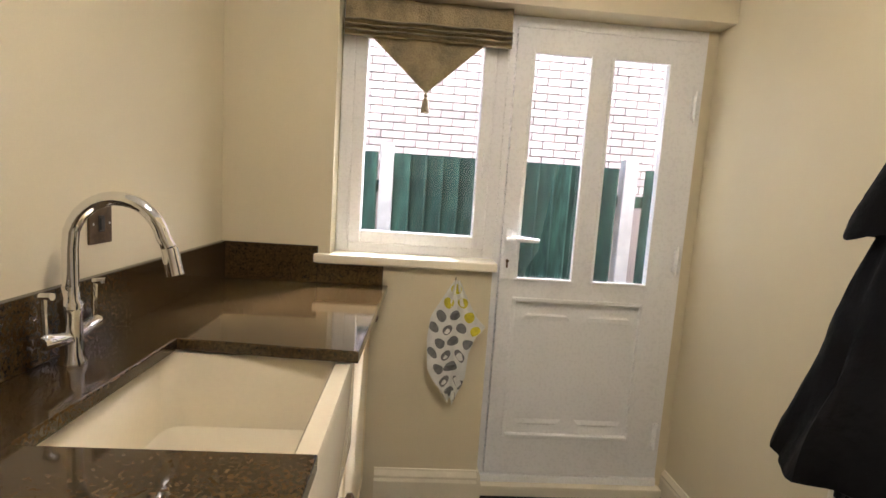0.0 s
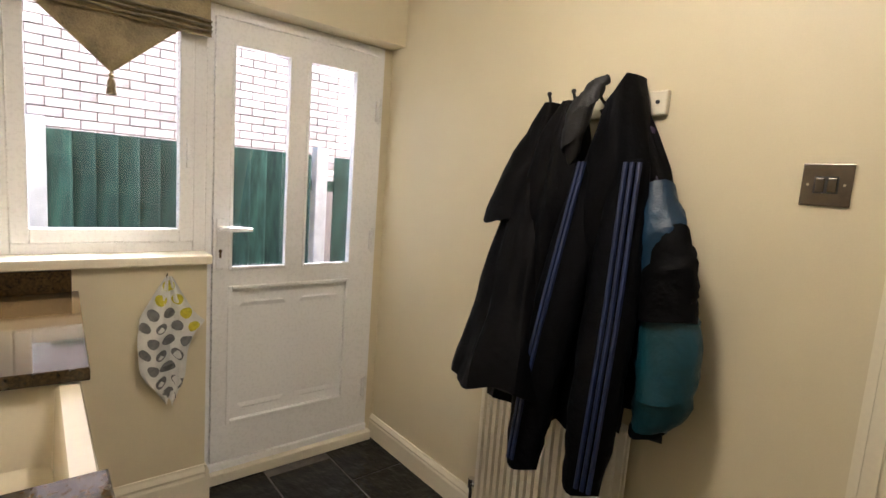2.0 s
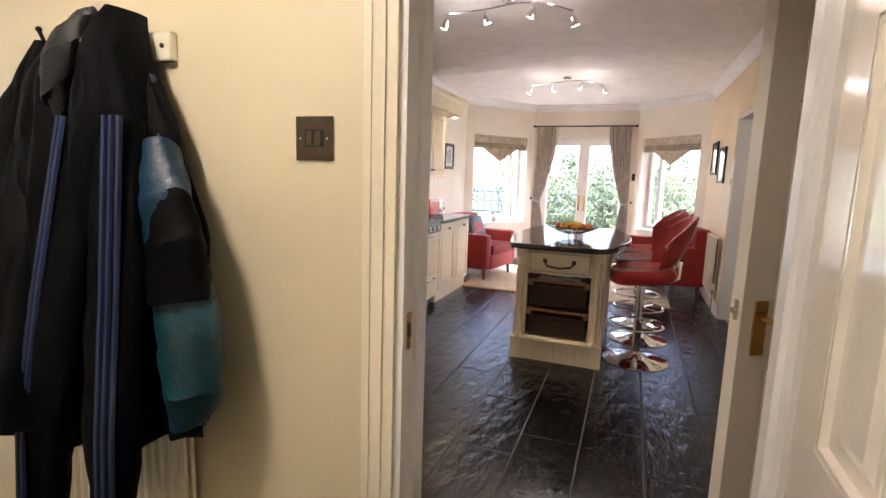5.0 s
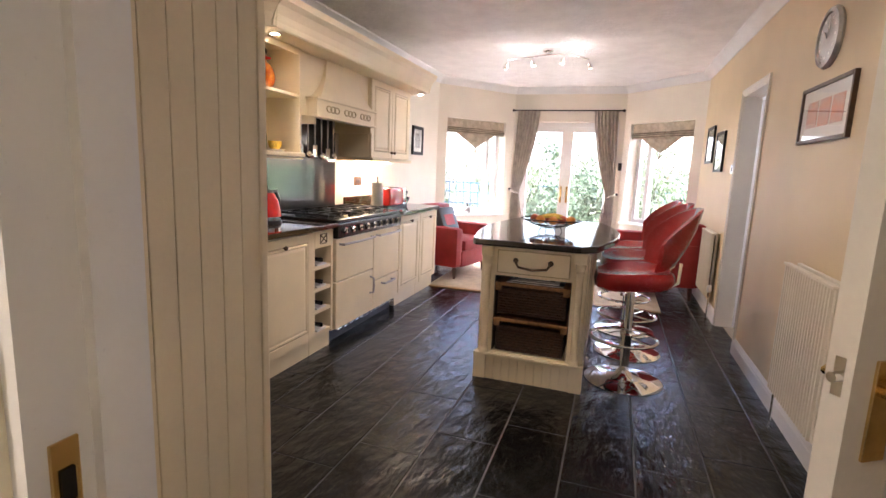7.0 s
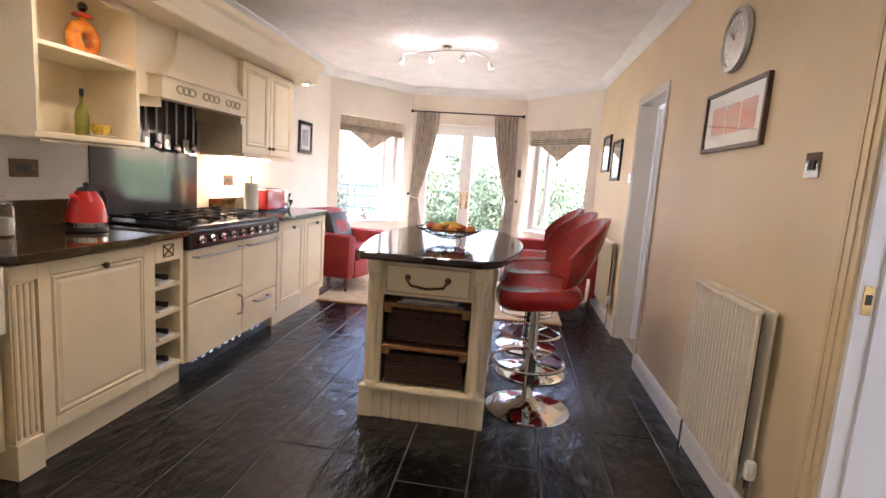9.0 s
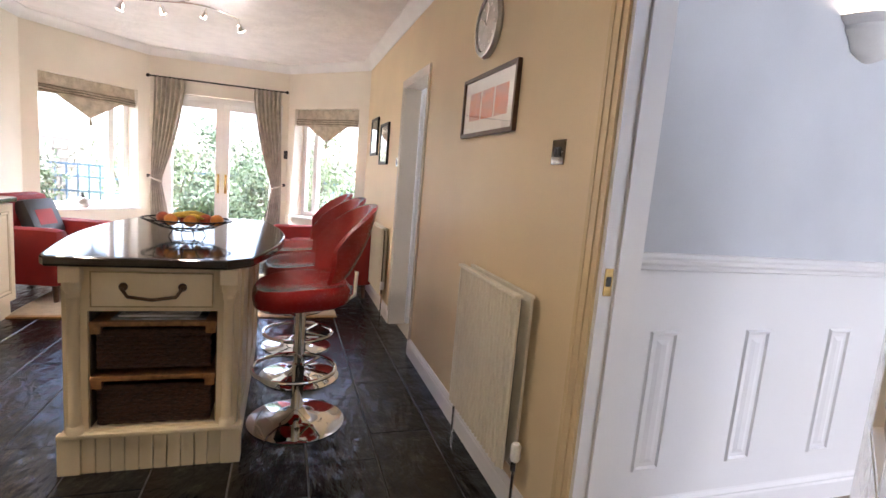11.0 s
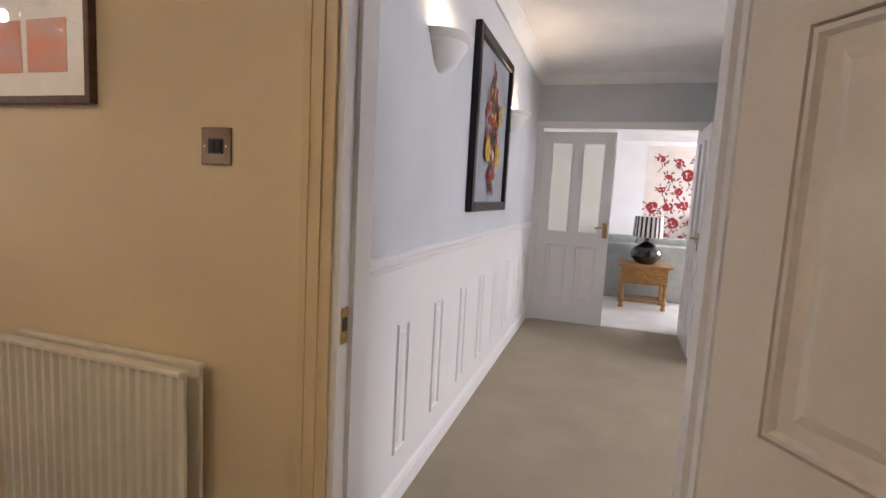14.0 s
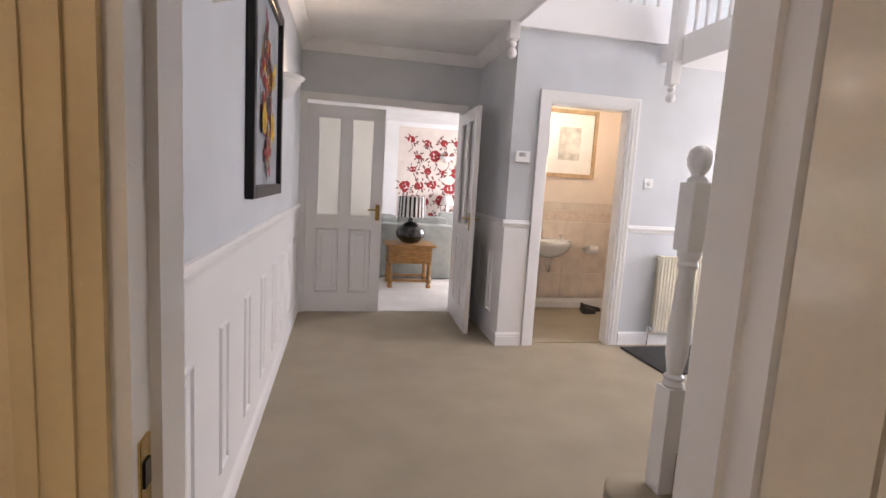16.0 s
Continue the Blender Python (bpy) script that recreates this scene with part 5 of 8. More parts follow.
cabinet(5.785, 6.28, 0.13, 0.865, 0.57, KM, 1, "cream painted end base cabinet beside the sitting area", KG)
cabinet(2.30, 3.08, 0.13, 0.60, 0.54, KM @ Matrix.Translation((0, -0.04, 0)), 2, "cream painted cabinet under the kitchen butler sink", KG)
cabinet(1.46, 2.28, 0.13, 0.865, 0.57, KM, 2, "cream painted corner base cabinet", KG)
# fluted pilaster between sink and cabinet
pl = thing("pilaster", (3.14, FY, 0), "cream fluted pilaster between sink and cabinet", "pilaster")
b = B()
box(b, 3.09, -0.3, 0.13, 3.195, 0.0, 0.865)
box(b, 3.085, -0.3, 0, 3.20, 0.012, 0.15, 0.004)
box(b, 3.085, -0.3, 0.80, 3.20, 0.012, 0.865, 0.004)
part("post", b, M_CAB, pl, m=KM)
for k in range(4):
    b = B()
    cyl(b, (3.105 + 0.025 * k, 0.0, 0.17), (3.105 + 0.025 * k, 0.0, 0.79), 0.009, n=8)
    part("flute", b, M_CAB, pl, m=KM)
# wine rack
wr_ = thing("wine_rack", (3.98, FY - 0.25, 0), "cream painted wine rack cabinet with four open bays", "wine rack")
b = B()
box(b, 3.845, -0.5, 0.13, 3.87, 0, 0.865)
box(b, 4.075, -0.5, 0.13, 4.10, 0, 0.865)
box(b, 3.87, -0.5, 0.13, 4.075, -0.48, 0.865)
for z in (0.13, 0.29, 0.445, 0.60, 0.75):
    box(b, 3.87, -0.48, z, 4.075, -0.004, z + 0.022)
box(b, 3.87, -0.02, 0.755, 4.075, 0.002, 0.865)
part("body", b, M_CAB, wr_, m=KM)
part("plinth", box(B(), 3.845, -0.5, 0, 4.10, -0.03, 0.13), M_CAB, wr_, m=KM)
for s in (1, -1):
    b = B()
    tube(b, [(3.94, 0.004, 0.81 - 0.025 * s), (4.005, 0.004, 0.81 + 0.025 * s)], 0.004, 6)
    part("fretwork", b, M_BRONZE, wr_, m=KM)
part("fret_frame", pane_frame(B(), 3.93, 0.775, 4.015, 0.845, 0.006, 0.001, 0.005, 0), M_BRONZE, wr_, m=KM)
for z in (0.152, 0.312, 0.467, 0.622):
    bt = thing("wine_bottle", (3.97, FY, z), "dark wine bottle lying in the rack", "bottle", "wine bottles")
    b = B()
    n = 16
    prof = [(0.037, -0.40), (0.037, -0.16), (0.03, -0.12), (0.014, -0.09), (0.014, -0.04), (0.016, -0.035), (0.016, -0.01)]
    rings(b, [[Vector((3.972 + r * math.cos(2 * math.pi * i / n), w, z + 0.038 + r * math.sin(2 * math.pi * i / n))) for i in range(n)] for r, w in prof])
    part("glass", b, M_BLACK, bt, m=KM, smooth=True)
    part("label", box(B(), 3.915, -0.12, z + 0.0, 4.03, -0.01, z + 0.012), M_PAPER, bt, m=KM)

# worktop runs
wk = thing("worktop", (2.8, 1.7, KT), "dark brown granite worktop by the kitchen window", "worktop")
part("slab", prism(B(), [(KX0, 1.395), (2.30, 1.395), (2.34, 1.60), (3.06, 1.60), (3.09, 1.385), (4.10, 1.385), (4.10, KY1), (KX0, KY1)], KT - 0.032, KT, 0.004), M_GRANITE, wk)
part("upstand", box(B(), KX0, KY1 - 0.02, KT, 4.12, KY1, KT + 0.14, 0.003), M_GRANITE, wk)
wk = thing("worktop", (5.8, 1.7, KT), "dark brown granite worktop beside the range cooker", "worktop")
part("slab", prism(B(), [(5.25, 1.385), (6.26, 1.385), (6.31, 1.43), (6.31, KY1), (5.25, KY1)], KT - 0.032, KT, 0.004), M_GRANITE, wk)
part("upstand", box(B(), 5.27, KY1 - 0.02, KT, 6.31, KY1, KT + 0.10, 0.003), M_GRANITE, wk)
ks = thing("butler_sink", (2.7, 1.6, 0.62), "white glazed butler sink in the kitchen worktop", "sink")
b = B()
rings(b, [rr(2.33, 1.41, 3.07, 1.90, 0.02, 0.62), rr(2.33, 1.41, 3.07, 1.90, 0.02, 0.868), rr(2.335, 1.415, 3.065, 1.895, 0.02, 0.877), rr(2.37, 1.45, 3.03, 1.86, 0.03, 0.877), rr(2.385, 1.465, 3.015, 1.845, 0.03, 0.66)])
part("basin", b, M_SINK, ks, smooth=True)

# range cooker
rc = thing("range_cooker", (4.68, 1.6, 0), "cream double range cooker with black hob and brass rails", "cooker")
R0, R1 = 4.12, 5.24
part("body", box(B(), R0, -0.58, 0.10, R1, -0.02, 0.90), M_CAB, rc, m=KM)
part("base", box(B(), R0 + 0.02, -0.55, 0.0, R1 - 0.02, -0.06, 0.10), M_BLACKPL, rc, m=KM)
part("hob_top", box(B(), R0, -0.60, 0.90, R1, 0.02, 0.925, 0.006), M_BLACK, rc, m=KM)
fb = B()
box(fb, R0, -0.02, 0.79, R1, 0.03, 0.90, 0.008)
part("control_panel", fb, M_BLACK, rc, m=KM)
for k in range(9):
    kb = B()
    u = R0 + 0.10 + k * 0.115
    cyl(kb, (u, 0.03, 0.845), (u, 0.04, 0.845), 0.026, n=18)
    cyl(kb, (u, 0.04, 0.845), (u, 0.06, 0.845), 0.019, 0.017, n=18)
    kn = part("control_knob", kb, M_CHROME, rc, m=KM)
    part("knob_cap", box(B(), u - 0.004, 0.055, 0.83, u + 0.004, 0.066, 0.862), M_BLACKPL, kn, m=KM)
mid = R0 + 0.60
for u0, v0, u1, v1 in ((R0 + 0.006, 0.47, mid - 0.004, 0.785), (R0 + 0.006, 0.11, mid - 0.004, 0.462), (mid + 0.004, 0.36, R1 - 0.006, 0.785), (mid + 0.004, 0.11, R1 - 0.006, 0.352)):
    dr = part("oven_door", box(B(), u0, -0.02, v0, u1, 0.012, v1, 0.008), M_CAB, rc, m=KM)
    hb = B()
    if u0 < mid and v0 < 0.2:
        hu = u1 - 0.05
        tube(hb, [(hu, 0.01, 0.27), (hu, 0.045, 0.28), (hu, 0.05, 0.34), (hu, 0.045, 0.40), (hu, 0.01, 0.41)], 0.008, 8)
    else:
        c, hw = (u0 + u1) / 2, ((u1 - u0) * 0.42 if v1 > 0.7 else 0.10)
        hv = v1 - 0.04
        tube(hb, [(c - hw, 0.01, hv), (c - hw, 0.05, hv), (c, 0.056, hv), (c + hw, 0.05, hv), (c + hw, 0.01, hv)], 0.009, 8)
    part("handle", hb, M_STEEL, dr, m=KM)
for k in range(12):
    part("vent_slot", box(B(), R0 + 0.06 + k * 0.085, -0.012, 0.092, R0 + 0.10 + k * 0.085, 0.006, 0.106), M_CHROME, rc, m=KM)
for i in range(3):
    gb = B()
    a, c = R0 + 0.05 + i * 0.35, R0 + 0.37 + i * 0.35
    for w in (-0.50, -0.38, -0.26, -0.14):
        box(gb, a, w - 0.006, 0.945, c, w + 0.006, 0.957)
    for u in (a, (a + c) / 2, c):
        box(gb, u - 0.006, -0.52, 0.940, u + 0.006, -0.08, 0.954)
    for u in (a, c):
        for w in (-0.51, -0.09):
            box(gb, u - 0.006, w - 0.006, 0.92, u + 0.006, w + 0.006, 0.945)
    part("pan_support", gb, M_IRON, rc, m=KM)
    for w in (-0.42, -0.18):
        kb = B()
        lathe(kb, [(0.055, 0.925), (0.05, 0.935), (0.035, 0.938), (0.035, 0.944), (0.001, 0.944)], ((a + c) / 2, w, 0), 18)
        part("burner", kb, M_IRON, rc, m=KM)

# splashback, hood and rail with utensils
sp = thing("splashback", (4.7, KY1, KT), "grey glass splashback behind the range cooker", "splashback")
part("glass_sheet", box(B(), 4.11, KY1 - 0.008, KT + 0.02, 5.11, KY1, 1.755, 0.002), M_SPLASH, sp)
hd = thing("cooker_hood", (4.7, 1.8, 1.5), "cream painted mantel cooker hood with fretwork trim", "cooker hood")
part("back_panel", box(B(), 4.102, 1.72, 1.66, 5.158, 1.74, 2.09), M_CAB, hd)
b = B()
loops = []
for k in range(9):
    f = k / 8
    e = (1 - f) ** 2.2
    x0, x1, y0 = 4.44 - 0.20 * e, 4.92 + 0.17 * e, 1.70 - 0.07 * e
    z = 1.785 + 0.305 * f
    loops.append([Vector((x0, y0, z)), Vector((x1, y0, z)), Vector((x1, 1.72, z)), Vector((x0, 1.72, z))])
rings(b, loops)
part("canopy", b, M_CAB, hd, smooth=True)
b = B()
box(b, 4.205, 1.63, 1.665, 5.115, 1.655, 1.778)
box(b, 4.205, 1.655, 1.60, 4.23, KY1 - 0.01, 1.778)
box(b, 5.09, 1.655, 1.60, 5.115, KY1 - 0.01, 1.778)
part("apron", b, M_CAB, hd)
for z, o in ((1.776, 0.018), (1.652, 0.008)):
    part("shelf_moulding", box(B(), 4.205 - o, 1.63 - o, z, 5.115 + o, 1.72, z + 0.014, 0.004), M_CAB, hd)
part("filter", box(B(), 4.235, 1.74, 1.755, 5.085, KY1 - 0.01, 1.768), M_STEEL, hd)
for u in (4.42, 4.68, 4.94):
    b = B()
    for dx in (-0.055, 0.0, 0.055):
        tube(b, [(u + dx + 0.034 * math.cos(a), 1.628, 1.722 + 0.022 * math.sin(a)) for a in (2 * math.pi * k / 16 for k in range(17))], 0.0055, 6)
    part("fretwork", b, M_GLAZE, hd)
rl = thing("utensil_rail", (4.8, 1.98, 1.70), "steel rail with hanging ladles and spatulas", "utensil rail")
b = B()
tube(b, [(4.45, 1.985, 1.70), (5.07, 1.985, 1.70)], 0.006, 8)
for u in (4.49, 5.03):
    tube(b, [(u, 1.985, 1.70), (u, KY1 - 0.001, 1.70)], 0.005, 8)
part("rail", b, M_CHROME, rl)
for k, (u, ln) in enumerate(((4.50, 0.30), (4.60, 0.34), (4.70, 0.30), (4.80, 0.35), (4.90, 0.32), (4.99, 0.34))):
    ut = thing("kitchen_utensil", (u, 1.97, 1.70 - ln), "steel cooking utensil hanging from the rail", "utensil", "hanging utensils")
    b = B()
    tube(b, [(u, 1.985, 1.712), (u, 1.972, 1.705), (u, 1.972, 1.69)], 0.003, 6)
    tube(b, [(u, 1.972, 1.69), (u, 1.972, 1.70 - ln + 0.06)], [0.008, 0.005], 8)
    part("handle", b, M_STEEL, ut)
    b = B()
    if k % 2:
        ball(b, (u, 1.965, 1.70 - ln + 0.03), 0.036, (1, 0.6, 0.9), 14)
    else:
        box(b, u - 0.033, 1.968, 1.70 - ln - 0.03, u + 0.033, 1.976, 1.70 - ln + 0.07, 0.003)
    part("head", b, M_CHROME, ut, smooth=True)

# wall cabinet pair, open corner shelves, lit canopy above
WM = Matrix(((1, 0, 0, 0), (0, -1, 0, 1.69), (0, 0, 1, 0), (0, 0, 0, 1)))
cabinet(5.16, 6.04, 1.39, 2.09, 0.33, WM, 2, "cream painted double wall cabinet with raised panels", KG, plinth=False, knobs="bottom")
b = B()
box(b, 5.15, 1.66, 1.36, 6.07, KY1, 1.386, 0.004)
wl = thing("light_pelmet", (5.6, 1.85, 1.36), "cream moulding with strip light under the wall cabinet", "pelmet")
part("moulding", b, M_CAB, wl)
part("strip_light", box(B(), 5.25, 1.86, 1.345, 5.95, 1.89, 1.358, 0.003), M_STRIPLIGHT, wl)
sh = thing("corner_shelf", (3.8, 1.85, 1.36), "cream painted open corner shelf unit with shaped shelves", "shelf")
S0, S1 = 3.48, 4.10
for x0 in (S0, S1 - 0.02):
    part("side_panel", box(B(), x0, 1.69, 1.39, x0 + 0.02, KY1, 2.09), M_CAB, sh)
part("back_panel", box(B(), S0 + 0.02, KY1 - 0.014, 1.39, S1 - 0.02, KY1, 2.09), M_CAB, sh)


def shelf_outline(o, x0, x1):
    """A shelf whose front edge bows out a little."""
    return [(x1 + o, KY1 - 0.015), (x0 - o, KY1 - 0.015)] + [(x0 - o + (x1 - x0 + 2 * o) * k / 8, 1.70 - o - 0.02 * math.sin(math.pi * k / 8)) for k in range(9)]


part("shelf", prism(B(), shelf_outline(0.0, S0 + 0.021, S1 - 0.021), 1.765, 1.787, 0.004), M_CAB, sh)
part("base_moulding", prism(B(), shelf_outline(0.025, S0, S1), 1.36, 1.389, 0.006), M_CAB, sh)
for z, w in ((1.355, 0.03), (2.05, 0.0)):
    if w:
        part("bead", box(B(), S0, 1.675, z - 0.012, S1, 1.70, z, 0.004), M_CAB, sh)
    else:
        part("face_frame", box(B(), S0 + 0.02, 1.686, z, S1 - 0.02, 1.70, 2.09, 0.003), M_CAB, sh)
cn = thing("cornice_canopy", (4.8, 1.7, 2.2), "cream moulded cornice canopy with recessed downlights", "cornice")
b = B()
prism(b, [(3.30, KY1), (3.30, 1.78), (3.58, 1.52), (6.12, 1.52), (6.24, 1.64), (6.24, KY1)], 2.092, 2.112)
part("soffit", b, M_CAB, cn)
b = B()
CROWN = [(0, 0), (0.012, 0), (0.016, 0.03), (0.022, 0.045), (0.03, 0.07), (0.055, 0.115), (0.085, 0.14), (0.095, 0.175), (0, 0.175)]
pts = [Vector((x, y, 2.096)) for x, y in ((3.30, KY1), (3.30, 1.78), (3.58, 1.52), (6.12, 1.52), (6.24, 1.64), (6.24, KY1))]
for p, q in zip(pts, pts[1:]):
    u = (q - p).normalized()
    strip(b, CROWN, p - u * 0.02, q + u * 0.02, Vector((u.y, -u.x, 0)))
part("crown_moulding", b, M_CAB, cn)
DOWN = ((3.70, 1.60), (6.14, 1.61))
for x, y in DOWN:
    dl = part("downlight_rim", lathe(B(), [(0.04, 2.093), (0.04, 2.085), (0.028, 2.085), (0.028, 2.093)], (x, y, 0), 20), M_CHROME, cn)
    part("bulb", cyl(B(), (x, y, 2.0915), (x, y, 2.087), 0.026, n=16), M_BULB, cn)

# things on shelves and worktops
vs = thing("ring_decanter", (3.92, 1.86, 1.79), "amber and red ceramic ring-shaped decanter on the shelf", "decanter")
b = B()
n = 28
for_ring = []
for i in range(n):
    a = 2 * math.pi * i / n
    c = Vector((3.92 + 0.062 * math.cos(a), 1.86, 1.885 + 0.062 * math.sin(a)))
    o = Vector((math.cos(a), 0, math.sin(a)))
    for_ring.append([c + 0.036 * math.cos(t) * o + Vector((0, 0.035 * math.sin(t), 0)) for t in (2 * math.pi * k / 12 for k in range(12))])
rings(b, for_ring + [for_ring[0]], caps=False)
bmesh.ops.remove_doubles(b, verts=b.verts, dist=0.0005)
part("ring_body", b, M_AMBER, vs, smooth=True)
part("foot", lathe(B(), [(0.05, 1.787), (0.055, 1.79), (0.045, 1.81), (0.001, 1.81)], (3.92, 1.86, 0), 18), M_REDENAM, vs, smooth=True)
part("neck", lathe(B(), [(0.03, 1.965), (0.018, 1.985), (0.018, 2.02), (0.001, 2.02)], (3.92, 1.86, 0), 16), M_AMBER, vs, smooth=True)
part("frill", lathe(B(), [(0.02, 1.99), (0.045, 1.995), (0.05, 2.005), (0.02, 2.01)], (3.92, 1.86, 0), 16), M_REDENAM, vs)
part("stopper", ball(B(), (3.92, 1.86, 2.045), 0.024, n=14), M_BLACK, vs, smooth=True)
ob_ = thing("oil_bottle", (3.94, 1.90, 1.39), "small olive oil bottle with a dark stopper", "bottle")
part("bottle", lathe(B(), [(0.03, 1.39), (0.033, 1.40), (0.033, 1.50), (0.026, 1.54), (0.010, 1.565), (0.010, 1.60), (0.001, 1.60)], (3.94, 1.90, 0), 18), M_OLIVE, ob_, smooth=True)
part("stopper", lathe(B(), [(0.011, 1.60), (0.012, 1.64), (0.001, 1.642)], (3.94, 1.90, 0), 12), M_BLACKPL, ob_)
cp = thing("cup_and_saucer", (3.95, 1.80, 1.39), "yellow patterned cup on its saucer", "cup")
part("saucer", lathe(B(), [(0.03, 1.39), (0.07, 1.402), (0.072, 1.405), (0.03, 1.396), (0.001, 1.396)], (3.95, 1.80, 0), 22), M_CREAMCER, cp, smooth=True)
part("cup", lathe(B(), [(0.025, 1.40), (0.042, 1.425), (0.048, 1.46), (0.045, 1.46), (0.038, 1.425), (0.001, 1.41)], (3.95, 1.80, 0), 22), M_YELCER, cp, smooth=True)
part("handle", tube(B(), [(3.995, 1.80, 1.452), (4.02, 1.80, 1.45), (4.022, 1.80, 1.43), (3.99, 1.80, 1.42)], 0.005, 8), M_YELCER, cp, smooth=True)
kt = thing("electric_kettle", (3.78, 1.74, KT), "red enamel dome kettle with black handle and chrome band", "kettle")
kx, ky = 3.78, 1.74
part("base", lathe(B(), [(0.09, KT), (0.095, KT + 0.006), (0.09, KT + 0.025), (0.001, KT + 0.025)], (kx, ky, 0), 26), M_BLACKPL, kt, smooth=True)
part("band", lathe(B(), [(0.092, KT + 0.025), (0.094, KT + 0.05), (0.001, KT + 0.05)], (kx, ky, 0), 26), M_CHROME, kt, smooth=True)
part("body", lathe(B(), [(0.093, KT + 0.05), (0.09, KT + 0.09), (0.075, KT + 0.15), (0.055, KT + 0.19), (0.045, KT + 0.205), (0.001, KT + 0.21)], (kx, ky, 0), 26), M_REDENAM, kt, smooth=True)
part("lid", lathe(B(), [(0.045, KT + 0.204), (0.035, KT + 0.22), (0.012, KT + 0.228), (0.012, KT + 0.245), (0.001, KT + 0.25)], (kx, ky, 0), 20), M_BLACKPL, kt, smooth=True)
part("handle", tube(B(), [(kx + 0.045, ky, KT + 0.205), (kx + 0.095, ky, KT + 0.21), (kx + 0.125, ky, KT + 0.16), (kx + 0.115, ky, KT + 0.09), (kx + 0.09, ky, KT + 0.06)], [0.012, 0.013, 0.012, 0.011, 0.01], 10), M_BLACKPL, kt, smooth=True)
part("spout", tube(B(), [(kx - 0.05, ky, KT + 0.16), (kx - 0.085, ky, KT + 0.185)], [0.022, 0.013], 10), M_REDENAM, kt, smooth=True)
plate("power_socket", wall_m(3.72, KY1, 1.21, 180), 0.15, 0.09, M_BRONZE, "dark bronze double power socket on the kitchen wall", "power socket", 2, "kitchen sockets", True)
plate("power_socket", wall_m(5.55, KY1, 1.16, 180), 0.15, 0.09, M_BRONZE, "dark bronze double power socket under the wall cabinet", "power socket", 2, "kitchen sockets", True)
for jx, jy, s in ((3.20, 1.84, 1.0), (3.33, 1.90, 0.95), (3.43, 1.84, 0.9)):
    jr = thing("storage_jar", (jx, jy, KT), "glass storage jar with a glass lid and dry food", "jar", "storage jars")
    part("jar", lathe(B(), [(0.05 * s, KT), (0.055 * s, KT + 0.01), (0.055 * s, KT + 0.14 * s), (0.045 * s, KT + 0.155 * s), (0.043 * s, KT + 0.153 * s), (0.051 * s, KT + 0.138 * s), (0.051 * s, KT + 0.008), (0.001, KT + 0.006)], (jx, jy, 0), 20), M_JAR, jr, smooth=True)
    part("contents", lathe(B(), [(0.049 * s, KT + 0.009), (0.049 * s, KT + 0.085), (0.001, KT + 0.09)], (jx, jy, 0), 18), M_PINE if s > 0.94 else M_CREAMCER, jr)
    part("lid", lathe(B(), [(0.044 * s, KT + 0.156 * s), (0.05 * s, KT + 0.165 * s), (0.02 * s, KT + 0.175 * s), (0.02 * s, KT + 0.2 * s), (0.001, KT + 0.205 * s)], (jx, jy, 0), 18), M_JAR, jr, smooth=True)
ts = thing("toaster", (5.72, 1.74, KT), "red and chrome four-slice toaster", "toaster")
part("body", box(B(), 5.46, 1.62, KT + 0.02, 5.80, 1.80, KT + 0.20, 0.035), M_REDENAM, ts, smooth=True)
part("end_panel", box(B(), 5.80, 1.625, KT + 0.02, 5.88, 1.795, KT + 0.195, 0.015), M_CHROME, ts, smooth=True)
part("base", box(B(), 5.46, 1.63, KT, 5.88, 1.79, KT + 0.02, 0.004), M_BLACKPL, ts)
for y in (1.70, 1.76):
    part("slot", box(B(), 5.50, y - 0.03, KT + 0.198, 5.76, y - 0.005, KT + 0.203), M_BLACK, ts)
part("dial", cyl(B(), (5.84, 1.626, KT + 0.06), (5.84, 1.605, KT + 0.06), 0.02, n=16), M_CHROME, ts)
kr = thing("kitchen_roll", (5.34, 1.70, KT), "white kitchen roll on an upright holder", "kitchen roll")
part("holder", lathe(B(), [(0.06, KT), (0.06, KT + 0.012), (0.008, KT + 0.014), (0.008, KT + 0.29), (0.014, KT + 0.30), (0.001, KT + 0.315)], (5.34, 1.70, 0), 18), M_STEEL, kr)
part("roll", lathe(B(), [(0.02, KT + 0.02), (0.055, KT + 0.02), (0.055, KT + 0.25), (0.02, KT + 0.25)], (5.34, 1.70, 0), 22), M_PAPER, kr, smooth=True)
mo = thing("mortar_and_pestle", (6.02, 1.72, KT), "dark stone mortar with a pestle", "mortar")
part("bowl", lathe(B(), [(0.04, KT), (0.035, KT + 0.015), (0.06, KT + 0.06), (0.065, KT + 0.09), (0.055, KT + 0.09), (0.03, KT + 0.04), (0.001, KT + 0.035)], (6.02, 1.72, 0), 20), M_IRON, mo, smooth=True)
part("pestle", tube(B(), [(6.02, 1.72, KT + 0.05), (6.06, 1.70, KT + 0.15)], [0.016, 0.011], 10), M_IRON, mo, smooth=True)

# tall cabinet beside the utility doorway, with boarded end panel
tc_ = thing("tall_cabinet", (1.71, 0.9, 0), "tall cream cabinet with a tongue-and-groove end panel", "cabinet")
TY = 0.34
part("body", box(B(), KX0 + 0.022, TY + 0.012, 0.0, 1.972, 1.36, 2.26), M_CAB, tc_)
nb = 10
for k in range(nb):
    a = KX0 + 0.022 + (1.972 - KX0 - 0.022) * k / nb
    c = KX0 + 0.022 + (1.972 - KX0 - 0.022) * (k + 1) / nb
    part("board", box(B(), a + 0.001, TY - 0.002, 0.0, c - 0.001, TY + 0.014, 2.26, 0.0025), M_CAB, tc_)
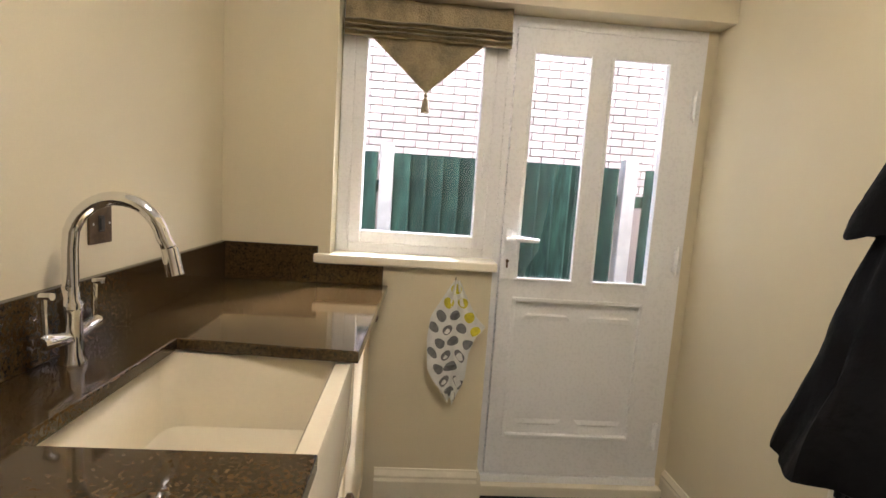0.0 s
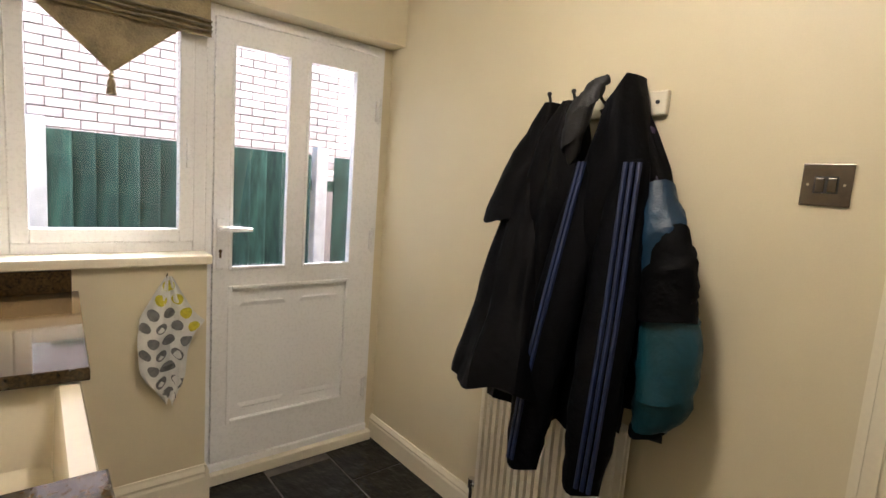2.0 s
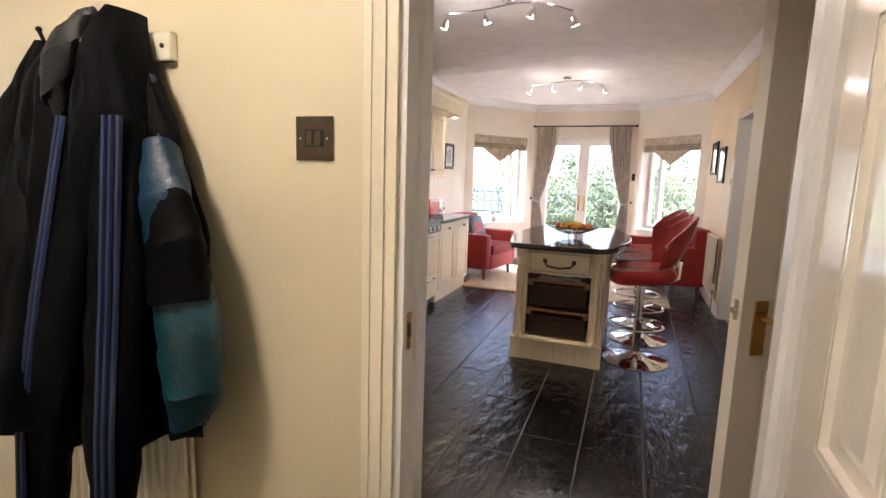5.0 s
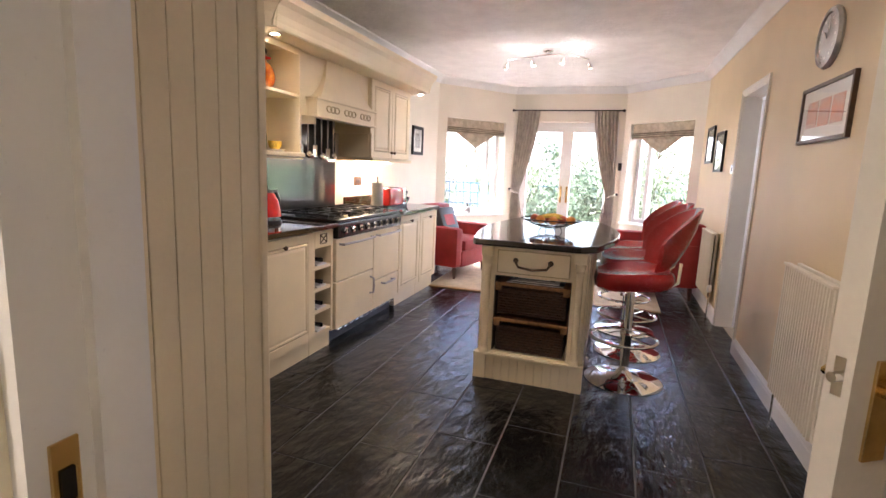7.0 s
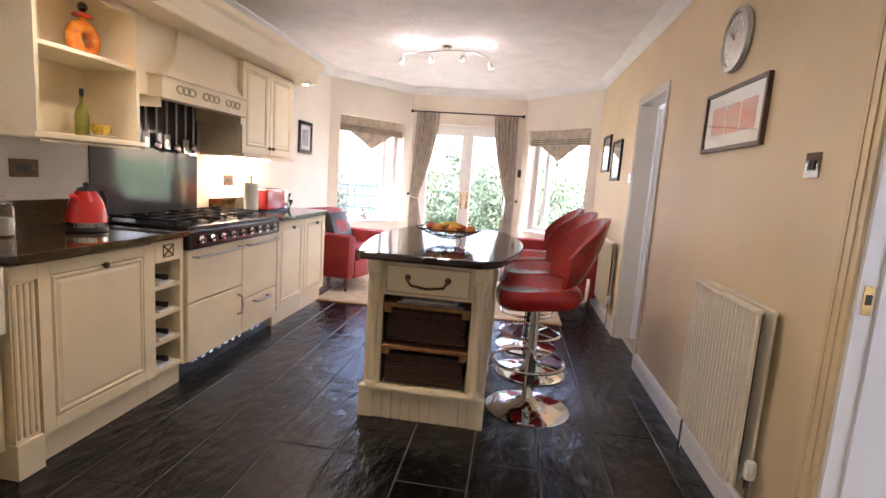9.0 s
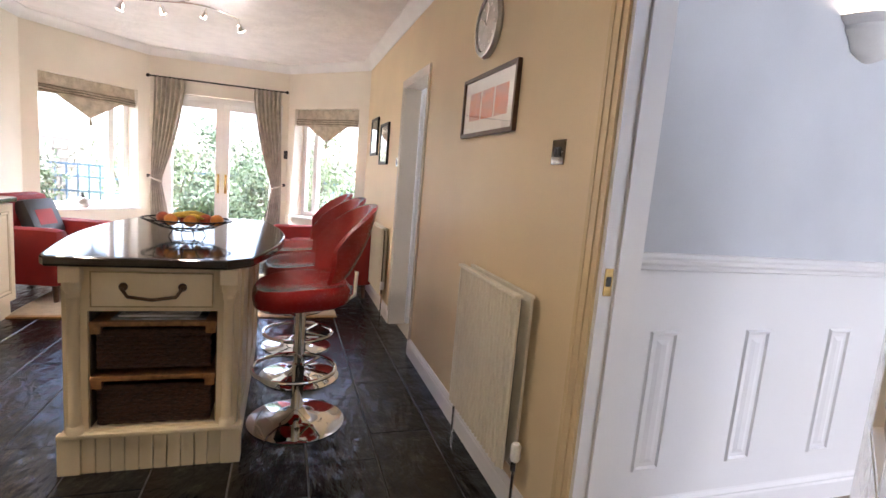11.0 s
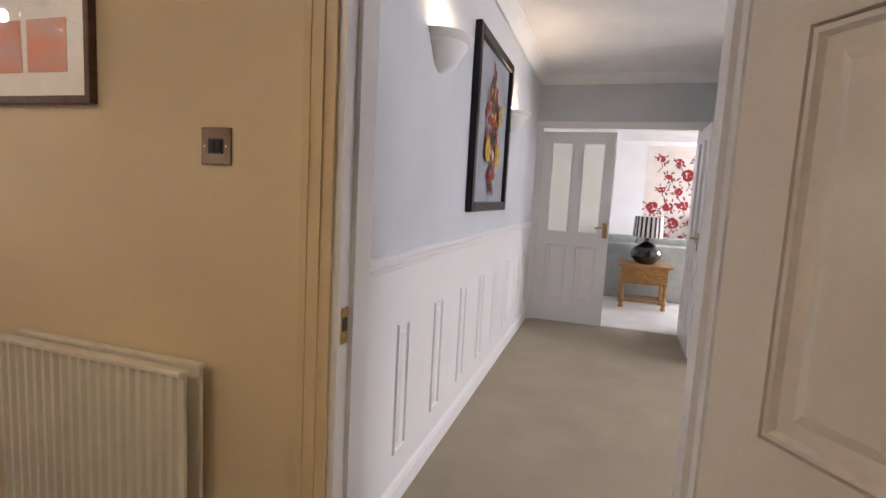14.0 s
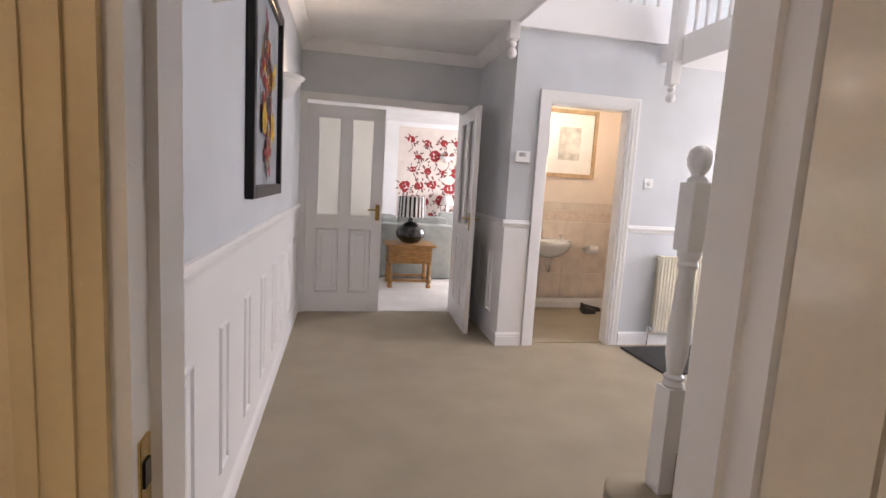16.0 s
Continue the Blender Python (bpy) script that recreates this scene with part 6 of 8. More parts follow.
part("groove_glaze", box(B(), KX0 + 0.022, TY + 0.0015, 0.001, 1.971, TY + 0.0118, 2.258), M_GLAZE, tc_)
part("corner_post", box(B(), 1.972, TY - 0.006, 0.0, 1.998, TY + 0.04, 2.26, 0.006), M_CAB, tc_)
TM = Matrix(((0, 1, 0, 1.972), (1, 0, 0, 0), (0, 0, 1, 0), (0, 0, 0, 1)))
for v0, v1 in ((0.13, 1.2), (1.21, 2.25)):
    for u0, u1 in ((0.385, 0.865), (0.872, 1.355)):
        dr = part("door", shaker(u0, v0, u1, v1, 0.02), M_CAB, tc_, m=TM)
        field(u0, v0, u1, v1, 0.02, TM, dr)
        knob(u1 - 0.03 if u0 < 0.5 else u0 + 0.03, 1.1 if v0 < 1 else 1.3, 0.028, dr, TM)

# island
isl = thing("kitchen_island", (4.75, 0.0, 0), "cream painted kitchen island with drawer and open basket shelves", "kitchen island")
IX0, IX1, IY0, IY1, IZ = 4.0, 5.45, -0.335, 0.305, 0.865
part("body", box(B(), IX0 + 0.50, IY0, 0.12, IX1, IY1, IZ), M_CAB, isl)
part("stile", box(B(), IX0 + 0.012, IY0, 0.12, IX0 + 0.50, IY0 + 0.085, IZ), M_CAB, isl)
part("stile", box(B(), IX0 + 0.012, IY1 - 0.085, 0.12, IX0 + 0.50, IY1, IZ), M_CAB, isl)
part("top_rail", box(B(), IX0 + 0.012, IY0 + 0.085, 0.68, IX0 + 0.50, IY1 - 0.085, IZ), M_CAB, isl)
part("bottom_rail", box(B(), IX0 + 0.012, IY0 + 0.085, 0.12, IX0 + 0.50, IY1 - 0.085, 0.185), M_CAB, isl)
# bay lining; the shade inside is put into its dark colour
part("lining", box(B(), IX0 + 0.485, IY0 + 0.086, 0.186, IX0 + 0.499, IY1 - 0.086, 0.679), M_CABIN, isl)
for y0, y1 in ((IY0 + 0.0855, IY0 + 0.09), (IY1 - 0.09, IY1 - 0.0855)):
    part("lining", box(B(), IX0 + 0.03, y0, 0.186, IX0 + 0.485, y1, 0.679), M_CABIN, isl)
part("plinth_block", box(B(), IX0 - 0.012, IY0 - 0.02, 0.0, IX0 + 0.06, IY0 + 0.06, 0.165, 0.004), M_CAB, isl)
part("plinth_block", box(B(), IX0 - 0.012, IY1 - 0.06, 0.0, IX0 + 0.06, IY1 + 0.02, 0.165, 0.004), M_CAB, isl)
nb = 10
w = (IY1 - IY0 - 0.12) / nb
for k in range(nb):
    part("plinth_board", box(B(), IX0 - 0.004, IY0 + 0.06 + w * k + 0.002, 0.0, IX0 + 0.012, IY0 + 0.06 + w * (k + 1) - 0.002, 0.155, 0.002), M_CAB, isl)
part("plinth", box(B(), IX0 + 0.012, IY0 - 0.008, 0.0, IX1 + 0.01, IY1 + 0.008, 0.12), M_CAB, isl)
part("plinth_cap", box(B(), IX0 - 0.014, IY0 - 0.022, 0.155, IX0 + 0.02, IY1 + 0.022, 0.175, 0.005), M_CAB, isl)
for y in (IY0 + 0.04, IY1 - 0.04):
    b = B()
    lathe(b, [(0.03, 0.175), (0.03, 0.2), (0.022, 0.21), (0.024, 0.23), (0.021, 0.24), (0.021, 0.73), (0.026, 0.74), (0.022, 0.755), (0.03, 0.77), (0.03, 0.80)], (IX0 + 0.006, y, 0), 16)
    part("column", b, M_CAB, isl, smooth=True)
    part("cap_block", box(B(), IX0 - 0.03, y - 0.036, 0.80, IX0 + 0.03, y + 0.036, IZ, 0.004), M_CAB, isl)
dw = part("drawer", box(B(), IX0 - 0.006, IY0 + 0.10, 0.70, IX0 + 0.012, IY1 - 0.10, 0.845, 0.006), M_CAB, isl)
part("drawer_bead", pane_frame(B(), -(IY1 - 0.10), 0.70, -(IY0 + 0.10), 0.845, 0.006, -0.007, -0.004, 0), M_GLAZE, dw, m=Matrix(((0, 1, 0, IX0), (-1, 0, 0, 0), (0, 0, 1, 0), (0, 0, 0, 1))))
b = B()
tube(b, [(IX0 - 0.008, 0.09, 0.785), (IX0 - 0.03, 0.09, 0.78), (IX0 - 0.034, 0.07, 0.75), (IX0 - 0.036, -0.015, 0.738), (IX0 - 0.034, -0.10, 0.75), (IX0 - 0.03, -0.12, 0.78), (IX0 - 0.008, -0.12, 0.785)], 0.007, 8)
ball(b, (IX0 - 0.01, 0.09, 0.785), 0.017, n=10)
ball(b, (IX0 - 0.01, -0.12, 0.785), 0.017, n=10)
part("drawer_handle", b, M_BRONZE, dw, smooth=True)
for z in (0.385, 0.615):
    part("runner", box(B(), IX0 + 0.02, IY0 + 0.09, z, IX0 + 0.485, IY1 - 0.09, z + 0.016), M_OAK, isl)
    part("front_rail", box(B(), IX0 + 0.014, IY0 + 0.087, z, IX0 + 0.03, IY1 - 0.087, z + 0.02, 0.003), M_OAK, isl)
    for y in (IY0 + 0.092, IY1 - 0.13):
        part("rail_stop", box(B(), IX0 + 0.012, y, z - 0.03, IX0 + 0.04, y + 0.038, z + 0.016), M_OAK, isl)
for z0 in (0.19, 0.43):
    bk = thing("wicker_basket", (IX0 + 0.25, -0.015, z0), "brown woven wicker basket drawer in the island", "basket", "wicker baskets")
    for i in range(9):
        z = z0 + i * 0.017
        wv = [(IX0 + 0.035 + 0.004 * (-1) ** (i + q), IY0 + 0.11 + (IY1 - IY0 - 0.22) * q / 16, z + 0.01) for q in range(17)]
        part("cane", tube(B(), wv, 0.0095, 6), M_WICKER, bk)
    b = B()
    box(b, IX0 + 0.038, IY0 + 0.11, z0, IX0 + 0.46, IY0 + 0.125, z0 + 0.155)
    box(b, IX0 + 0.038, IY1 - 0.125, z0, IX0 + 0.46, IY1 - 0.11, z0 + 0.155)
    box(b, IX0 + 0.038, IY0 + 0.11, z0, IX0 + 0.46, IY1 - 0.11, z0 + 0.01)
    box(b, IX0 + 0.44, IY0 + 0.11, z0, IX0 + 0.46, IY1 - 0.11, z0 + 0.155)
    part("woven_sides", b, M_WICKER, bk)
    part("rim", tube(B(), [(IX0 + 0.035, IY0 + 0.105, z0 + 0.16), (IX0 + 0.035, IY1 - 0.105, z0 + 0.16)], 0.011, 8), M_WICKER, bk)
pp = thing("paper_stack", (IX0 + 0.22, 0.0, 0.631), "loose magazines and papers on the top island shelf", "papers")
for k in range(4):
    part("sheet", box(B(), IX0 + 0.05 + 0.02 * k, -0.2 + 0.03 * k, 0.631 + 0.008 * k, IX0 + 0.36, 0.15 - 0.02 * k, 0.638 + 0.008 * k), M_PAPER if k % 2 else M_PRINT_B, pp)
# side panels with raised fields
SM = Matrix(((1, 0, 0, 0), (0, -1, 0, IY0), (0, 0, 1, 0), (0, 0, 0, 1)))
for k in range(3):
    u0 = IX0 + 0.07 + k * 0.46
    part("side_panel", shaker(u0, 0.14, u0 + 0.44, 0.845, 0.004, thick=0.003), M_CAB, isl, m=SM)
it = thing("island_worktop", (4.75, 0, KT), "polished dark granite island top with bowed sides", "worktop")
outline = [(3.955, 0.34), (3.955, -0.29), (4.03, -0.375)]
for k in range(13):
    f = k / 12
    outline.append((4.05 + 1.50 * f, -0.385 - 0.125 * math.sin(math.pi * min(1, f * 1.02))))
outline += [(5.62, -0.30), (5.62, 0.34)]
for k in range(13):
    f = 1 - k / 12
    outline.append((3.99 + 1.56 * f, 0.365 + 0.10 * math.sin(math.pi * f)))
part("slab", prism(B(), list(reversed(outline)), IZ + 0.001, KT - 0.003, 0.010), M_BLACKGRANITE, it)

# fruit bowl
fx, fy = 4.62, -0.03
fbw = thing("fruit_bowl", (fx, fy, KT), "wire bowl of bananas, apples and oranges on the island", "fruit bowl")
for k in range(16):
    a = 2 * math.pi * k / 16
    part("wire", tube(B(), [(fx + 0.06 * math.cos(a), fy + 0.06 * math.sin(a), KT + 0.03), (fx + 0.12 * math.cos(a), fy + 0.13 * math.sin(a), KT + 0.05), (fx + 0.17 * math.cos(a), fy + 0.21 * math.sin(a), KT + 0.085)], 0.0025, 5), M_IRON, fbw)
for r1, r2, z in ((0.06, 0.06, 0.03), (0.12, 0.13, 0.05), (0.17, 0.21, 0.085)):
    pts = [(fx + r1 * math.cos(2 * math.pi * k / 28), fy + r2 * math.sin(2 * math.pi * k / 28), KT + z) for k in range(29)]
    part("hoop", tube(B(), pts, 0.004, 6), M_IRON, fbw)
for k in range(4):
    a = 2 * math.pi * k / 4 + 0.5
    part("foot", tube(B(), [(fx + 0.07 * math.cos(a), fy + 0.07 * math.sin(a), KT + 0.033), (fx + 0.09 * math.cos(a), fy + 0.09 * math.sin(a), KT)], 0.003, 6), M_IRON, fbw)
for k, (dx, dy, m_, r) in enumerate(((0.03, 0.12, M_APPLE, 0.033), (-0.03, 0.07, M_ORANGE, 0.033), (0.05, 0.02, M_APPLE, 0.031), (-0.05, -0.02, M_ORANGE, 0.032), (0.02, -0.08, M_APPLE, 0.033), (-0.02, -0.14, M_ORANGE, 0.033), (0.06, -0.04, M_ORANGE, 0.031))):
    fr = thing("fruit", (fx + dx, fy + dy, KT + 0.05), "ripe round fruit in the wire bowl", "fruit", "fruit in the bowl")
    part("fruit_skin", ball(B(), (fx + dx, fy + dy, KT + 0.06 + r * 0.6 + 0.15 * abs(dy) * 0.3), r, (1, 1, 0.92), 16), m_, fr, smooth=True)
for k in range(2):
    bn = thing("banana", (fx - 0.04, fy, KT + 0.1), "yellow banana lying on the fruit bowl", "banana", "bananas")
    pts = [(fx - 0.03 + 0.05 * k, fy + 0.10 - 0.02 * i - 0.03 * k, KT + 0.092 + 0.018 * math.sin(math.pi * i / 9) + 0.004 * k) for i in range(10)]
    part("skin", tube(B(), pts, [0.005, 0.010, 0.013, 0.014, 0.0145, 0.014, 0.013, 0.011, 0.007, 0.004], 9), M_BANANA, bn, smooth=True)


# bar stools
def stool(x, y, turn):
    t = thing("bar_stool", (0, 0, 0), "red leather bar stool with chrome pedestal and footrest", "bar stool", "stools at the island")
    part("base_disc", lathe(B(), [(0.245, 0.0), (0.245, 0.006), (0.225, 0.012), (0.13, 0.024), (0.06, 0.042), (0.034, 0.075), (0.001, 0.075)], n=40), M_CHROME, t, smooth=True)
    part("column", lathe(B(), [(0.03, 0.07), (0.03, 0.30), (0.033, 0.305), (0.033, 0.315), (0.024, 0.32), (0.024, 0.63), (0.001, 0.63)], n=24), M_CHROME, t, smooth=True)
    b = B()
    pts = [(0.02 + 0.205 * math.cos(a), 0.205 * math.sin(a), 0.29) for a in (2 * math.pi * k / 32 for k in range(33))]
    tube(b, pts, 0.010, 8)
    tube(b, [(-0.03, 0.02, 0.29), (-0.13, 0.13, 0.29)], 0.008, 8)
    tube(b, [(-0.03, -0.02, 0.29), (-0.13, -0.13, 0.29)], 0.008, 8)
    part("footrest", b, M_CHROME, t, smooth=True)
    part("swivel_plate", box(B(), -0.09, -0.08, 0.61, 0.09, 0.08, 0.63, 0.004), M_BLACKPL, t)
    b = B()
    n = 32
    def sec(r, z, sq=2.6):
        out = []
        for k in range(n):
            a = 2 * math.pi * k / n
            c, s = math.cos(a), math.sin(a)
            q = (abs(c) ** sq + abs(s) ** sq) ** (-1 / sq)
            out.append(Vector((0.235 * r * q * c, 0.255 * r * q * s, z - 0.018 * (c * r) + 0.025 * (s * r) ** 2)))
        return out
    rings(b, [sec(0.55, 0.62), sec(0.86, 0.625), sec(0.97, 0.645), sec(1.0, 0.68), sec(0.99, 0.71), sec(0.93, 0.733), sec(0.84, 0.735), sec(0.6, 0.72), sec(0.1, 0.715)])
    part("seat", b, M_RED, t, smooth=True)
    # wrap-round back, highest in the middle
    b = B()
    rows = []
    for k in range(21):
        a = radians(-66 + 132 * k / 20)
        ext = math.cos(a * 1.3)
        top = 0.90 + 0.25 * max(0, ext) ** 0.7
        low = 0.765 + 0.04 * max(0, ext)
        lean = 0.03 + 0.09 * max(0, ext)
        prof = []
        for f in (0, 0.12, 0.35, 0.6, 0.85, 0.97, 1.0):
            z = low + (top - low) * f
            r = 0.235 + lean * f + 0.02 * math.sin(math.pi * f)
            prof.append((r, z))
        th = 0.035
        outer = [Vector((-r * math.cos(a) + 0.0, r * math.sin(a) * 1.02, z)) for r, z in prof]
        inner = [Vector((-(r - th * (1 - 0.5 * abs(2 * i / 6 - 1) ** 3)) * math.cos(a), (r - th) * math.sin(a) * 1.02, z)) for i, (r, z) in enumerate(prof)]
        rows.append(outer + list(reversed(inner)))
    rings(b, rows)
    part("backrest", b, M_RED, t, smooth=True)
    for s in (-1, 1):
        part("back_bracket", tube(B(), [(-0.14, s * 0.12, 0.64), (-0.235, s * 0.13, 0.70), (-0.24, s * 0.13, 0.82)], 0.012, 8), M_CHROME, t, smooth=True)
    return t


st = stool(0, 0, 0)
st.matrix_basis = pose(4.34, -0.60, 0, 0, 0, 96)
copy_thing(st, pose(4.93, -0.63, 0, 0, 0, 100))
copy_thing(st, pose(5.50, -0.62, 0, 0, 0, 94))

# south wall: radiator, picture, clock, switch, small frames
radiator(0, 0, face_m(4.055, KY0, 180) @ Matrix.Diagonal((1, -1, 1, 1)), 0.64, 0.70, 0.21, "white ribbed panel radiator under the sunset picture", deep=0.098)


def framed(name, m, w, h, fw, frame_m, label, cat, group="", mount=0.05, art=M_PRINT_B, panes=1, gap=0.004):
    t = thing(name, m @ Vector((0, 0, 0)), label, cat, group)
    part("frame", pane_frame(B(), -w / 2, -h / 2, w / 2, h / 2, fw, 0.0, 0.022, 0.003), frame_m, t, m=m)
    part("mount", box(B(), -w / 2 + fw, 0.004, -h / 2 + fw, w / 2 - fw, 0.008, h / 2 - fw), M_PAPER, t, m=m)
    iw, ih = w - 2 * fw - 2 * mount, h - 2 * fw - 2 * mount
    for k in range(panes):
        u0 = -iw / 2 + k * iw / panes
        part("print", box(B(), u0 + gap, 0.008, -ih / 2, u0 + iw / panes - gap, 0.010, ih / 2), art, t, m=m)
    g = part("glazing", box(B(), -w / 2 + fw, 0.014, -h / 2 + fw, w / 2 - fw, 0.0165, h / 2 - fw), M_GLASS, t, m=m)
    g.visible_shadow = False
    return t


def south_m(x, z):
    return Matrix(((-1, 0, 0, x), (0, 1, 0, KY0), (0, 0, 1, z), (0, 0, 0, 1)))


framed("framed_picture", south_m(4.106, 1.685), 0.665, 0.30, 0.02, M_WALNUT, "walnut framed triptych of orange sunset landscapes", "picture", mount=0.062, art=M_PRINT_O, panes=3, gap=0.011)
framed("framed_picture", south_m(7.38, 1.70), 0.42, 0.40, 0.03, M_BLACKWOOD, "black framed print beside the bay window", "picture", "small wall frames", 0.07)
framed("framed_picture", south_m(6.78, 1.60), 0.42, 0.40, 0.03, M_BLACKWOOD, "black framed print above the radiator", "picture", "small wall frames", 0.07)
framed("framed_picture", Matrix(((1, 0, 0, 7.12), (0, -1, 0, KY1), (0, 0, 1, 1.66), (0, 0, 0, 1))), 0.36, 0.36, 0.04, M_BLACKWOOD, "dark framed print on the wall by the armchair", "picture", "small wall frames", 0.05)
ck = thing("wall_clock", (4.18, KY0, 2.06), "round silver wall clock with pale dial", "clock")
b = B()
lathe(b, [(0.15, 0.0), (0.155, 0.012), (0.145, 0.028), (0.125, 0.03), (0.12, 0.02), (0.001, 0.02)], n=36)
cm = Matrix(((1, 0, 0, 4.18), (0, 0, 1, KY0), (0, 1, 0, 2.06), (0, 0, 0, 1)))
part("case", b, M_SILVER, ck, m=cm, smooth=True)
part("dial", cyl(B(), (0, 0, 0.0205), (0, 0, 0.023), 0.118, n=36), M_SILVER, ck, m=cm)
for k in range(12):
    a = 2 * math.pi * k / 12
    part("hour_mark", box(B(), 0.098 * math.cos(a) - 0.006, 0.098 * math.sin(a) - 0.006, 0.023, 0.098 * math.cos(a) + 0.006, 0.098 * math.sin(a) + 0.006, 0.0245), M_STEEL, ck, m=cm)
part("hour_hand", tube(B(), [(0, 0, 0.026), (0.04, 0.035, 0.026)], 0.003, 6), M_STEEL, ck, m=cm)
part("minute_hand", tube(B(), [(0, 0, 0.028), (-0.02, 0.085, 0.028)], 0.0025, 6), M_STEEL, ck, m=cm)
plate("light_switch", south_m(3.395, 1.437), 0.086, 0.088, M_MIRRORSTEEL, "dark chrome light switch with black inserts beside the hall door", "light switch", 2, recess=True)
plate("light_switch", south_m(6.15, 1.42), 0.08, 0.08, M_CHROME, "small chrome light switch by the side door", "light switch", 1)
plate("thermostat_plate", Matrix(((0, -1, 0, KX1), (-1, 0, 0, -0.49), (0, 0, 1, 1.45), (0, 0, 0, 1))), 0.07, 0.11, M_BLACKPL, "small black wall control beside the garden doors", "wall control", 1)
radiator(0, 0, face_m(7.35, KY0, 180) @ Matrix.Diagonal((1, -1, 1, 1)), 1.1, 0.62, 0.20, "white panel radiator on the far side wall")


# ceiling spotlight bars
def spot_bar(x, y, turn, label):
    t = thing("spotlight_bar", (x, y, KC), label, "ceiling light", "spotlight bars")
    m = pose(x, y, KC, 0, 0, turn)
    part("ceiling_rose", lathe(B(), [(0.055, 0), (0.055, -0.02), (0.045, -0.03), (0.018, -0.032), (0.018, -0.05), (0.001, -0.05)], n=24), M_CHROME, t, m=m, smooth=True)
    pts = [(-0.42 + 0.084 * k, 0.06 * math.sin(k * math.pi / 5) , -0.055 - 0.05 * ((k - 5) / 5) ** 2) for k in range(11)]
    part("bar", tube(B(), pts, 0.008, 10), M_CHROME, t, m=m, smooth=True)
    for k, tilt in ((0, -25), (3, 20), (7, -20), (10, 25)):
        p = Vector(pts[k])
        d = Vector((math.sin(radians(tilt)), -0.5, -0.9)).normalized()
        hb = B()
        tube(hb, [p, p + Vector((0, 0, -0.03)), p + Vector((0, 0, -0.035)) + d * 0.02], 0.006, 8)
        c0 = p + Vector((0, 0, -0.03)) + d * 0.01
        cyl(hb, c0, c0 + d * 0.055, 0.018, 0.03, 18)
        sp_ = part("spot_head", hb, M_CHROME, t, m=m, smooth=True)
        part("bulb", cyl(B(), c0 + d * 0.055, c0 + d * 0.058, 0.026, n=16), M_BULB, sp_, m=m)
    return t


SPOTS = ((3.75, 0.40, 100), (6.55, 0.35, 96))
for x, y, a in SPOTS:
    spot_bar(x, y, a, "chrome four-lamp spotlight bar on the ceiling")

# curtains and pole
cp_ = thing("curtain_pole", (KX1 - 0.09, 0.33, 2.25), "black iron curtain pole over the garden doors", "curtain pole")
PX = KX1 - 0.09
b = B()
tube(b, [(PX, -0.46, 2.255), (PX, 1.14, 2.255)], 0.010, 10)
part("pole", b, M_IRON, cp_)
for y in (-0.47, 1.15):
    part("finial", ball(B(), (PX, y, 2.255), 0.022, n=12), M_IRON, cp_)
for y in (-0.40, 0.33, 1.08):
    part("bracket", tube(B(), [(PX, y, 2.255), (KX1, y, 2.255)], 0.007, 8), M_IRON, cp_)


def curtain(y_out, y_in, sgn, label):
    t = thing("curtain", (PX, (y_out + y_in) / 2, 0.02), label, "curtain", "garden door curtains")
    b = B()
    rows = []
    n = 60
    for i in range(25):
        z = 2.25 - 2.22 * i / 24
        if z > 1.0:
            f = (2.25 - z) / 1.25
            inner = y_in + (y_out - sgn * 0.10 - y_in) * f ** 1.6
            amp = 0.035 - 0.012 * f
        else:
            f = (1.0 - z) / 1.0
            inner = y_out - sgn * (0.10 + 0.12 * min(1, f * 1.6))
            amp = 0.023 + 0.012 * f
        outer = y_out + sgn * 0.02 * math.sin(z * 2)
        row = []
        for k in range(n):
            q = k / (n - 1)
            row.append(Vector((PX + amp * math.sin(q * 2 * math.pi * 6.5) + 0.006 * math.sin(q * 40 + z * 3), outer + (inner - outer) * q, z)))
        rows.append(row + [p + Vector((0.004, 0, 0)) for p in reversed(row)])
    rings(b, rows)
    part("cloth", b, M_CURTAIN, t, smooth=True)
    b = B()
    tube(b, [(PX - 0.06, y_out - sgn * 0.11, 0.98), (PX - 0.065, y_out - sgn * 0.05, 1.0), (PX + 0.0, y_out + sgn * 0.03, 1.03), (KX1 - 0.02, y_out + sgn * 0.05, 1.04)], 0.010, 8)
    part("tieback", b, M_CURTAIN, t)
    b = B()
    tube(b, [(KX1, y_out + sgn * 0.05, 1.04), (KX1 - 0.06, y_out + sgn * 0.05, 1.04)], 0.007, 8)
    ball(b, (KX1 - 0.065, y_out + sgn * 0.05, 1.04), 0.022, n=12)
    part("tieback_knob", b, M_IRON, t)


curtain(1.10, 0.74, 1, "taupe lined curtain tied back beside the garden doors")
curtain(-0.42, -0.06, -1, "taupe lined curtain tied back beside the garden doors")


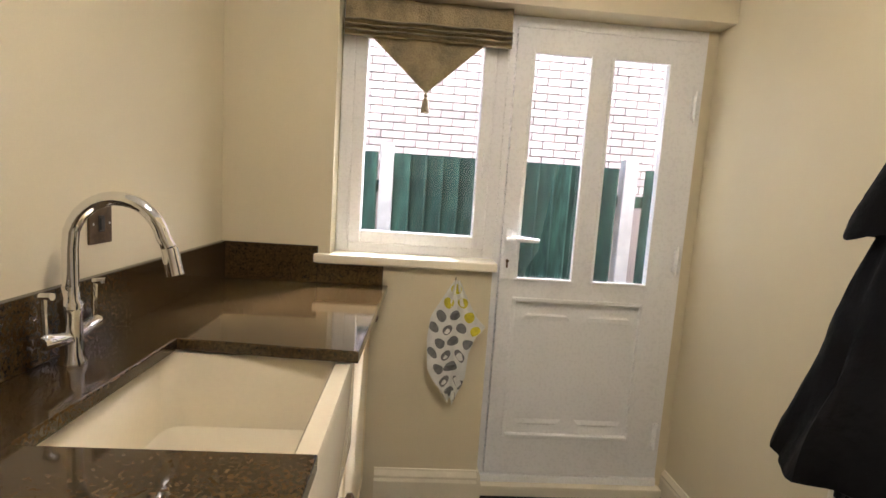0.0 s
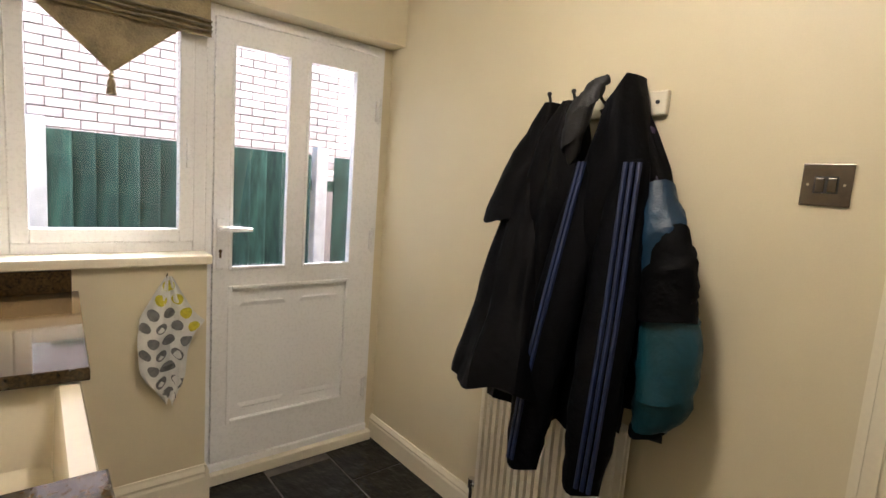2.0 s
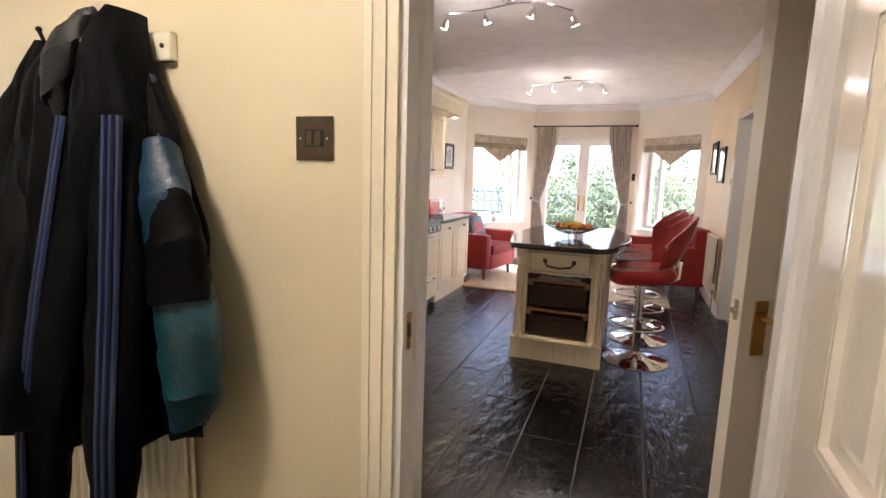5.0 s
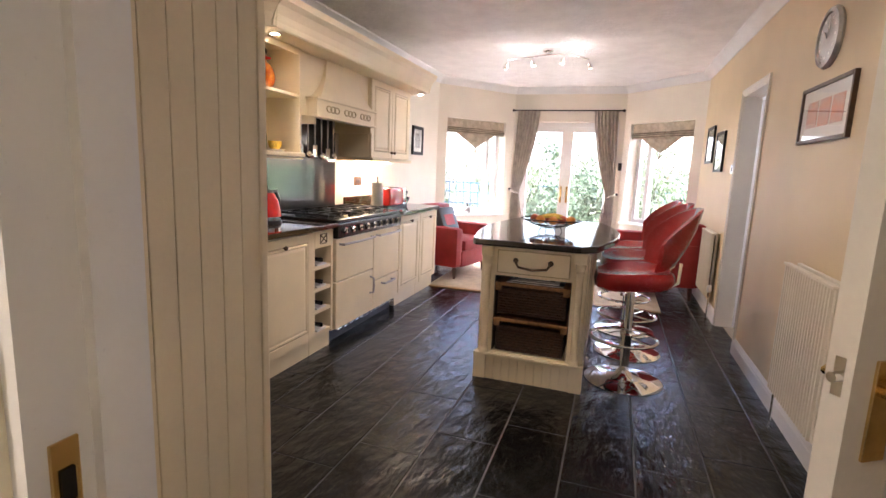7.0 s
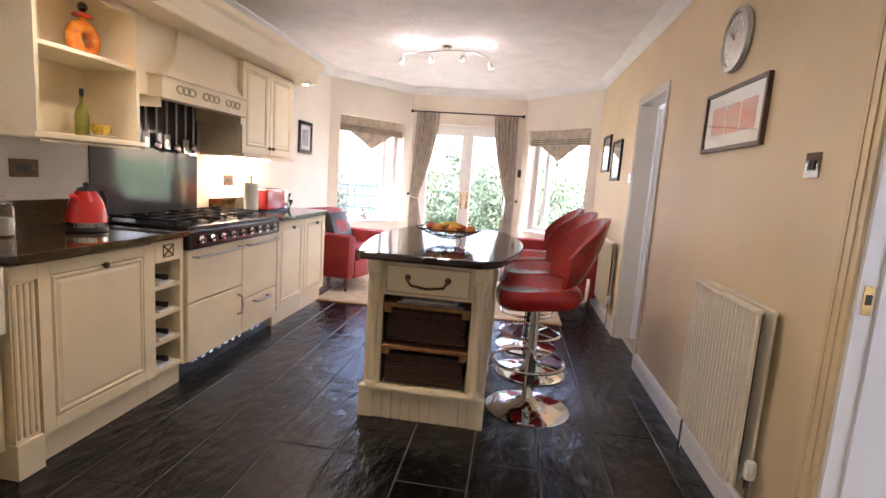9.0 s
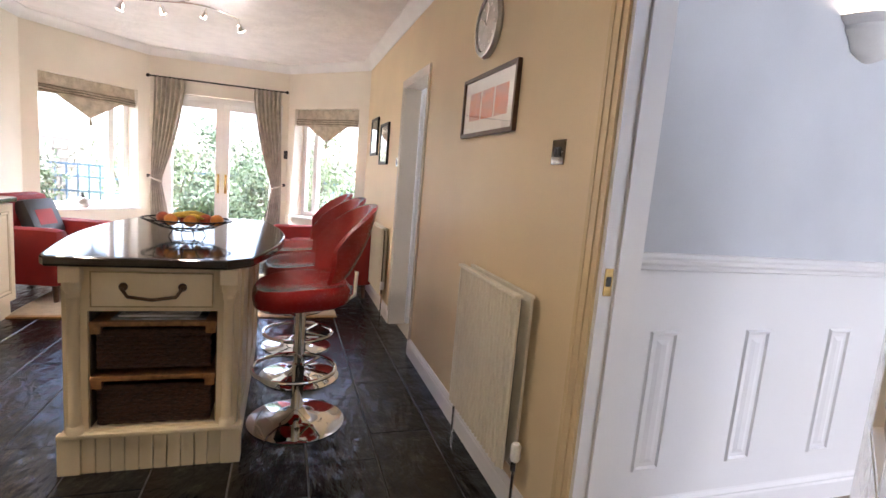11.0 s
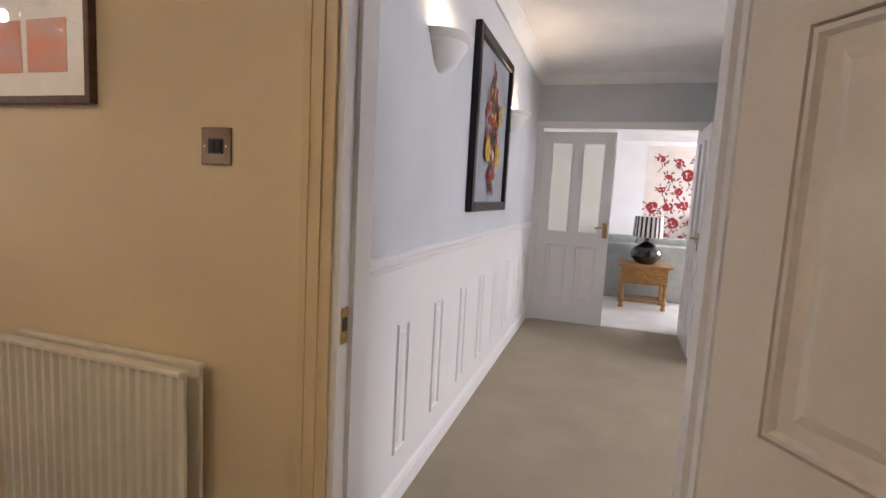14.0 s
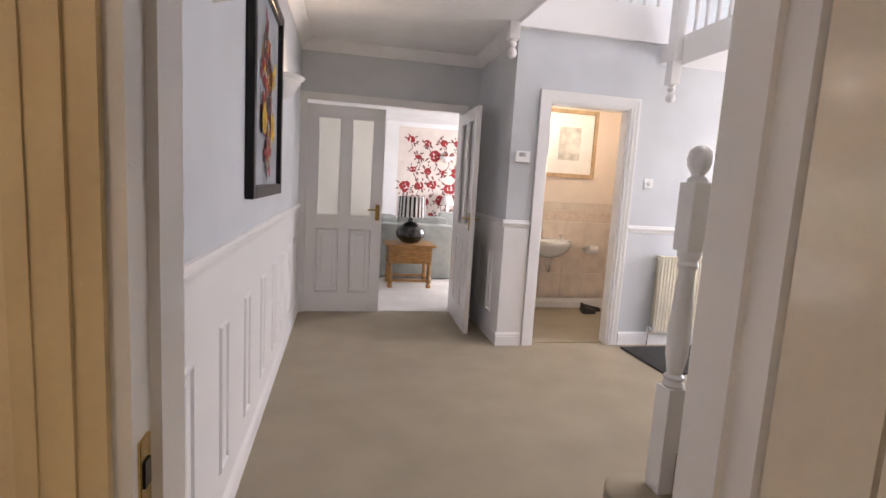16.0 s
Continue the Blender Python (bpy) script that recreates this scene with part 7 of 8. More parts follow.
# armchair, sofa, rug
def armchair(name, m, w, d, label, cat, cushions=1):
    t = thing(name, m @ Vector((0, 0, 0)), label, cat)
    part("seat_base", box(B(), -w / 2 + 0.12, -d / 2, 0.14, w / 2 - 0.12, d / 2 - 0.12, 0.34, 0.03), M_REDFAB, t, m=m, smooth=True)
    cw = (w - 0.30) / cushions
    for k in range(cushions):
        u = -w / 2 + 0.15 + cw * k
        part("seat_cushion", box(B(), u + 0.005, -d / 2 - 0.02, 0.33, u + cw - 0.005, d / 2 - 0.18, 0.47, 0.05), M_REDFAB, t, m=m, smooth=True)
        part("back_cushion", box(B(), u + 0.005, d / 2 - 0.30, 0.45, u + cw - 0.005, d / 2 - 0.14, 0.86, 0.06), M_REDFAB, t, m=m, smooth=True)
    part("backrest", box(B(), -w / 2 + 0.02, d / 2 - 0.18, 0.14, w / 2 - 0.02, d / 2, 0.84, 0.05), M_REDFAB, t, m=m, smooth=True)
    for s in (-1, 1):
        b = B()
        x0, x1 = (-w / 2, -w / 2 + 0.16) if s < 0 else (w / 2 - 0.16, w / 2)
        box(b, x0, -d / 2 + 0.01, 0.14, x1, d / 2 - 0.02, 0.62, 0.06)
        part("arm", b, M_REDFAB, t, m=m, smooth=True)
    for u in (-w / 2 + 0.08, w / 2 - 0.08):
        for v in (-d / 2 + 0.08, d / 2 - 0.08):
            part("foot", cyl(B(), m @ Vector((u, v, 0)), m @ Vector((u * 0.98, v * 0.98, 0.15)), 0.018, 0.028, 12), M_WALNUT, t)
    return t


armchair("armchair", pose(7.08, 1.56, 0.012, 0, 0, -12), 0.92, 0.86, "red upholstered armchair beside the bay", "armchair")
armchair("sofa", pose(7.35, -0.87, 0.012, 0, 0, 190), 1.25, 0.86, "red upholstered sofa beside the bay window", "sofa", 2)
cu = thing("cushion", (7.0, 1.5, 0.5), "black cushion with red pattern on the armchair", "cushion")
cmx = pose(7.16, 1.60, 0.66, 68, 0, -12)
part("pillow", box(B(), -0.2, -0.17, -0.06, 0.2, 0.17, 0.06, 0.05), M_BLACKPL, cu, m=cmx, smooth=True)
part("pattern", box(B(), -0.12, -0.08, 0.058, 0.10, 0.06, 0.0615), M_REDFAB, cu, m=cmx)
rg = thing("rug", (7.2, 0.3, 0), "cream wool rug with tan border under the seating", "rug")
part("wool_field", box(B(), 6.25, -0.98, 0.0, 8.0, 1.48, 0.012, 0.004), M_RUG, rg)
part("border", box(B(), 6.20, -0.98, 0.0, 6.25, 1.48, 0.010), M_PINE, rg)
pot = thing("ornament_jar", (8.75, 1.45, BWZ0), "grey banded ornamental lidded jar on the window sill", "ornament")
px_, py_ = BL0.x + 0.62 * (BL1 - BL0).normalized().x + 0.05, BL0.y + 0.62 * (BL1 - BL0).normalized().y + 0.05
part("jar", lathe(B(), [(0.05, BWZ0 + 0.004), (0.075, BWZ0 + 0.03), (0.08, BWZ0 + 0.06), (0.06, BWZ0 + 0.10), (0.03, BWZ0 + 0.12), (0.001, BWZ0 + 0.125)], (px_, py_, 0), 22), M_STEEL, pot, smooth=True)
part("lid_knob", lathe(B(), [(0.02, BWZ0 + 0.12), (0.024, BWZ0 + 0.14), (0.012, BWZ0 + 0.155), (0.016, BWZ0 + 0.17), (0.001, BWZ0 + 0.185)], (px_, py_, 0), 14), M_BLACKPL, pot, smooth=True)


# ---- hall, cloakroom and living room things ----
def sconce(y, z):
    t = thing("wall_uplighter", (HX1, y, z), "white plaster half-bowl wall uplighter, lit", "wall light", "hall uplighters")
    b = B()
    rows = []
    prof = [(0.0005, z - 0.152), (0.02, z - 0.15), (0.075, z - 0.125), (0.105, z - 0.07), (0.125, z - 0.045), (0.125, z - 0.03), (0.15, z - 0.012), (0.155, z), (0.14, z), (0.10, z - 0.06), (0.02, z - 0.12), (0.0005, z - 0.118)]
    for r, zz in prof:
        r *= 1.12
        rows.append([Vector((HX1 - 0.002 - 0.85 * r * math.sin(math.pi * k / 20), y + r * math.cos(math.pi * k / 20), zz)) for k in range(21)])
    rings(b, rows, closed=False, caps=False)
    part("bowl", b, M_PLASTER, t, smooth=True)
    part("bulb", lathe(B(), [(0.012, z - 0.09), (0.02, z - 0.06), (0.018, z - 0.035), (0.001, z - 0.025)], (HX1 - 0.06, y, 0), 12), M_BULB, t, smooth=True)


SCON = ((-2.66, 2.05), (-4.52, 2.03))
for y, z in SCON:
    sconce(y, z)
# large still life with thick black frame
EM = Matrix(((0, -1, 0, HX1), (1, 0, 0, -3.745), (0, 0, 1, 1.79), (0, 0, 0, 1)))
pt = thing("framed_painting", (HX1, -3.745, 1.79), "large black framed still life of red and yellow flowers", "painting")
part("frame", pane_frame(B(), -0.515, -0.535, 0.515, 0.535, 0.062, 0.0, 0.04, 0.008), M_BLACKWOOD, pt, m=EM)
part("canvas", box(B(), -0.46, 0.004, -0.48, 0.46, 0.012, 0.48), M_CANVAS, pt, m=EM)
random.seed(7)
blobs = {0: B(), 1: B(), 2: B(), 3: B()}
def dab(kind, u, v, s, k):
    bm = blobs[kind]
    d = 0.0125 + 0.00008 * k
    bm.faces.new([bm.verts.new((u + s * (0.75 + 0.25 * math.sin(3 * t + k)) * math.cos(t), d, v + s * (0.85 + 0.2 * math.cos(2 * t + k)) * math.sin(t))) for t in (2 * math.pi * j / 11 for j in range(11))])


count = 0
for v0, spread, cluster in ((0.33, 0.05, 16), (0.20, 0.13, 34), (0.05, 0.19, 46), (-0.10, 0.17, 40), (-0.24, 0.13, 30), (-0.34, 0.08, 14)):
    for k in range(cluster):
        u, v = 0.01 + random.uniform(-1, 1) * spread, v0 + random.uniform(-0.08, 0.08)
        pick = random.random()
        dab(0 if pick < 0.62 else 2 if pick < 0.84 else 3 if pick < 0.92 else 1, u, v, random.uniform(0.018, 0.045), count)
        count += 1
for u0, v0, r in ((-0.17, 0.10, 0.06), (-0.15, -0.16, 0.085), (0.15, -0.14, 0.08), (-0.19, 0.16, 0.04)):
    for k in range(12):
        a = 2.4 * k
        dab(1, u0 + r * 0.55 * math.cos(a) * (k > 0), v0 + r * 0.55 * math.sin(a) * (k > 0), r * 0.5, count)
        count += 1
for kind, mt in ((0, M_PR), (1, M_PY), (2, M_PK), (3, M_PW)):
    tagged(part("brushwork", blobs[kind], mt, pt, m=EM), kind="stuff")
# thermostat and small switch
th_ = thing("thermostat", (1.385, WCY, 1.65), "white wall thermostat with a small grey display", "thermostat")
part("case", box(B(), 1.325, WCY, 1.60, 1.45, WCY + 0.028, 1.69, 0.006), M_UPVC, th_)
part("display", box(B(), 1.365, WCY + 0.0275, 1.645, 1.42, WCY + 0.0295, 1.678), M_PRINT_B, th_)
plate("light_switch", Matrix(((-1, 0, 0, 0.18), (0, 1, 0, WCY), (0, 0, 1, 1.49), (0, 0, 0, 1))), 0.085, 0.085, M_UPVC, "white plastic light switch outside the cloakroom", "light switch", 1)
radiator(0, 0, face_m(0.02, WCY, 180) @ Matrix.Diagonal((1, -1, 1, 1)), 0.9, 0.72, 0.13, "white panel radiator on the hall wall")
mt_ = thing("door_mat", (-0.2, -4.5, 0), "dark bristle door mat on the carpet", "door mat")
part("bristles", box(B(), -0.9, -4.85, 0.004, 0.35, -4.2, 0.018, 0.004), M_MAT, mt_)

# stairs: rounded bottom step, newel, treads climbing away
sr = thing("staircase", (0.8, -2.4, 0), "carpeted staircase with white strings and a rounded bottom step", "staircase")
SX = 1.53
b = B()
pts = [(SX - 0.05, -1.75), (SX - 0.05, -2.72)]
for k in range(9):
    a = radians(-90 + 180 * k / 8)
    pts.append((SX + 0.10 + 0.14 * math.cos(a), -2.58 + 0.14 * math.sin(a)))
pts += [(SX + 0.24, -2.4), (SX + 0.24, -1.75)]
prism(b, pts, 0.004, 0.18, 0.015)
part("bottom_step", b, M_CARPET, sr, smooth=True)
for k in range(1, 13):
    part("tread", box(B(), SX - 0.05 - 0.23 * k, -2.56, 0.004, SX + 0.21 - 0.23 * k, -1.72, 0.18 * (k + 1), 0.01), M_CARPET, sr)
b = B()
rings(b, [[Vector((SX - 0.02, y, 0.02)), Vector((SX - 0.02, y, 0.42)), Vector((SX - 2.9, y, 2.70)), Vector((SX - 2.9, y, 2.30))] for y in (-2.62, -2.57)])
part("string", b, M_WHITE, sr)


def turned(bm, x, y, z0, z1, s=1.0):
    h = z1 - z0
    prof = [(0.03, 0), (0.036, 0.02), (0.028, 0.05), (0.034, 0.08), (0.024, 0.10), (0.036, 0.25), (0.036, 0.45), (0.024, 0.86), (0.034, 0.90), (0.028, 0.93), (0.036, 0.97), (0.036, 1.0)]
    return lathe(bm, [(r * s, z0 + f * h) for r, f in prof], (x, y, 0), 14)


nw = thing("newel_post", (SX, -2.82, 0), "white turned newel post with a ball finial", "newel post")
NX, NY = 1.529, -2.59
part("lower_block", box(B(), NX - 0.044, NY - 0.044, 0.17, NX + 0.044, NY + 0.044, 0.62, 0.004), M_WHITE, nw)
part("turned_shaft", turned(B(), NX, NY, 0.62, 1.17, 1.2), M_WHITE, nw, smooth=True)
part("upper_block", box(B(), NX - 0.044, NY - 0.044, 1.17, NX + 0.044, NY + 0.044, 1.435, 0.006), M_WHITE, nw)
part("ball_finial", lathe(B(), [(0.035, 1.435), (0.04, 1.443), (0.024, 1.46), (0.026, 1.468), (0.043, 1.497), (0.047, 1.525), (0.04, 1.555), (0.018, 1.573), (0.001, 1.575)], (NX, NY, 0), 20), M_WHITE, nw, smooth=True)
hr = thing("stair_handrail", (0.2, -2.82, 1.5), "white stair handrail with turned balusters", "handrail")
b = B()
rings(b, [[Vector((x, NY - 0.03, z)), Vector((x, NY + 0.03, z)), Vector((x, NY + 0.03, z + 0.05)), Vector((x, NY, z + 0.065)), Vector((x, NY - 0.03, z + 0.05))] for x, z in ((NX - 0.05, 1.30), (NX - 2.9, 3.57))])
part("rail", b, M_WHITE, hr)
for k in range(1, 22):
    x = NX - 0.05 - 0.13 * k
    part("baluster", turned(B(), x, NY, 0.42 + 0.78 * 0.13 * k + 0.02, 1.32 + 0.785 * 0.13 * k, 0.6), M_WHITE, hr, smooth=True)

# landing edge beams, drop finials and balustrade
b = B()
box(b, 0.19, WCY - 0.01, 2.68, 1.55, WCY + 0.03, 2.97)
struct("trim_landing_beam", b, M_WHITE)
b = B()
box(b, 1.52, WCY + 0.03, 2.67, 1.56, KY0 - 0.13, 2.97)
struct("trim_landing_side_beam", b, M_WHITE)
b = B()
box(b, 0.19, -4.59, 2.43, 0.24, -3.2, 2.66)
box(b, -2.6, -4.95, 2.52, 0.19, -3.2, 2.66)
struct("trim_landing_return_beam", b, M_WHITE)
for x, y, z, nm in ((1.575, -4.84, 2.56, "drop"), (0.27, -4.64, 2.30, "drop")):
    dp = thing("drop_finial", (x, y, z - 0.15), "white turned drop finial under the landing newel", "finial", "drop finials")
    part("block", box(B(), x - 0.042, y - 0.042, z - 0.02, x + 0.042, y + 0.042, z + 0.16, 0.004), M_WHITE, dp)
    part("turning", lathe(B(), [(0.001, z - 0.165), (0.03, z - 0.15), (0.038, z - 0.125), (0.03, z - 0.095), (0.016, z - 0.08), (0.03, z - 0.06), (0.03, z - 0.045), (0.022, z - 0.035), (0.034, z - 0.02), (0.001, z - 0.02)], (x, y, 0), 16), M_WHITE, dp, smooth=True)
lb_ = thing("landing_balustrade", (0.15, -4.0, 2.6), "white landing balustrade with turned balusters", "balustrade")
part("rail", box(B(), 0.18, -4.62, 3.50, 0.25, -3.2, 3.56, 0.01), M_WHITE, lb_)
part("newel", box(B(), 0.225, -4.685, 2.46, 0.315, -4.595, 3.62, 0.006), M_WHITE, lb_)
for k in range(11):
    part("baluster", turned(B(), 0.215, -4.50 + 0.12 * k, 2.66, 3.50, 0.6), M_WHITE, lb_, smooth=True)
part("rail", box(B(), 0.19, WCY - 0.02, 3.78, 1.55, WCY + 0.04, 3.84, 0.01), M_WHITE, lb_)
for k in range(10):
    part("baluster", turned(B(), 0.27 + 0.13 * k, WCY + 0.01, 2.97, 3.78, 0.6), M_WHITE, lb_, smooth=True)

# cloakroom: half-tiled wall, basin, taps, picture, roll, shoes
CW = -6.3
tl = thing("wall_tiling", (0.4, CW, 0), "beige marble wall tiles with a decorated border", "wall tiles")
part("grout_bed", box(B(), -0.5, CW, 0.0, 1.4, CW + 0.004, 1.26), M_PAPER, tl)
tile = None
for r in range(3):
    for c in range(7):
        o = part("tile", box(B(), -0.5 + 0.27 * c + 0.002, CW + 0.003, 0.13 + 0.30 * r + 0.002, -0.5 + 0.27 * (c + 1) - 0.002, CW + 0.011, 0.13 + 0.30 * (r + 1) - 0.002, 0.0015), M_WCTILE, tl)
for c in range(10):
    part("border_tile", box(B(), -0.5 + 0.19 * c + 0.001, CW + 0.003, 1.035, -0.5 + 0.19 * (c + 1) - 0.001, CW + 0.013, 1.14, 0.002), M_PRINT_TILE, tl)
part("edge_trim", box(B(), -0.5, CW, 1.14, 1.4, CW + 0.018, 1.26, 0.004), M_WCTILE, tl)
bs = thing("wall_basin", (0.52, CW, 0.75), "small white porcelain wall basin with chrome taps", "basin")
b = B()
n = 20
def half(r, z, d):
    return [Vector((0.50 + r * math.cos(math.pi * k / n), CW + 0.012 + d * math.sin(math.pi * k / n), z)) for k in range(n + 1)]
rings(b, [half(0.05, 0.61, 0.07), half(0.13, 0.64, 0.16), half(0.20, 0.69, 0.25), half(0.24, 0.745, 0.295), half(0.255, 0.79, 0.31), half(0.25, 0.815, 0.305), half(0.225, 0.815, 0.28), half(0.18, 0.77, 0.22), half(0.04, 0.73, 0.12)])
box(b, 0.26, CW + 0.012, 0.79, 0.74, CW + 0.085, 0.83, 0.01)
part("bowl", b, M_PORC, bs, smooth=True)
for x in (0.37, 0.63):
    b = B()
    tube(b, [(x, CW + 0.05, 0.79), (x, CW + 0.05, 0.84), (x, CW + 0.10, 0.845), (x, CW + 0.11, 0.83)], 0.010, 8)
    tube(b, [(x - 0.03, CW + 0.05, 0.875), (x + 0.03, CW + 0.05, 0.875)], 0.006, 8)
    tube(b, [(x, CW + 0.05, 0.84), (x, CW + 0.05, 0.875)], 0.006, 8)
    part("tap", b, M_CHROME, bs, smooth=True)
part("trap", tube(B(), [(0.50, CW + 0.10, 0.64), (0.50, CW + 0.10, 0.50), (0.50, CW + 0.08, 0.46), (0.50, CW + 0.04, 0.47), (0.50, CW + 0.012, 0.54)], [0.014, 0.014, 0.018, 0.014, 0.014], 10), M_CHROME, bs, smooth=True)
framed("framed_picture", Matrix(((-1, 0, 0, 0.34), (0, 1, 0, CW), (0, 0, 1, 1.92), (0, 0, 0, 1))), 0.66, 0.76, 0.045, M_LIMED, "limed oak framed sketch in the cloakroom", "picture", mount=0.15, art=M_PRINT_S)
tr = thing("toilet_roll_holder", (0.0, CW, 0.72), "chrome toilet roll holder with a white roll", "toilet roll")
part("arm", tube(B(), [(0.04, CW + 0.01, 0.72), (0.04, CW + 0.06, 0.72), (-0.12, CW + 0.06, 0.72)], 0.008, 8), M_CHROME, tr)
part("mount", cyl(B(), (0.04, CW + 0.01, 0.72), (0.04, CW + 0.025, 0.72), 0.028, n=16), M_CHROME, tr)
part("roll", cyl(B(), (0.02, CW + 0.06, 0.72), (-0.09, CW + 0.06, 0.72), 0.05, n=22), M_PAPER, tr, smooth=True)
for k in range(2):
    shoe = thing("shoe", (0.1 + 0.12 * k, -6.05, 0.012), "black leather shoe on the cloakroom floor", "shoe", "pair of shoes")
    b = B()
    rows = []
    for i in range(9):
        f = i / 8
        w = 0.035 + 0.016 * math.sin(math.pi * f)
        h = 0.10 - 0.06 * f ** 0.7
        x, y = 0.13 - 0.04 * k - 0.26 * f * (0.6 + 0.3 * k), -6.02 - 0.11 * k - 0.02 * f
        rows.append([Vector((x, y - w, 0.013)), Vector((x, y - w, 0.03)), Vector((x, y - w * 0.6, 0.013 + h)), Vector((x, y + w * 0.6, 0.013 + h)), Vector((x, y + w, 0.03)), Vector((x, y + w, 0.013))])
    rings(b, rows)
    part("upper", b, M_BLACKPL, shoe, smooth=True)
    part("sole", box(B(), min(r[0].x for r in rows), -6.07 - 0.11 * k, 0.012, max(r[0].x for r in rows), -5.99 - 0.11 * k, 0.022, 0.003), M_BLACK, shoe)
# fitting assumed out of view, added with its lamp to light the cloakroom
cl2 = thing("ceiling_light", (0.5, -5.6, 2.4), "unseen small round ceiling light assumed in the cloakroom, lit", "ceiling light")
part("diffuser", lathe(B(), [(0.10, 2.4), (0.10, 2.37), (0.06, 2.34), (0.001, 2.335)], (0.5, -5.6, 0), 22), M_BULB, cl2, smooth=True)

# living room: side table with striped lamp, sofa, floral wall, far lamp
tb = thing("side_table", (1.96, -7.4, 0), "antique pine side table with a drawer and turned legs", "side table")
TX0, TX1, TY0, TY1 = 1.66, 2.26, -7.72, -7.24
part("tabletop", box(B(), TX0 - 0.03, TY0 - 0.03, 0.55, TX1 + 0.03, TY1 + 0.03, 0.58, 0.008), M_PINE, tb)
part("apron", box(B(), TX0 + 0.02, TY0 + 0.02, 0.33, TX1 - 0.02, TY1 - 0.02, 0.55, 0.003), M_PINE, tb)
dw = part("drawer", box(B(), TX0 + 0.10, TY1 - 0.02, 0.36, TX1 - 0.10, TY1 - 0.008, 0.53, 0.004), M_PINE, tb)
part("knob", ball(B(), ((TX0 + TX1) / 2, TY1 + 0.006, 0.445), 0.018, n=12), M_BRASS, dw, smooth=True)
for x in (TX0 + 0.045, TX1 - 0.045):
    for y in (TY0 + 0.045, TY1 - 0.045):
        part("leg", lathe(B(), [(0.03, 0.01), (0.035, 0.04), (0.02, 0.06), (0.034, 0.08), (0.034, 0.13), (0.02, 0.15), (0.03, 0.22), (0.02, 0.30), (0.034, 0.32), (0.034, 0.36)], (x, y, 0), 14), M_PINE, tb, smooth=True)
for y in (TY0 + 0.045, TY1 - 0.045):
    part("stretcher", box(B(), TX0 + 0.05, y - 0.015, 0.09, TX1 - 0.05, y + 0.015, 0.12), M_PINE, tb)
lx, ly = 1.95, -7.48
lp = thing("table_lamp", (lx, ly, 0.58), "black glazed table lamp with a striped drum shade", "table lamp")
part("base", lathe(B(), [(0.09, 0.58), (0.12, 0.595), (0.185, 0.66), (0.195, 0.72), (0.17, 0.79), (0.08, 0.85), (0.04, 0.87), (0.04, 0.90), (0.001, 0.90)], (lx, ly, 0), 26), M_LAMPBLK, lp, smooth=True)
part("neck", lathe(B(), [(0.02, 0.90), (0.03, 0.92), (0.015, 0.94), (0.015, 1.0), (0.001, 1.0)], (lx, ly, 0), 14), M_CHROME, lp, smooth=True)
n = 20
shd = part("shade", lathe(B(), [(0.185, 0.93), (0.175, 1.20), (0.172, 1.20), (0.182, 0.93)], (lx, ly, 0), 64), M_PAPER, lp, smooth=True)
for k in range(n):
    a0, a1 = 2 * math.pi * k / n, 2 * math.pi * (k + 0.45) / n
    b = B()
    rings(b, [[Vector((lx + r * math.cos(a), ly + r * math.sin(a), z)) for a, r in ((a0, r_), (a1, r_), (a1, r_ + 0.002), (a0, r_ + 0.002))] for r_, z in ((0.1855, 0.931), (0.1755, 1.199))])
    part("stripe", b, M_LAMPBLK, shd)
sf = thing("sofa", (2.0, -8.5, 0), "grey-green upholstered sofa seen from behind", "sofa")
part("backrest", box(B(), 1.25, -8.15, 0.008, 2.95, -7.90, 0.80, 0.08), M_SOFA, sf, smooth=True)
part("seat", box(B(), 1.25, -8.85, 0.08, 2.95, -8.15, 0.45, 0.06), M_SOFA, sf, smooth=True)
for x0, x1 in ((1.02, 1.26), (2.94, 3.18)):
    part("arm", box(B(), x0, -8.88, 0.08, x1, -7.92, 0.66, 0.09), M_SOFA, sf, smooth=True)
for x in (1.3, 2.05):
    part("cushion", box(B(), x, -8.32, 0.45, x + 0.75, -8.13, 0.90, 0.08), M_SOFA, sf, smooth=True)
sf2 = thing("armchair", (0.7, -9.2, 0), "grey-green upholstered armchair in the living room", "armchair")
part("seat", box(B(), 0.35, -9.6, 0.008, 1.15, -8.9, 0.45, 0.06), M_SOFA, sf2, smooth=True)
part("backrest", box(B(), 0.35, -9.85, 0.08, 1.15, -9.6, 0.90, 0.08), M_SOFA, sf2, smooth=True)
wp = thing("floral_wallpaper", (1.3, LY, 0), "white wallpaper panel with large red roses", "wallpaper")
part("sheet", box(B(), 0.15, LY, 0.1, 1.85, LY + 0.004, 2.42), M_WALLPAPER, wp)
random.seed(11)
ro, stm = B(), B()
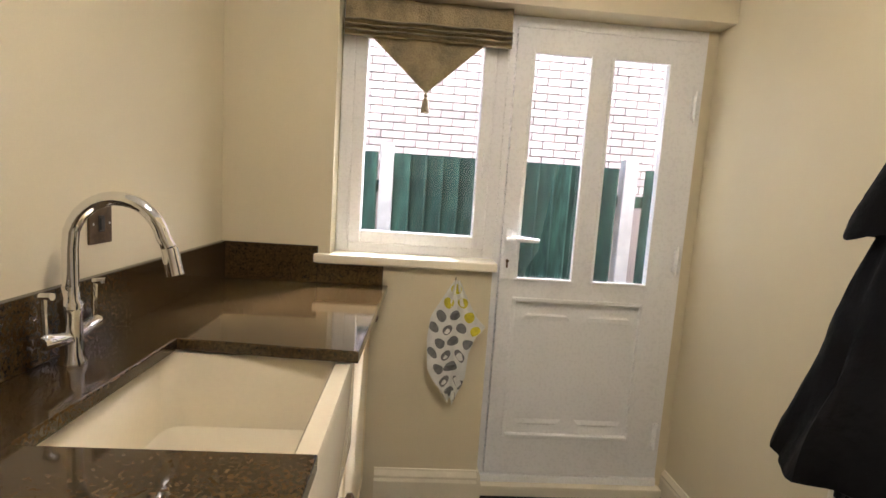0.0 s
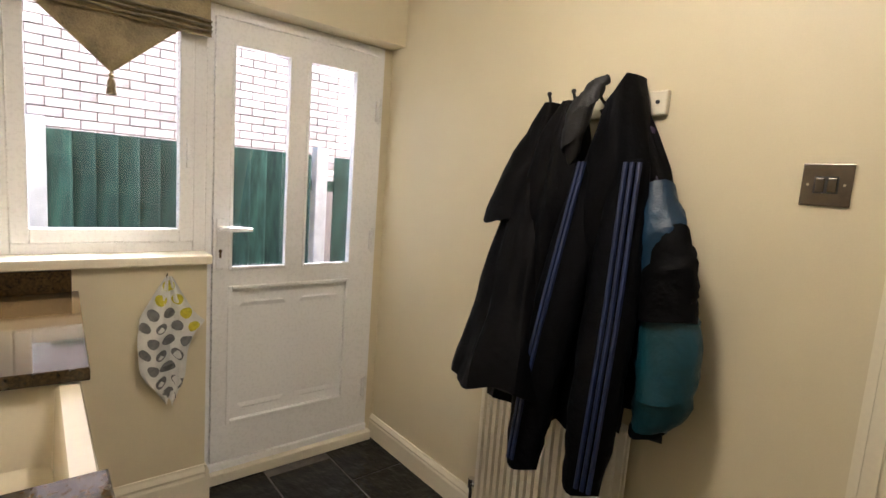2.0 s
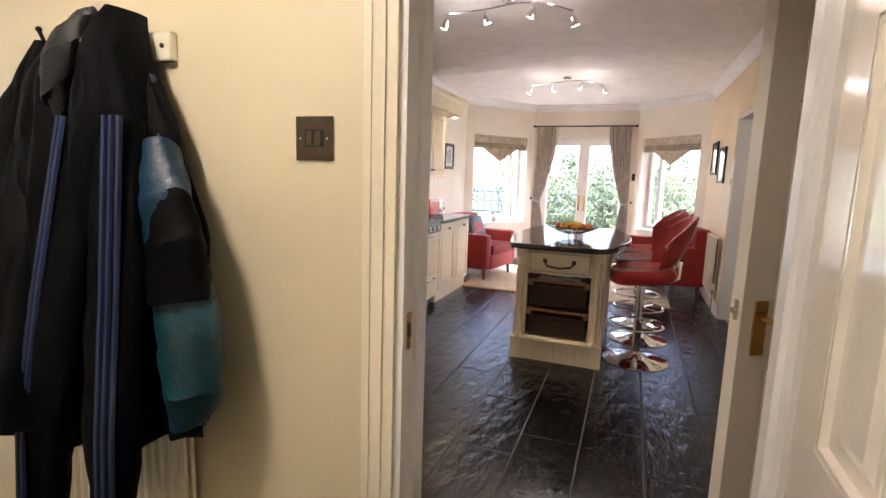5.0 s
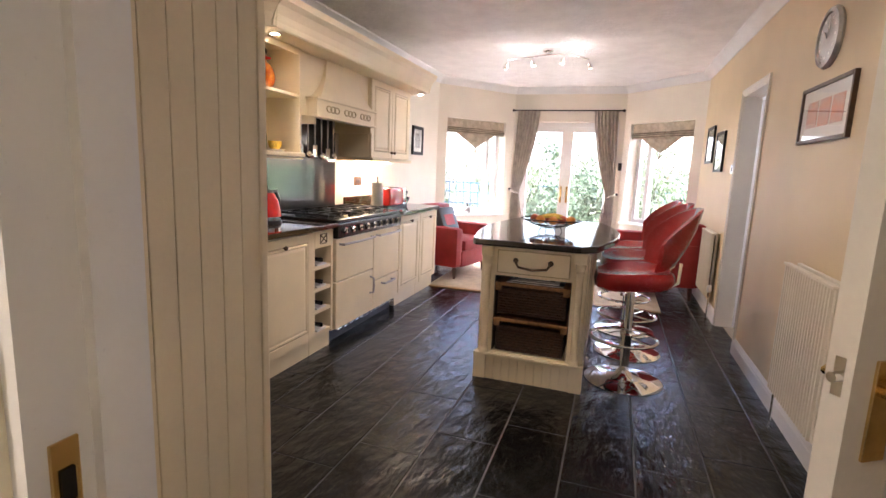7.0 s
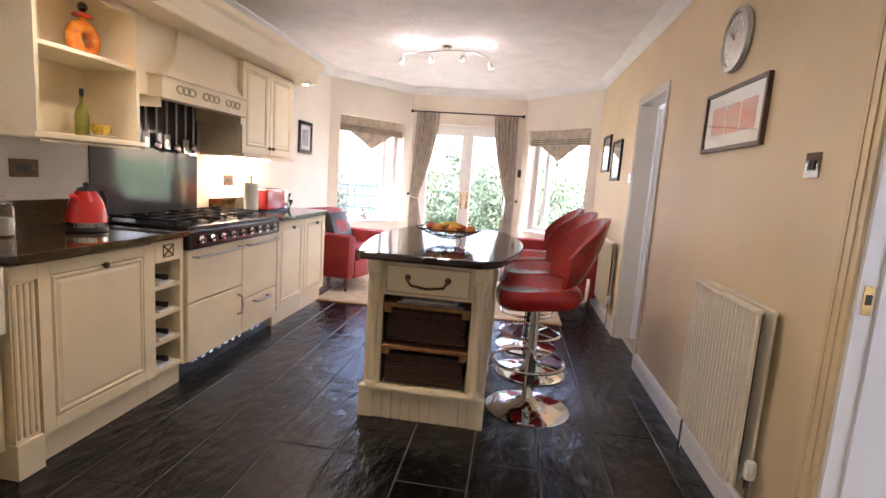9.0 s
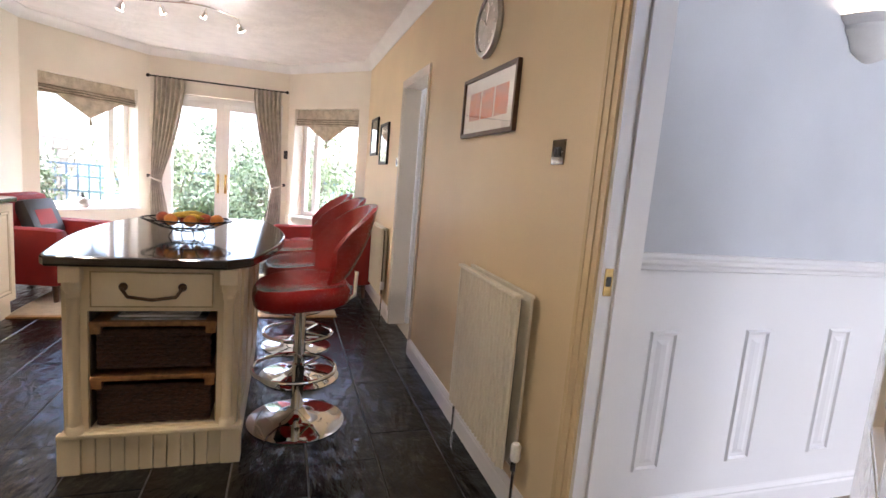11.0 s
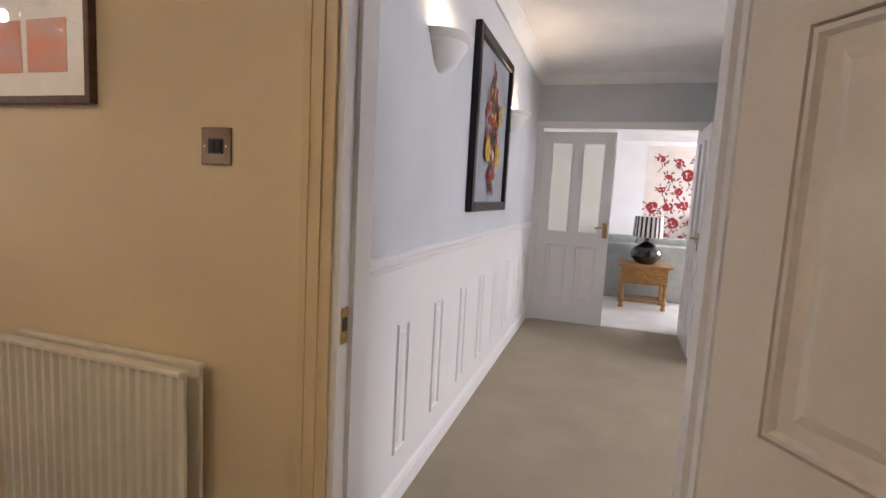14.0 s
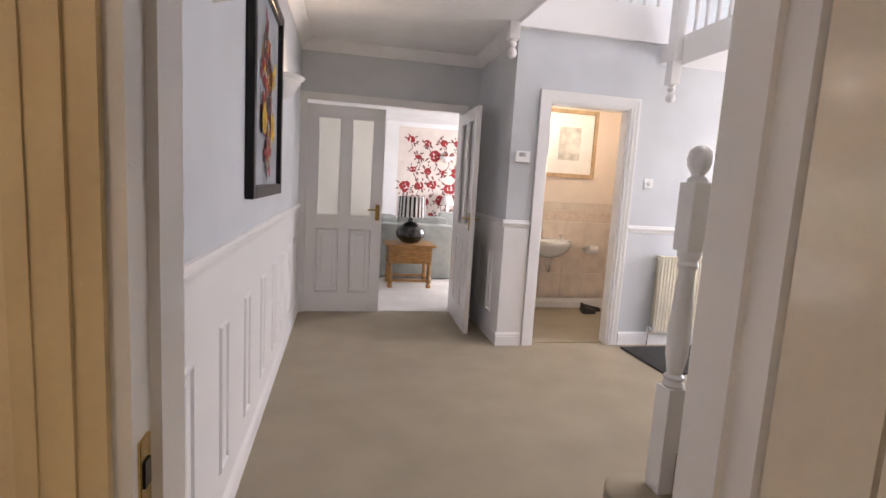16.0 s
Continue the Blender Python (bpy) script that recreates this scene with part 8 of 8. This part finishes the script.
for i in range(6):
    for j in range(8):
        x, z = 0.28 + 0.29 * i + (0.145 if j % 2 else 0) + random.uniform(-0.03, 0.03), 0.26 + 0.27 * j + random.uniform(-0.04, 0.04)
        if x > 1.74:
            continue
        size = random.uniform(0.055, 0.115)
        for q in range(9):
            a, rad = 2.4 * q + random.uniform(-0.5, 0.5), size * (random.uniform(0.5, 0.95) if q else 0)
            w, h = size * random.uniform(0.35, 0.6), size * random.uniform(0.22, 0.4)
            cx, cz, tilt = x + rad * math.cos(a), z + rad * math.sin(a) * 0.85, a + 1.57
            ro.faces.new([ro.verts.new((cx + w * math.cos(t) * math.cos(tilt) - h * math.sin(t) * math.sin(tilt), LY + 0.0045 + 0.0002 * q, cz + w * math.cos(t) * math.sin(tilt) + h * math.sin(t) * math.cos(tilt))) for t in (2 * math.pi * m_ / 10 for m_ in range(10))])
        for q in range(9):
            a, rad, w = random.uniform(0, 6.28), size * random.uniform(1.25, 1.7), random.uniform(0.025, 0.042)
            cx, cz, tilt = x + rad * math.cos(a), z + rad * math.sin(a), a + random.uniform(-0.6, 0.6)
            stm.faces.new([stm.verts.new((cx + w * (math.cos(t) * math.cos(tilt) - 0.4 * math.sin(t) * math.sin(tilt)), LY + 0.0043, cz + w * (math.cos(t) * math.sin(tilt) + 0.4 * math.sin(t) * math.cos(tilt)))) for t in (2 * math.pi * m_ / 8 for m_ in range(8))])
        tube(stm, [(x, LY + 0.005, z - size), (x + random.uniform(-0.06, 0.06), LY + 0.005, z - size - 0.08), (x + random.uniform(-0.1, 0.1), LY + 0.005, z - size - 0.17)], 0.007, 5)
tagged(part("rose_print", ro, M_ROSE, wp), kind="stuff")
tagged(part("leaf_print", stm, M_STEM, wp), kind="stuff")
sc2 = thing("wall_light", (0.95, LY, 1.85), "small white glass wall light on the floral wall", "wall light")
part("shade", lathe(B(), [(0.03, 1.80), (0.12, 1.86), (0.14, 1.90), (0.12, 1.89), (0.02, 1.82)], (0.95, LY + 0.15, 0), 20), M_PLASTER, sc2, smooth=True)
part("arm", tube(B(), [(0.95, LY, 1.80), (0.95, LY + 0.15, 1.81)], 0.01, 8), M_BRASS, sc2)
ft = thing("console_table", (0.95, LY + 0.2, 0), "dark narrow console table against the floral wall", "console table")
part("tabletop", box(B(), 0.45, LY + 0.03, 0.74, 1.5, LY + 0.40, 0.77, 0.006), M_WALNUT, ft)
for x in (0.48, 1.44):
    for y in (LY + 0.05, LY + 0.35):
        part("leg", box(B(), x, y, 0.008, x + 0.04, y + 0.04, 0.74), M_WALNUT, ft)
l2 = thing("table_lamp", (0.9, LY + 0.2, 0.77), "small table lamp with a white shade", "table lamp")
part("base", lathe(B(), [(0.06, 0.77), (0.05, 0.79), (0.02, 0.85), (0.03, 0.95), (0.012, 1.02), (0.001, 1.02)], (0.9, LY + 0.2, 0), 16), M_CHROME, l2, smooth=True)
part("shade", lathe(B(), [(0.14, 1.0), (0.08, 1.18), (0.078, 1.18), (0.138, 1.0)], (0.9, LY + 0.2, 0), 20), M_PAPER, l2, smooth=True)
lw_ = thing("window_5", (-1.25, (LW0 + LW1) / 2, 0.6), "white living room window", "window")
lw_["kind"] = "structure"
part("window_frame", pane_frame(B(), LW0, 0.6, LW1, 2.2, 0.06, 0, 0.06), M_UPVC, lw_, m=Matrix(((0, 1, 0, -1.28), (1, 0, 0, 0), (0, 0, 1, 0), (0, 0, 0, 1))))


# assumed window in the unseen west wall, added to let daylight in
hw_ = thing("window_6", (-2.66, -4.15, 0.65), "assumed white hall window, added out of view to light the hall", "window")
hw_["kind"] = "structure"
hm = Matrix(((0, 1, 0, -2.70), (1, 0, 0, 0), (0, 0, 1, 0), (0, 0, 0, 1)))
part("window_frame", pane_frame(B(), -4.8, 0.65, -3.5, 2.25, 0.06, 0, 0.06), M_UPVC, hw_, m=hm)
glass_pane(-4.74, 0.71, -3.56, 2.19, 0.03, hw_, hm)


# ---- outside: passage with fence and brick wall, garden beyond the bay ----
b = B()
g = [b.verts.new(p) for p in ((-300, -300, -0.16), (300, -300, -0.16), (300, 300, -0.16), (-300, 300, -0.16))]
b.faces.new(g)
struct("ground", b, M_LAWN)
b = B()
box(b, -3.0, 2.28, -0.2, 8.0, 3.45, -0.08)
struct("pavement_passage", b, M_PAVE)
b = B()
prism(b, [(8.6, -2.2), (11.5, -2.2), (11.5, 3.0), (8.2, 3.0), (8.2, 2.4), (9.3, 1.2), (9.3, -0.6), (8.3, -1.75)], -0.155, -0.06)
struct("pavement_patio", b, M_PAVE)
FZ, FYY = 1.56, 3.36
fe = thing("timber_fence", (0.5, FYY, -0.1), "green stained featheredge fence with concrete posts", "fence")
board = None
x = -2.4
k = 0
while x < 3.4:
    near = any(abs(x + 0.05 - p) < 0.085 for p in (-0.17, 1.47, -1.71, 3.11))
    if not near:
        if board is None:
            bb = B()
            rings(bb, [[Vector((0, 0.004, z)), Vector((0.088, -0.034, z)), Vector((0.106, -0.042, z)), Vector((0.116, -0.040, z)), Vector((0.120, -0.028, z)), Vector((0.120, -0.006, z)), Vector((0, 0.02, z))] for z in (-0.1, FZ)])
            board = part("board", bb, M_FENCE, fe)
            board.location = (x, FYY, 0)
        else:
            o = board.copy()
            scene.collection.objects.link(o)
            o.location = (x, FYY + 0.004 * (k % 3), 0)
    x += 0.108
    k += 1
for p in (-0.17, 1.47, -1.71, 3.11):
    part("post", box(B(), p - 0.045, FYY - 0.045, -0.15, p + 0.045, FYY + 0.05, FZ + 0.06, 0.008), M_CONC, fe)
for z in (0.3, 1.3):
    part("rail", box(B(), -2.4, FYY + 0.03, z, 3.5, FYY + 0.07, z + 0.08), M_FENCE, fe)
nh = thing("neighbour_wall", (1.0, 4.9, -0.16), "pale buff brick house wall behind the fence", "house wall")
part("mortar_bed", box(B(), -4.5, 4.92, -0.16, 6.5, 5.15, 5.0), M_MORTAR, nh)
bk = None
count = 0
row = 0
rest = B()
z = 1.35
while z < 4.0:
    x = -1.9 - (0.112 if row % 2 else 0)
    while x < 2.9:
        if count < 290 and z < 3.3 and -1.0 < x < 2.2:
            if bk is None:
                bk = part("brick", box(B(), 0, 4.900, 0, 0.215, 4.93, 0.065, 0.003), M_BRICK, nh)
                bk.location = (x, 0, z)
            else:
                o = bk.copy()
                scene.collection.objects.link(o)
                o.location = (x, 0.003 * ((row * 7 + count) % 3 - 1), z)
            count += 1
        else:
            vs_ = [rest.verts.new((x + a, 4.902 + 0.03 * d, z + c)) for d in (0, 1) for a, c in ((0, 0), (0.215, 0), (0.215, 0.065), (0, 0.065))]
            rest.faces.new(vs_[:4])
            for q in range(4):
                rest.faces.new((vs_[q], vs_[4 + q], vs_[4 + (q + 1) % 4], vs_[(q + 1) % 4]))
        x += 0.225
    z += 0.075
    row += 1
bmesh.ops.recalc_face_normals(rest, faces=rest.faces)
tagged(part("further_bricks", rest, M_BRICK, nh), kind="stuff")

# garden: stone wall, blue-grey trellis fence, shrubs
gw = thing("garden_wall", (13.0, 3.4, -0.16), "low pale stone garden wall", "garden wall")
part("core", box(B(), 11.0, 4.3, -0.16, 16.0, 4.6, 1.5), M_MORTAR, gw)
stn = None
for r in range(8):
    for c in range(13):
        o = part("stone", box(B(), 11.0 + 0.38 * c + (0.19 if r % 2 else 0) + 0.008, 4.27, -0.15 + 0.2 * r + 0.008, 11.0 + 0.38 * (c + 1) + (0.19 if r % 2 else 0) - 0.008, 4.31 , -0.15 + 0.2 * (r + 1) - 0.008), M_STONE, gw) if stn is None else stn.copy()
        if stn is None:
            stn = o
        else:
            scene.collection.objects.link(o)
            o.location = (0.38 * c + (0.19 if r % 2 else 0), random.uniform(-0.02, 0.02), 0.2 * r)
tf = thing("trellis_fence", (15, 0, -0.16), "blue-grey garden trellis fence", "fence")
for k in range(46):
    part("slat", box(B(), 14.0, -5.0 + 0.2 * k, -0.16, 14.02, -4.97 + 0.2 * k, 1.0), M_BLUEFENCE, tf)
for z in (0.1, 0.4, 0.7, 0.95):
    part("rail", box(B(), 14.02, -5.0, z, 14.05, 4.2, z + 0.04), M_BLUEFENCE, tf)


def shrub(x, y, h, r, seed, material, nleaf=2000):
    random.seed(seed)
    t = thing("shrub", (x, y, -0.16), "leafy green garden shrub with an uneven crown", "shrub", "garden shrubs")
    b = B()
    for k in range(7):
        a = random.uniform(0, 6.28)
        e = (x + r * 0.6 * math.cos(a), y + r * 0.6 * math.sin(a), h * random.uniform(0.55, 0.85))
        tube(b, [(x + 0.05 * math.cos(a), y + 0.05 * math.sin(a), -0.17), (x + 0.3 * r * math.cos(a), y + 0.3 * r * math.sin(a), h * 0.35), e], [0.035, 0.022, 0.006], 6)
    part("limbs", b, M_BARK, t)
    verts, faces = [], []
    clumps = [(random.uniform(0, 6.28), random.uniform(0.15, 1.0), random.uniform(0.15, 1.0)) for _ in range(34)]
    for k in range(nleaf):
        a, rr_, hh = clumps[k % len(clumps)]
        c = Vector((x + r * rr_ * math.cos(a) * (1.1 - 0.5 * hh), y + r * rr_ * math.sin(a) * (1.1 - 0.5 * hh), h * hh))
        c += Vector((random.gauss(0, 0.16), random.gauss(0, 0.16), random.gauss(0, 0.14)))
        if c.z < -0.1:
            continue
        s = random.uniform(0.035, 0.075)
        u = Vector((random.gauss(0, 1), random.gauss(0, 1), random.gauss(0, 1))).normalized()
        v = u.orthogonal().normalized()
        i = len(verts)
        verts += [c - u * s, c + v * s * 0.45, c + u * s, c - v * s * 0.45]
        faces.append((i, i + 1, i + 2, i + 3))
    me = bpy.data.meshes.new("foliage")
    me.from_pydata([tuple(p) for p in verts], [], faces)
    me.materials.append(material)
    o = new("foliage", me)
    o.parent = t
    o.matrix_parent_inverse = t.matrix_basis.inverted()
    tagged(o, kind="stuff")


for k, (x, y, h, r) in enumerate(((13.0, 1.6, 2.0, 0.9), (13.3, 0.2, 1.7, 0.8), (12.9, -1.0, 2.1, 0.9), (15.2, 0.9, 2.8, 1.2), (15.5, -1.2, 2.9, 1.2), (13.2, -2.6, 2.3, 1.0), (15.3, 3.0, 2.6, 1.1), (11.6, 3.6, 1.4, 0.5), (15.6, -3.6, 3.0, 1.3), (12.4, 0.9, 1.0, 0.6))):
    shrub(x, y, h * 0.78, r, 20 + k, M_LEAF if k % 2 else M_LEAF2)


# ---- slate floor tiles, laid in staggered rows ----
b = B()
prism(b, [(KX0 - 0.15, KY0 - 0.065), (7.98, KY0), (9.1, -0.5), (9.1, 1.15), (7.9, KY1), (KX0 - 0.15, KY1)], -0.1, -0.003)
box(b, UX0, UY0, -0.1, KX0 - 0.15, 2.2, -0.003)
fl = struct("floor", b, M_GROUT)
TW, TL = 0.315, 0.615
meshes = []
random.seed(3)
for v in range(6):
    bm = B()
    box(bm, 0.0015, 0.003, -0.02, TL - 0.0015, TW - 0.003, 0.0)
    top = [e for e in bm.edges if all(vv.co.z > -0.001 for vv in e.verts)]
    bmesh.ops.bevel(bm, geom=top, offset=0.003, segments=1, affect="EDGES")
    for vv in bm.verts:
        vv.co.z += 0.0012 * math.sin(vv.co.x * 9 + v) if vv.co.z > -0.01 else 0
    me = bpy.data.meshes.new("tile")
    bm.to_mesh(me)
    bm.free()
    me.materials.append(M_SLATE)
    meshes.append(me)


def lay(x0, x1, y0, y1, ox, oy, inside, flip=False):
    r = 0
    y = oy
    while y < y1:
        x = ox - TL * ((r * 0.37) % 1)
        while x < x1:
            cx, cy = (y + TW / 2, x + TL / 2) if flip else (x + TL / 2, y + TW / 2)
            if x + TL > x0 and y + TW > y0 and inside(cx, cy):
                o = new("tile", meshes[random.randrange(6)])
                o.parent = fl
                o.location = (y + TW, x, 0.0003 * random.random()) if flip else (x, y, random.uniform(-0.0006, 0.0006))
                o.rotation_euler = (0, 0, radians(90)) if flip else (0, 0, 0)
            x += TL
        y += TW
        r += 1


lay(KX0 - 0.14, 9.2, KY0, KY1, 1.30, -1.585, lambda x, y: x - 0.3 < 8.9 and not (x < 1.30) and (x < 7.9 or y - 0.2 < 2.0 - 0.8 * (x - 7.9) and y + 0.2 > -1.4 + 0.8 * (x - 7.9)))
lay(UY0, 2.1, UX0, 1.25, -1.78, -0.935, lambda x, y: x < 1.24 and -0.9 < x and y < 2.3, True)
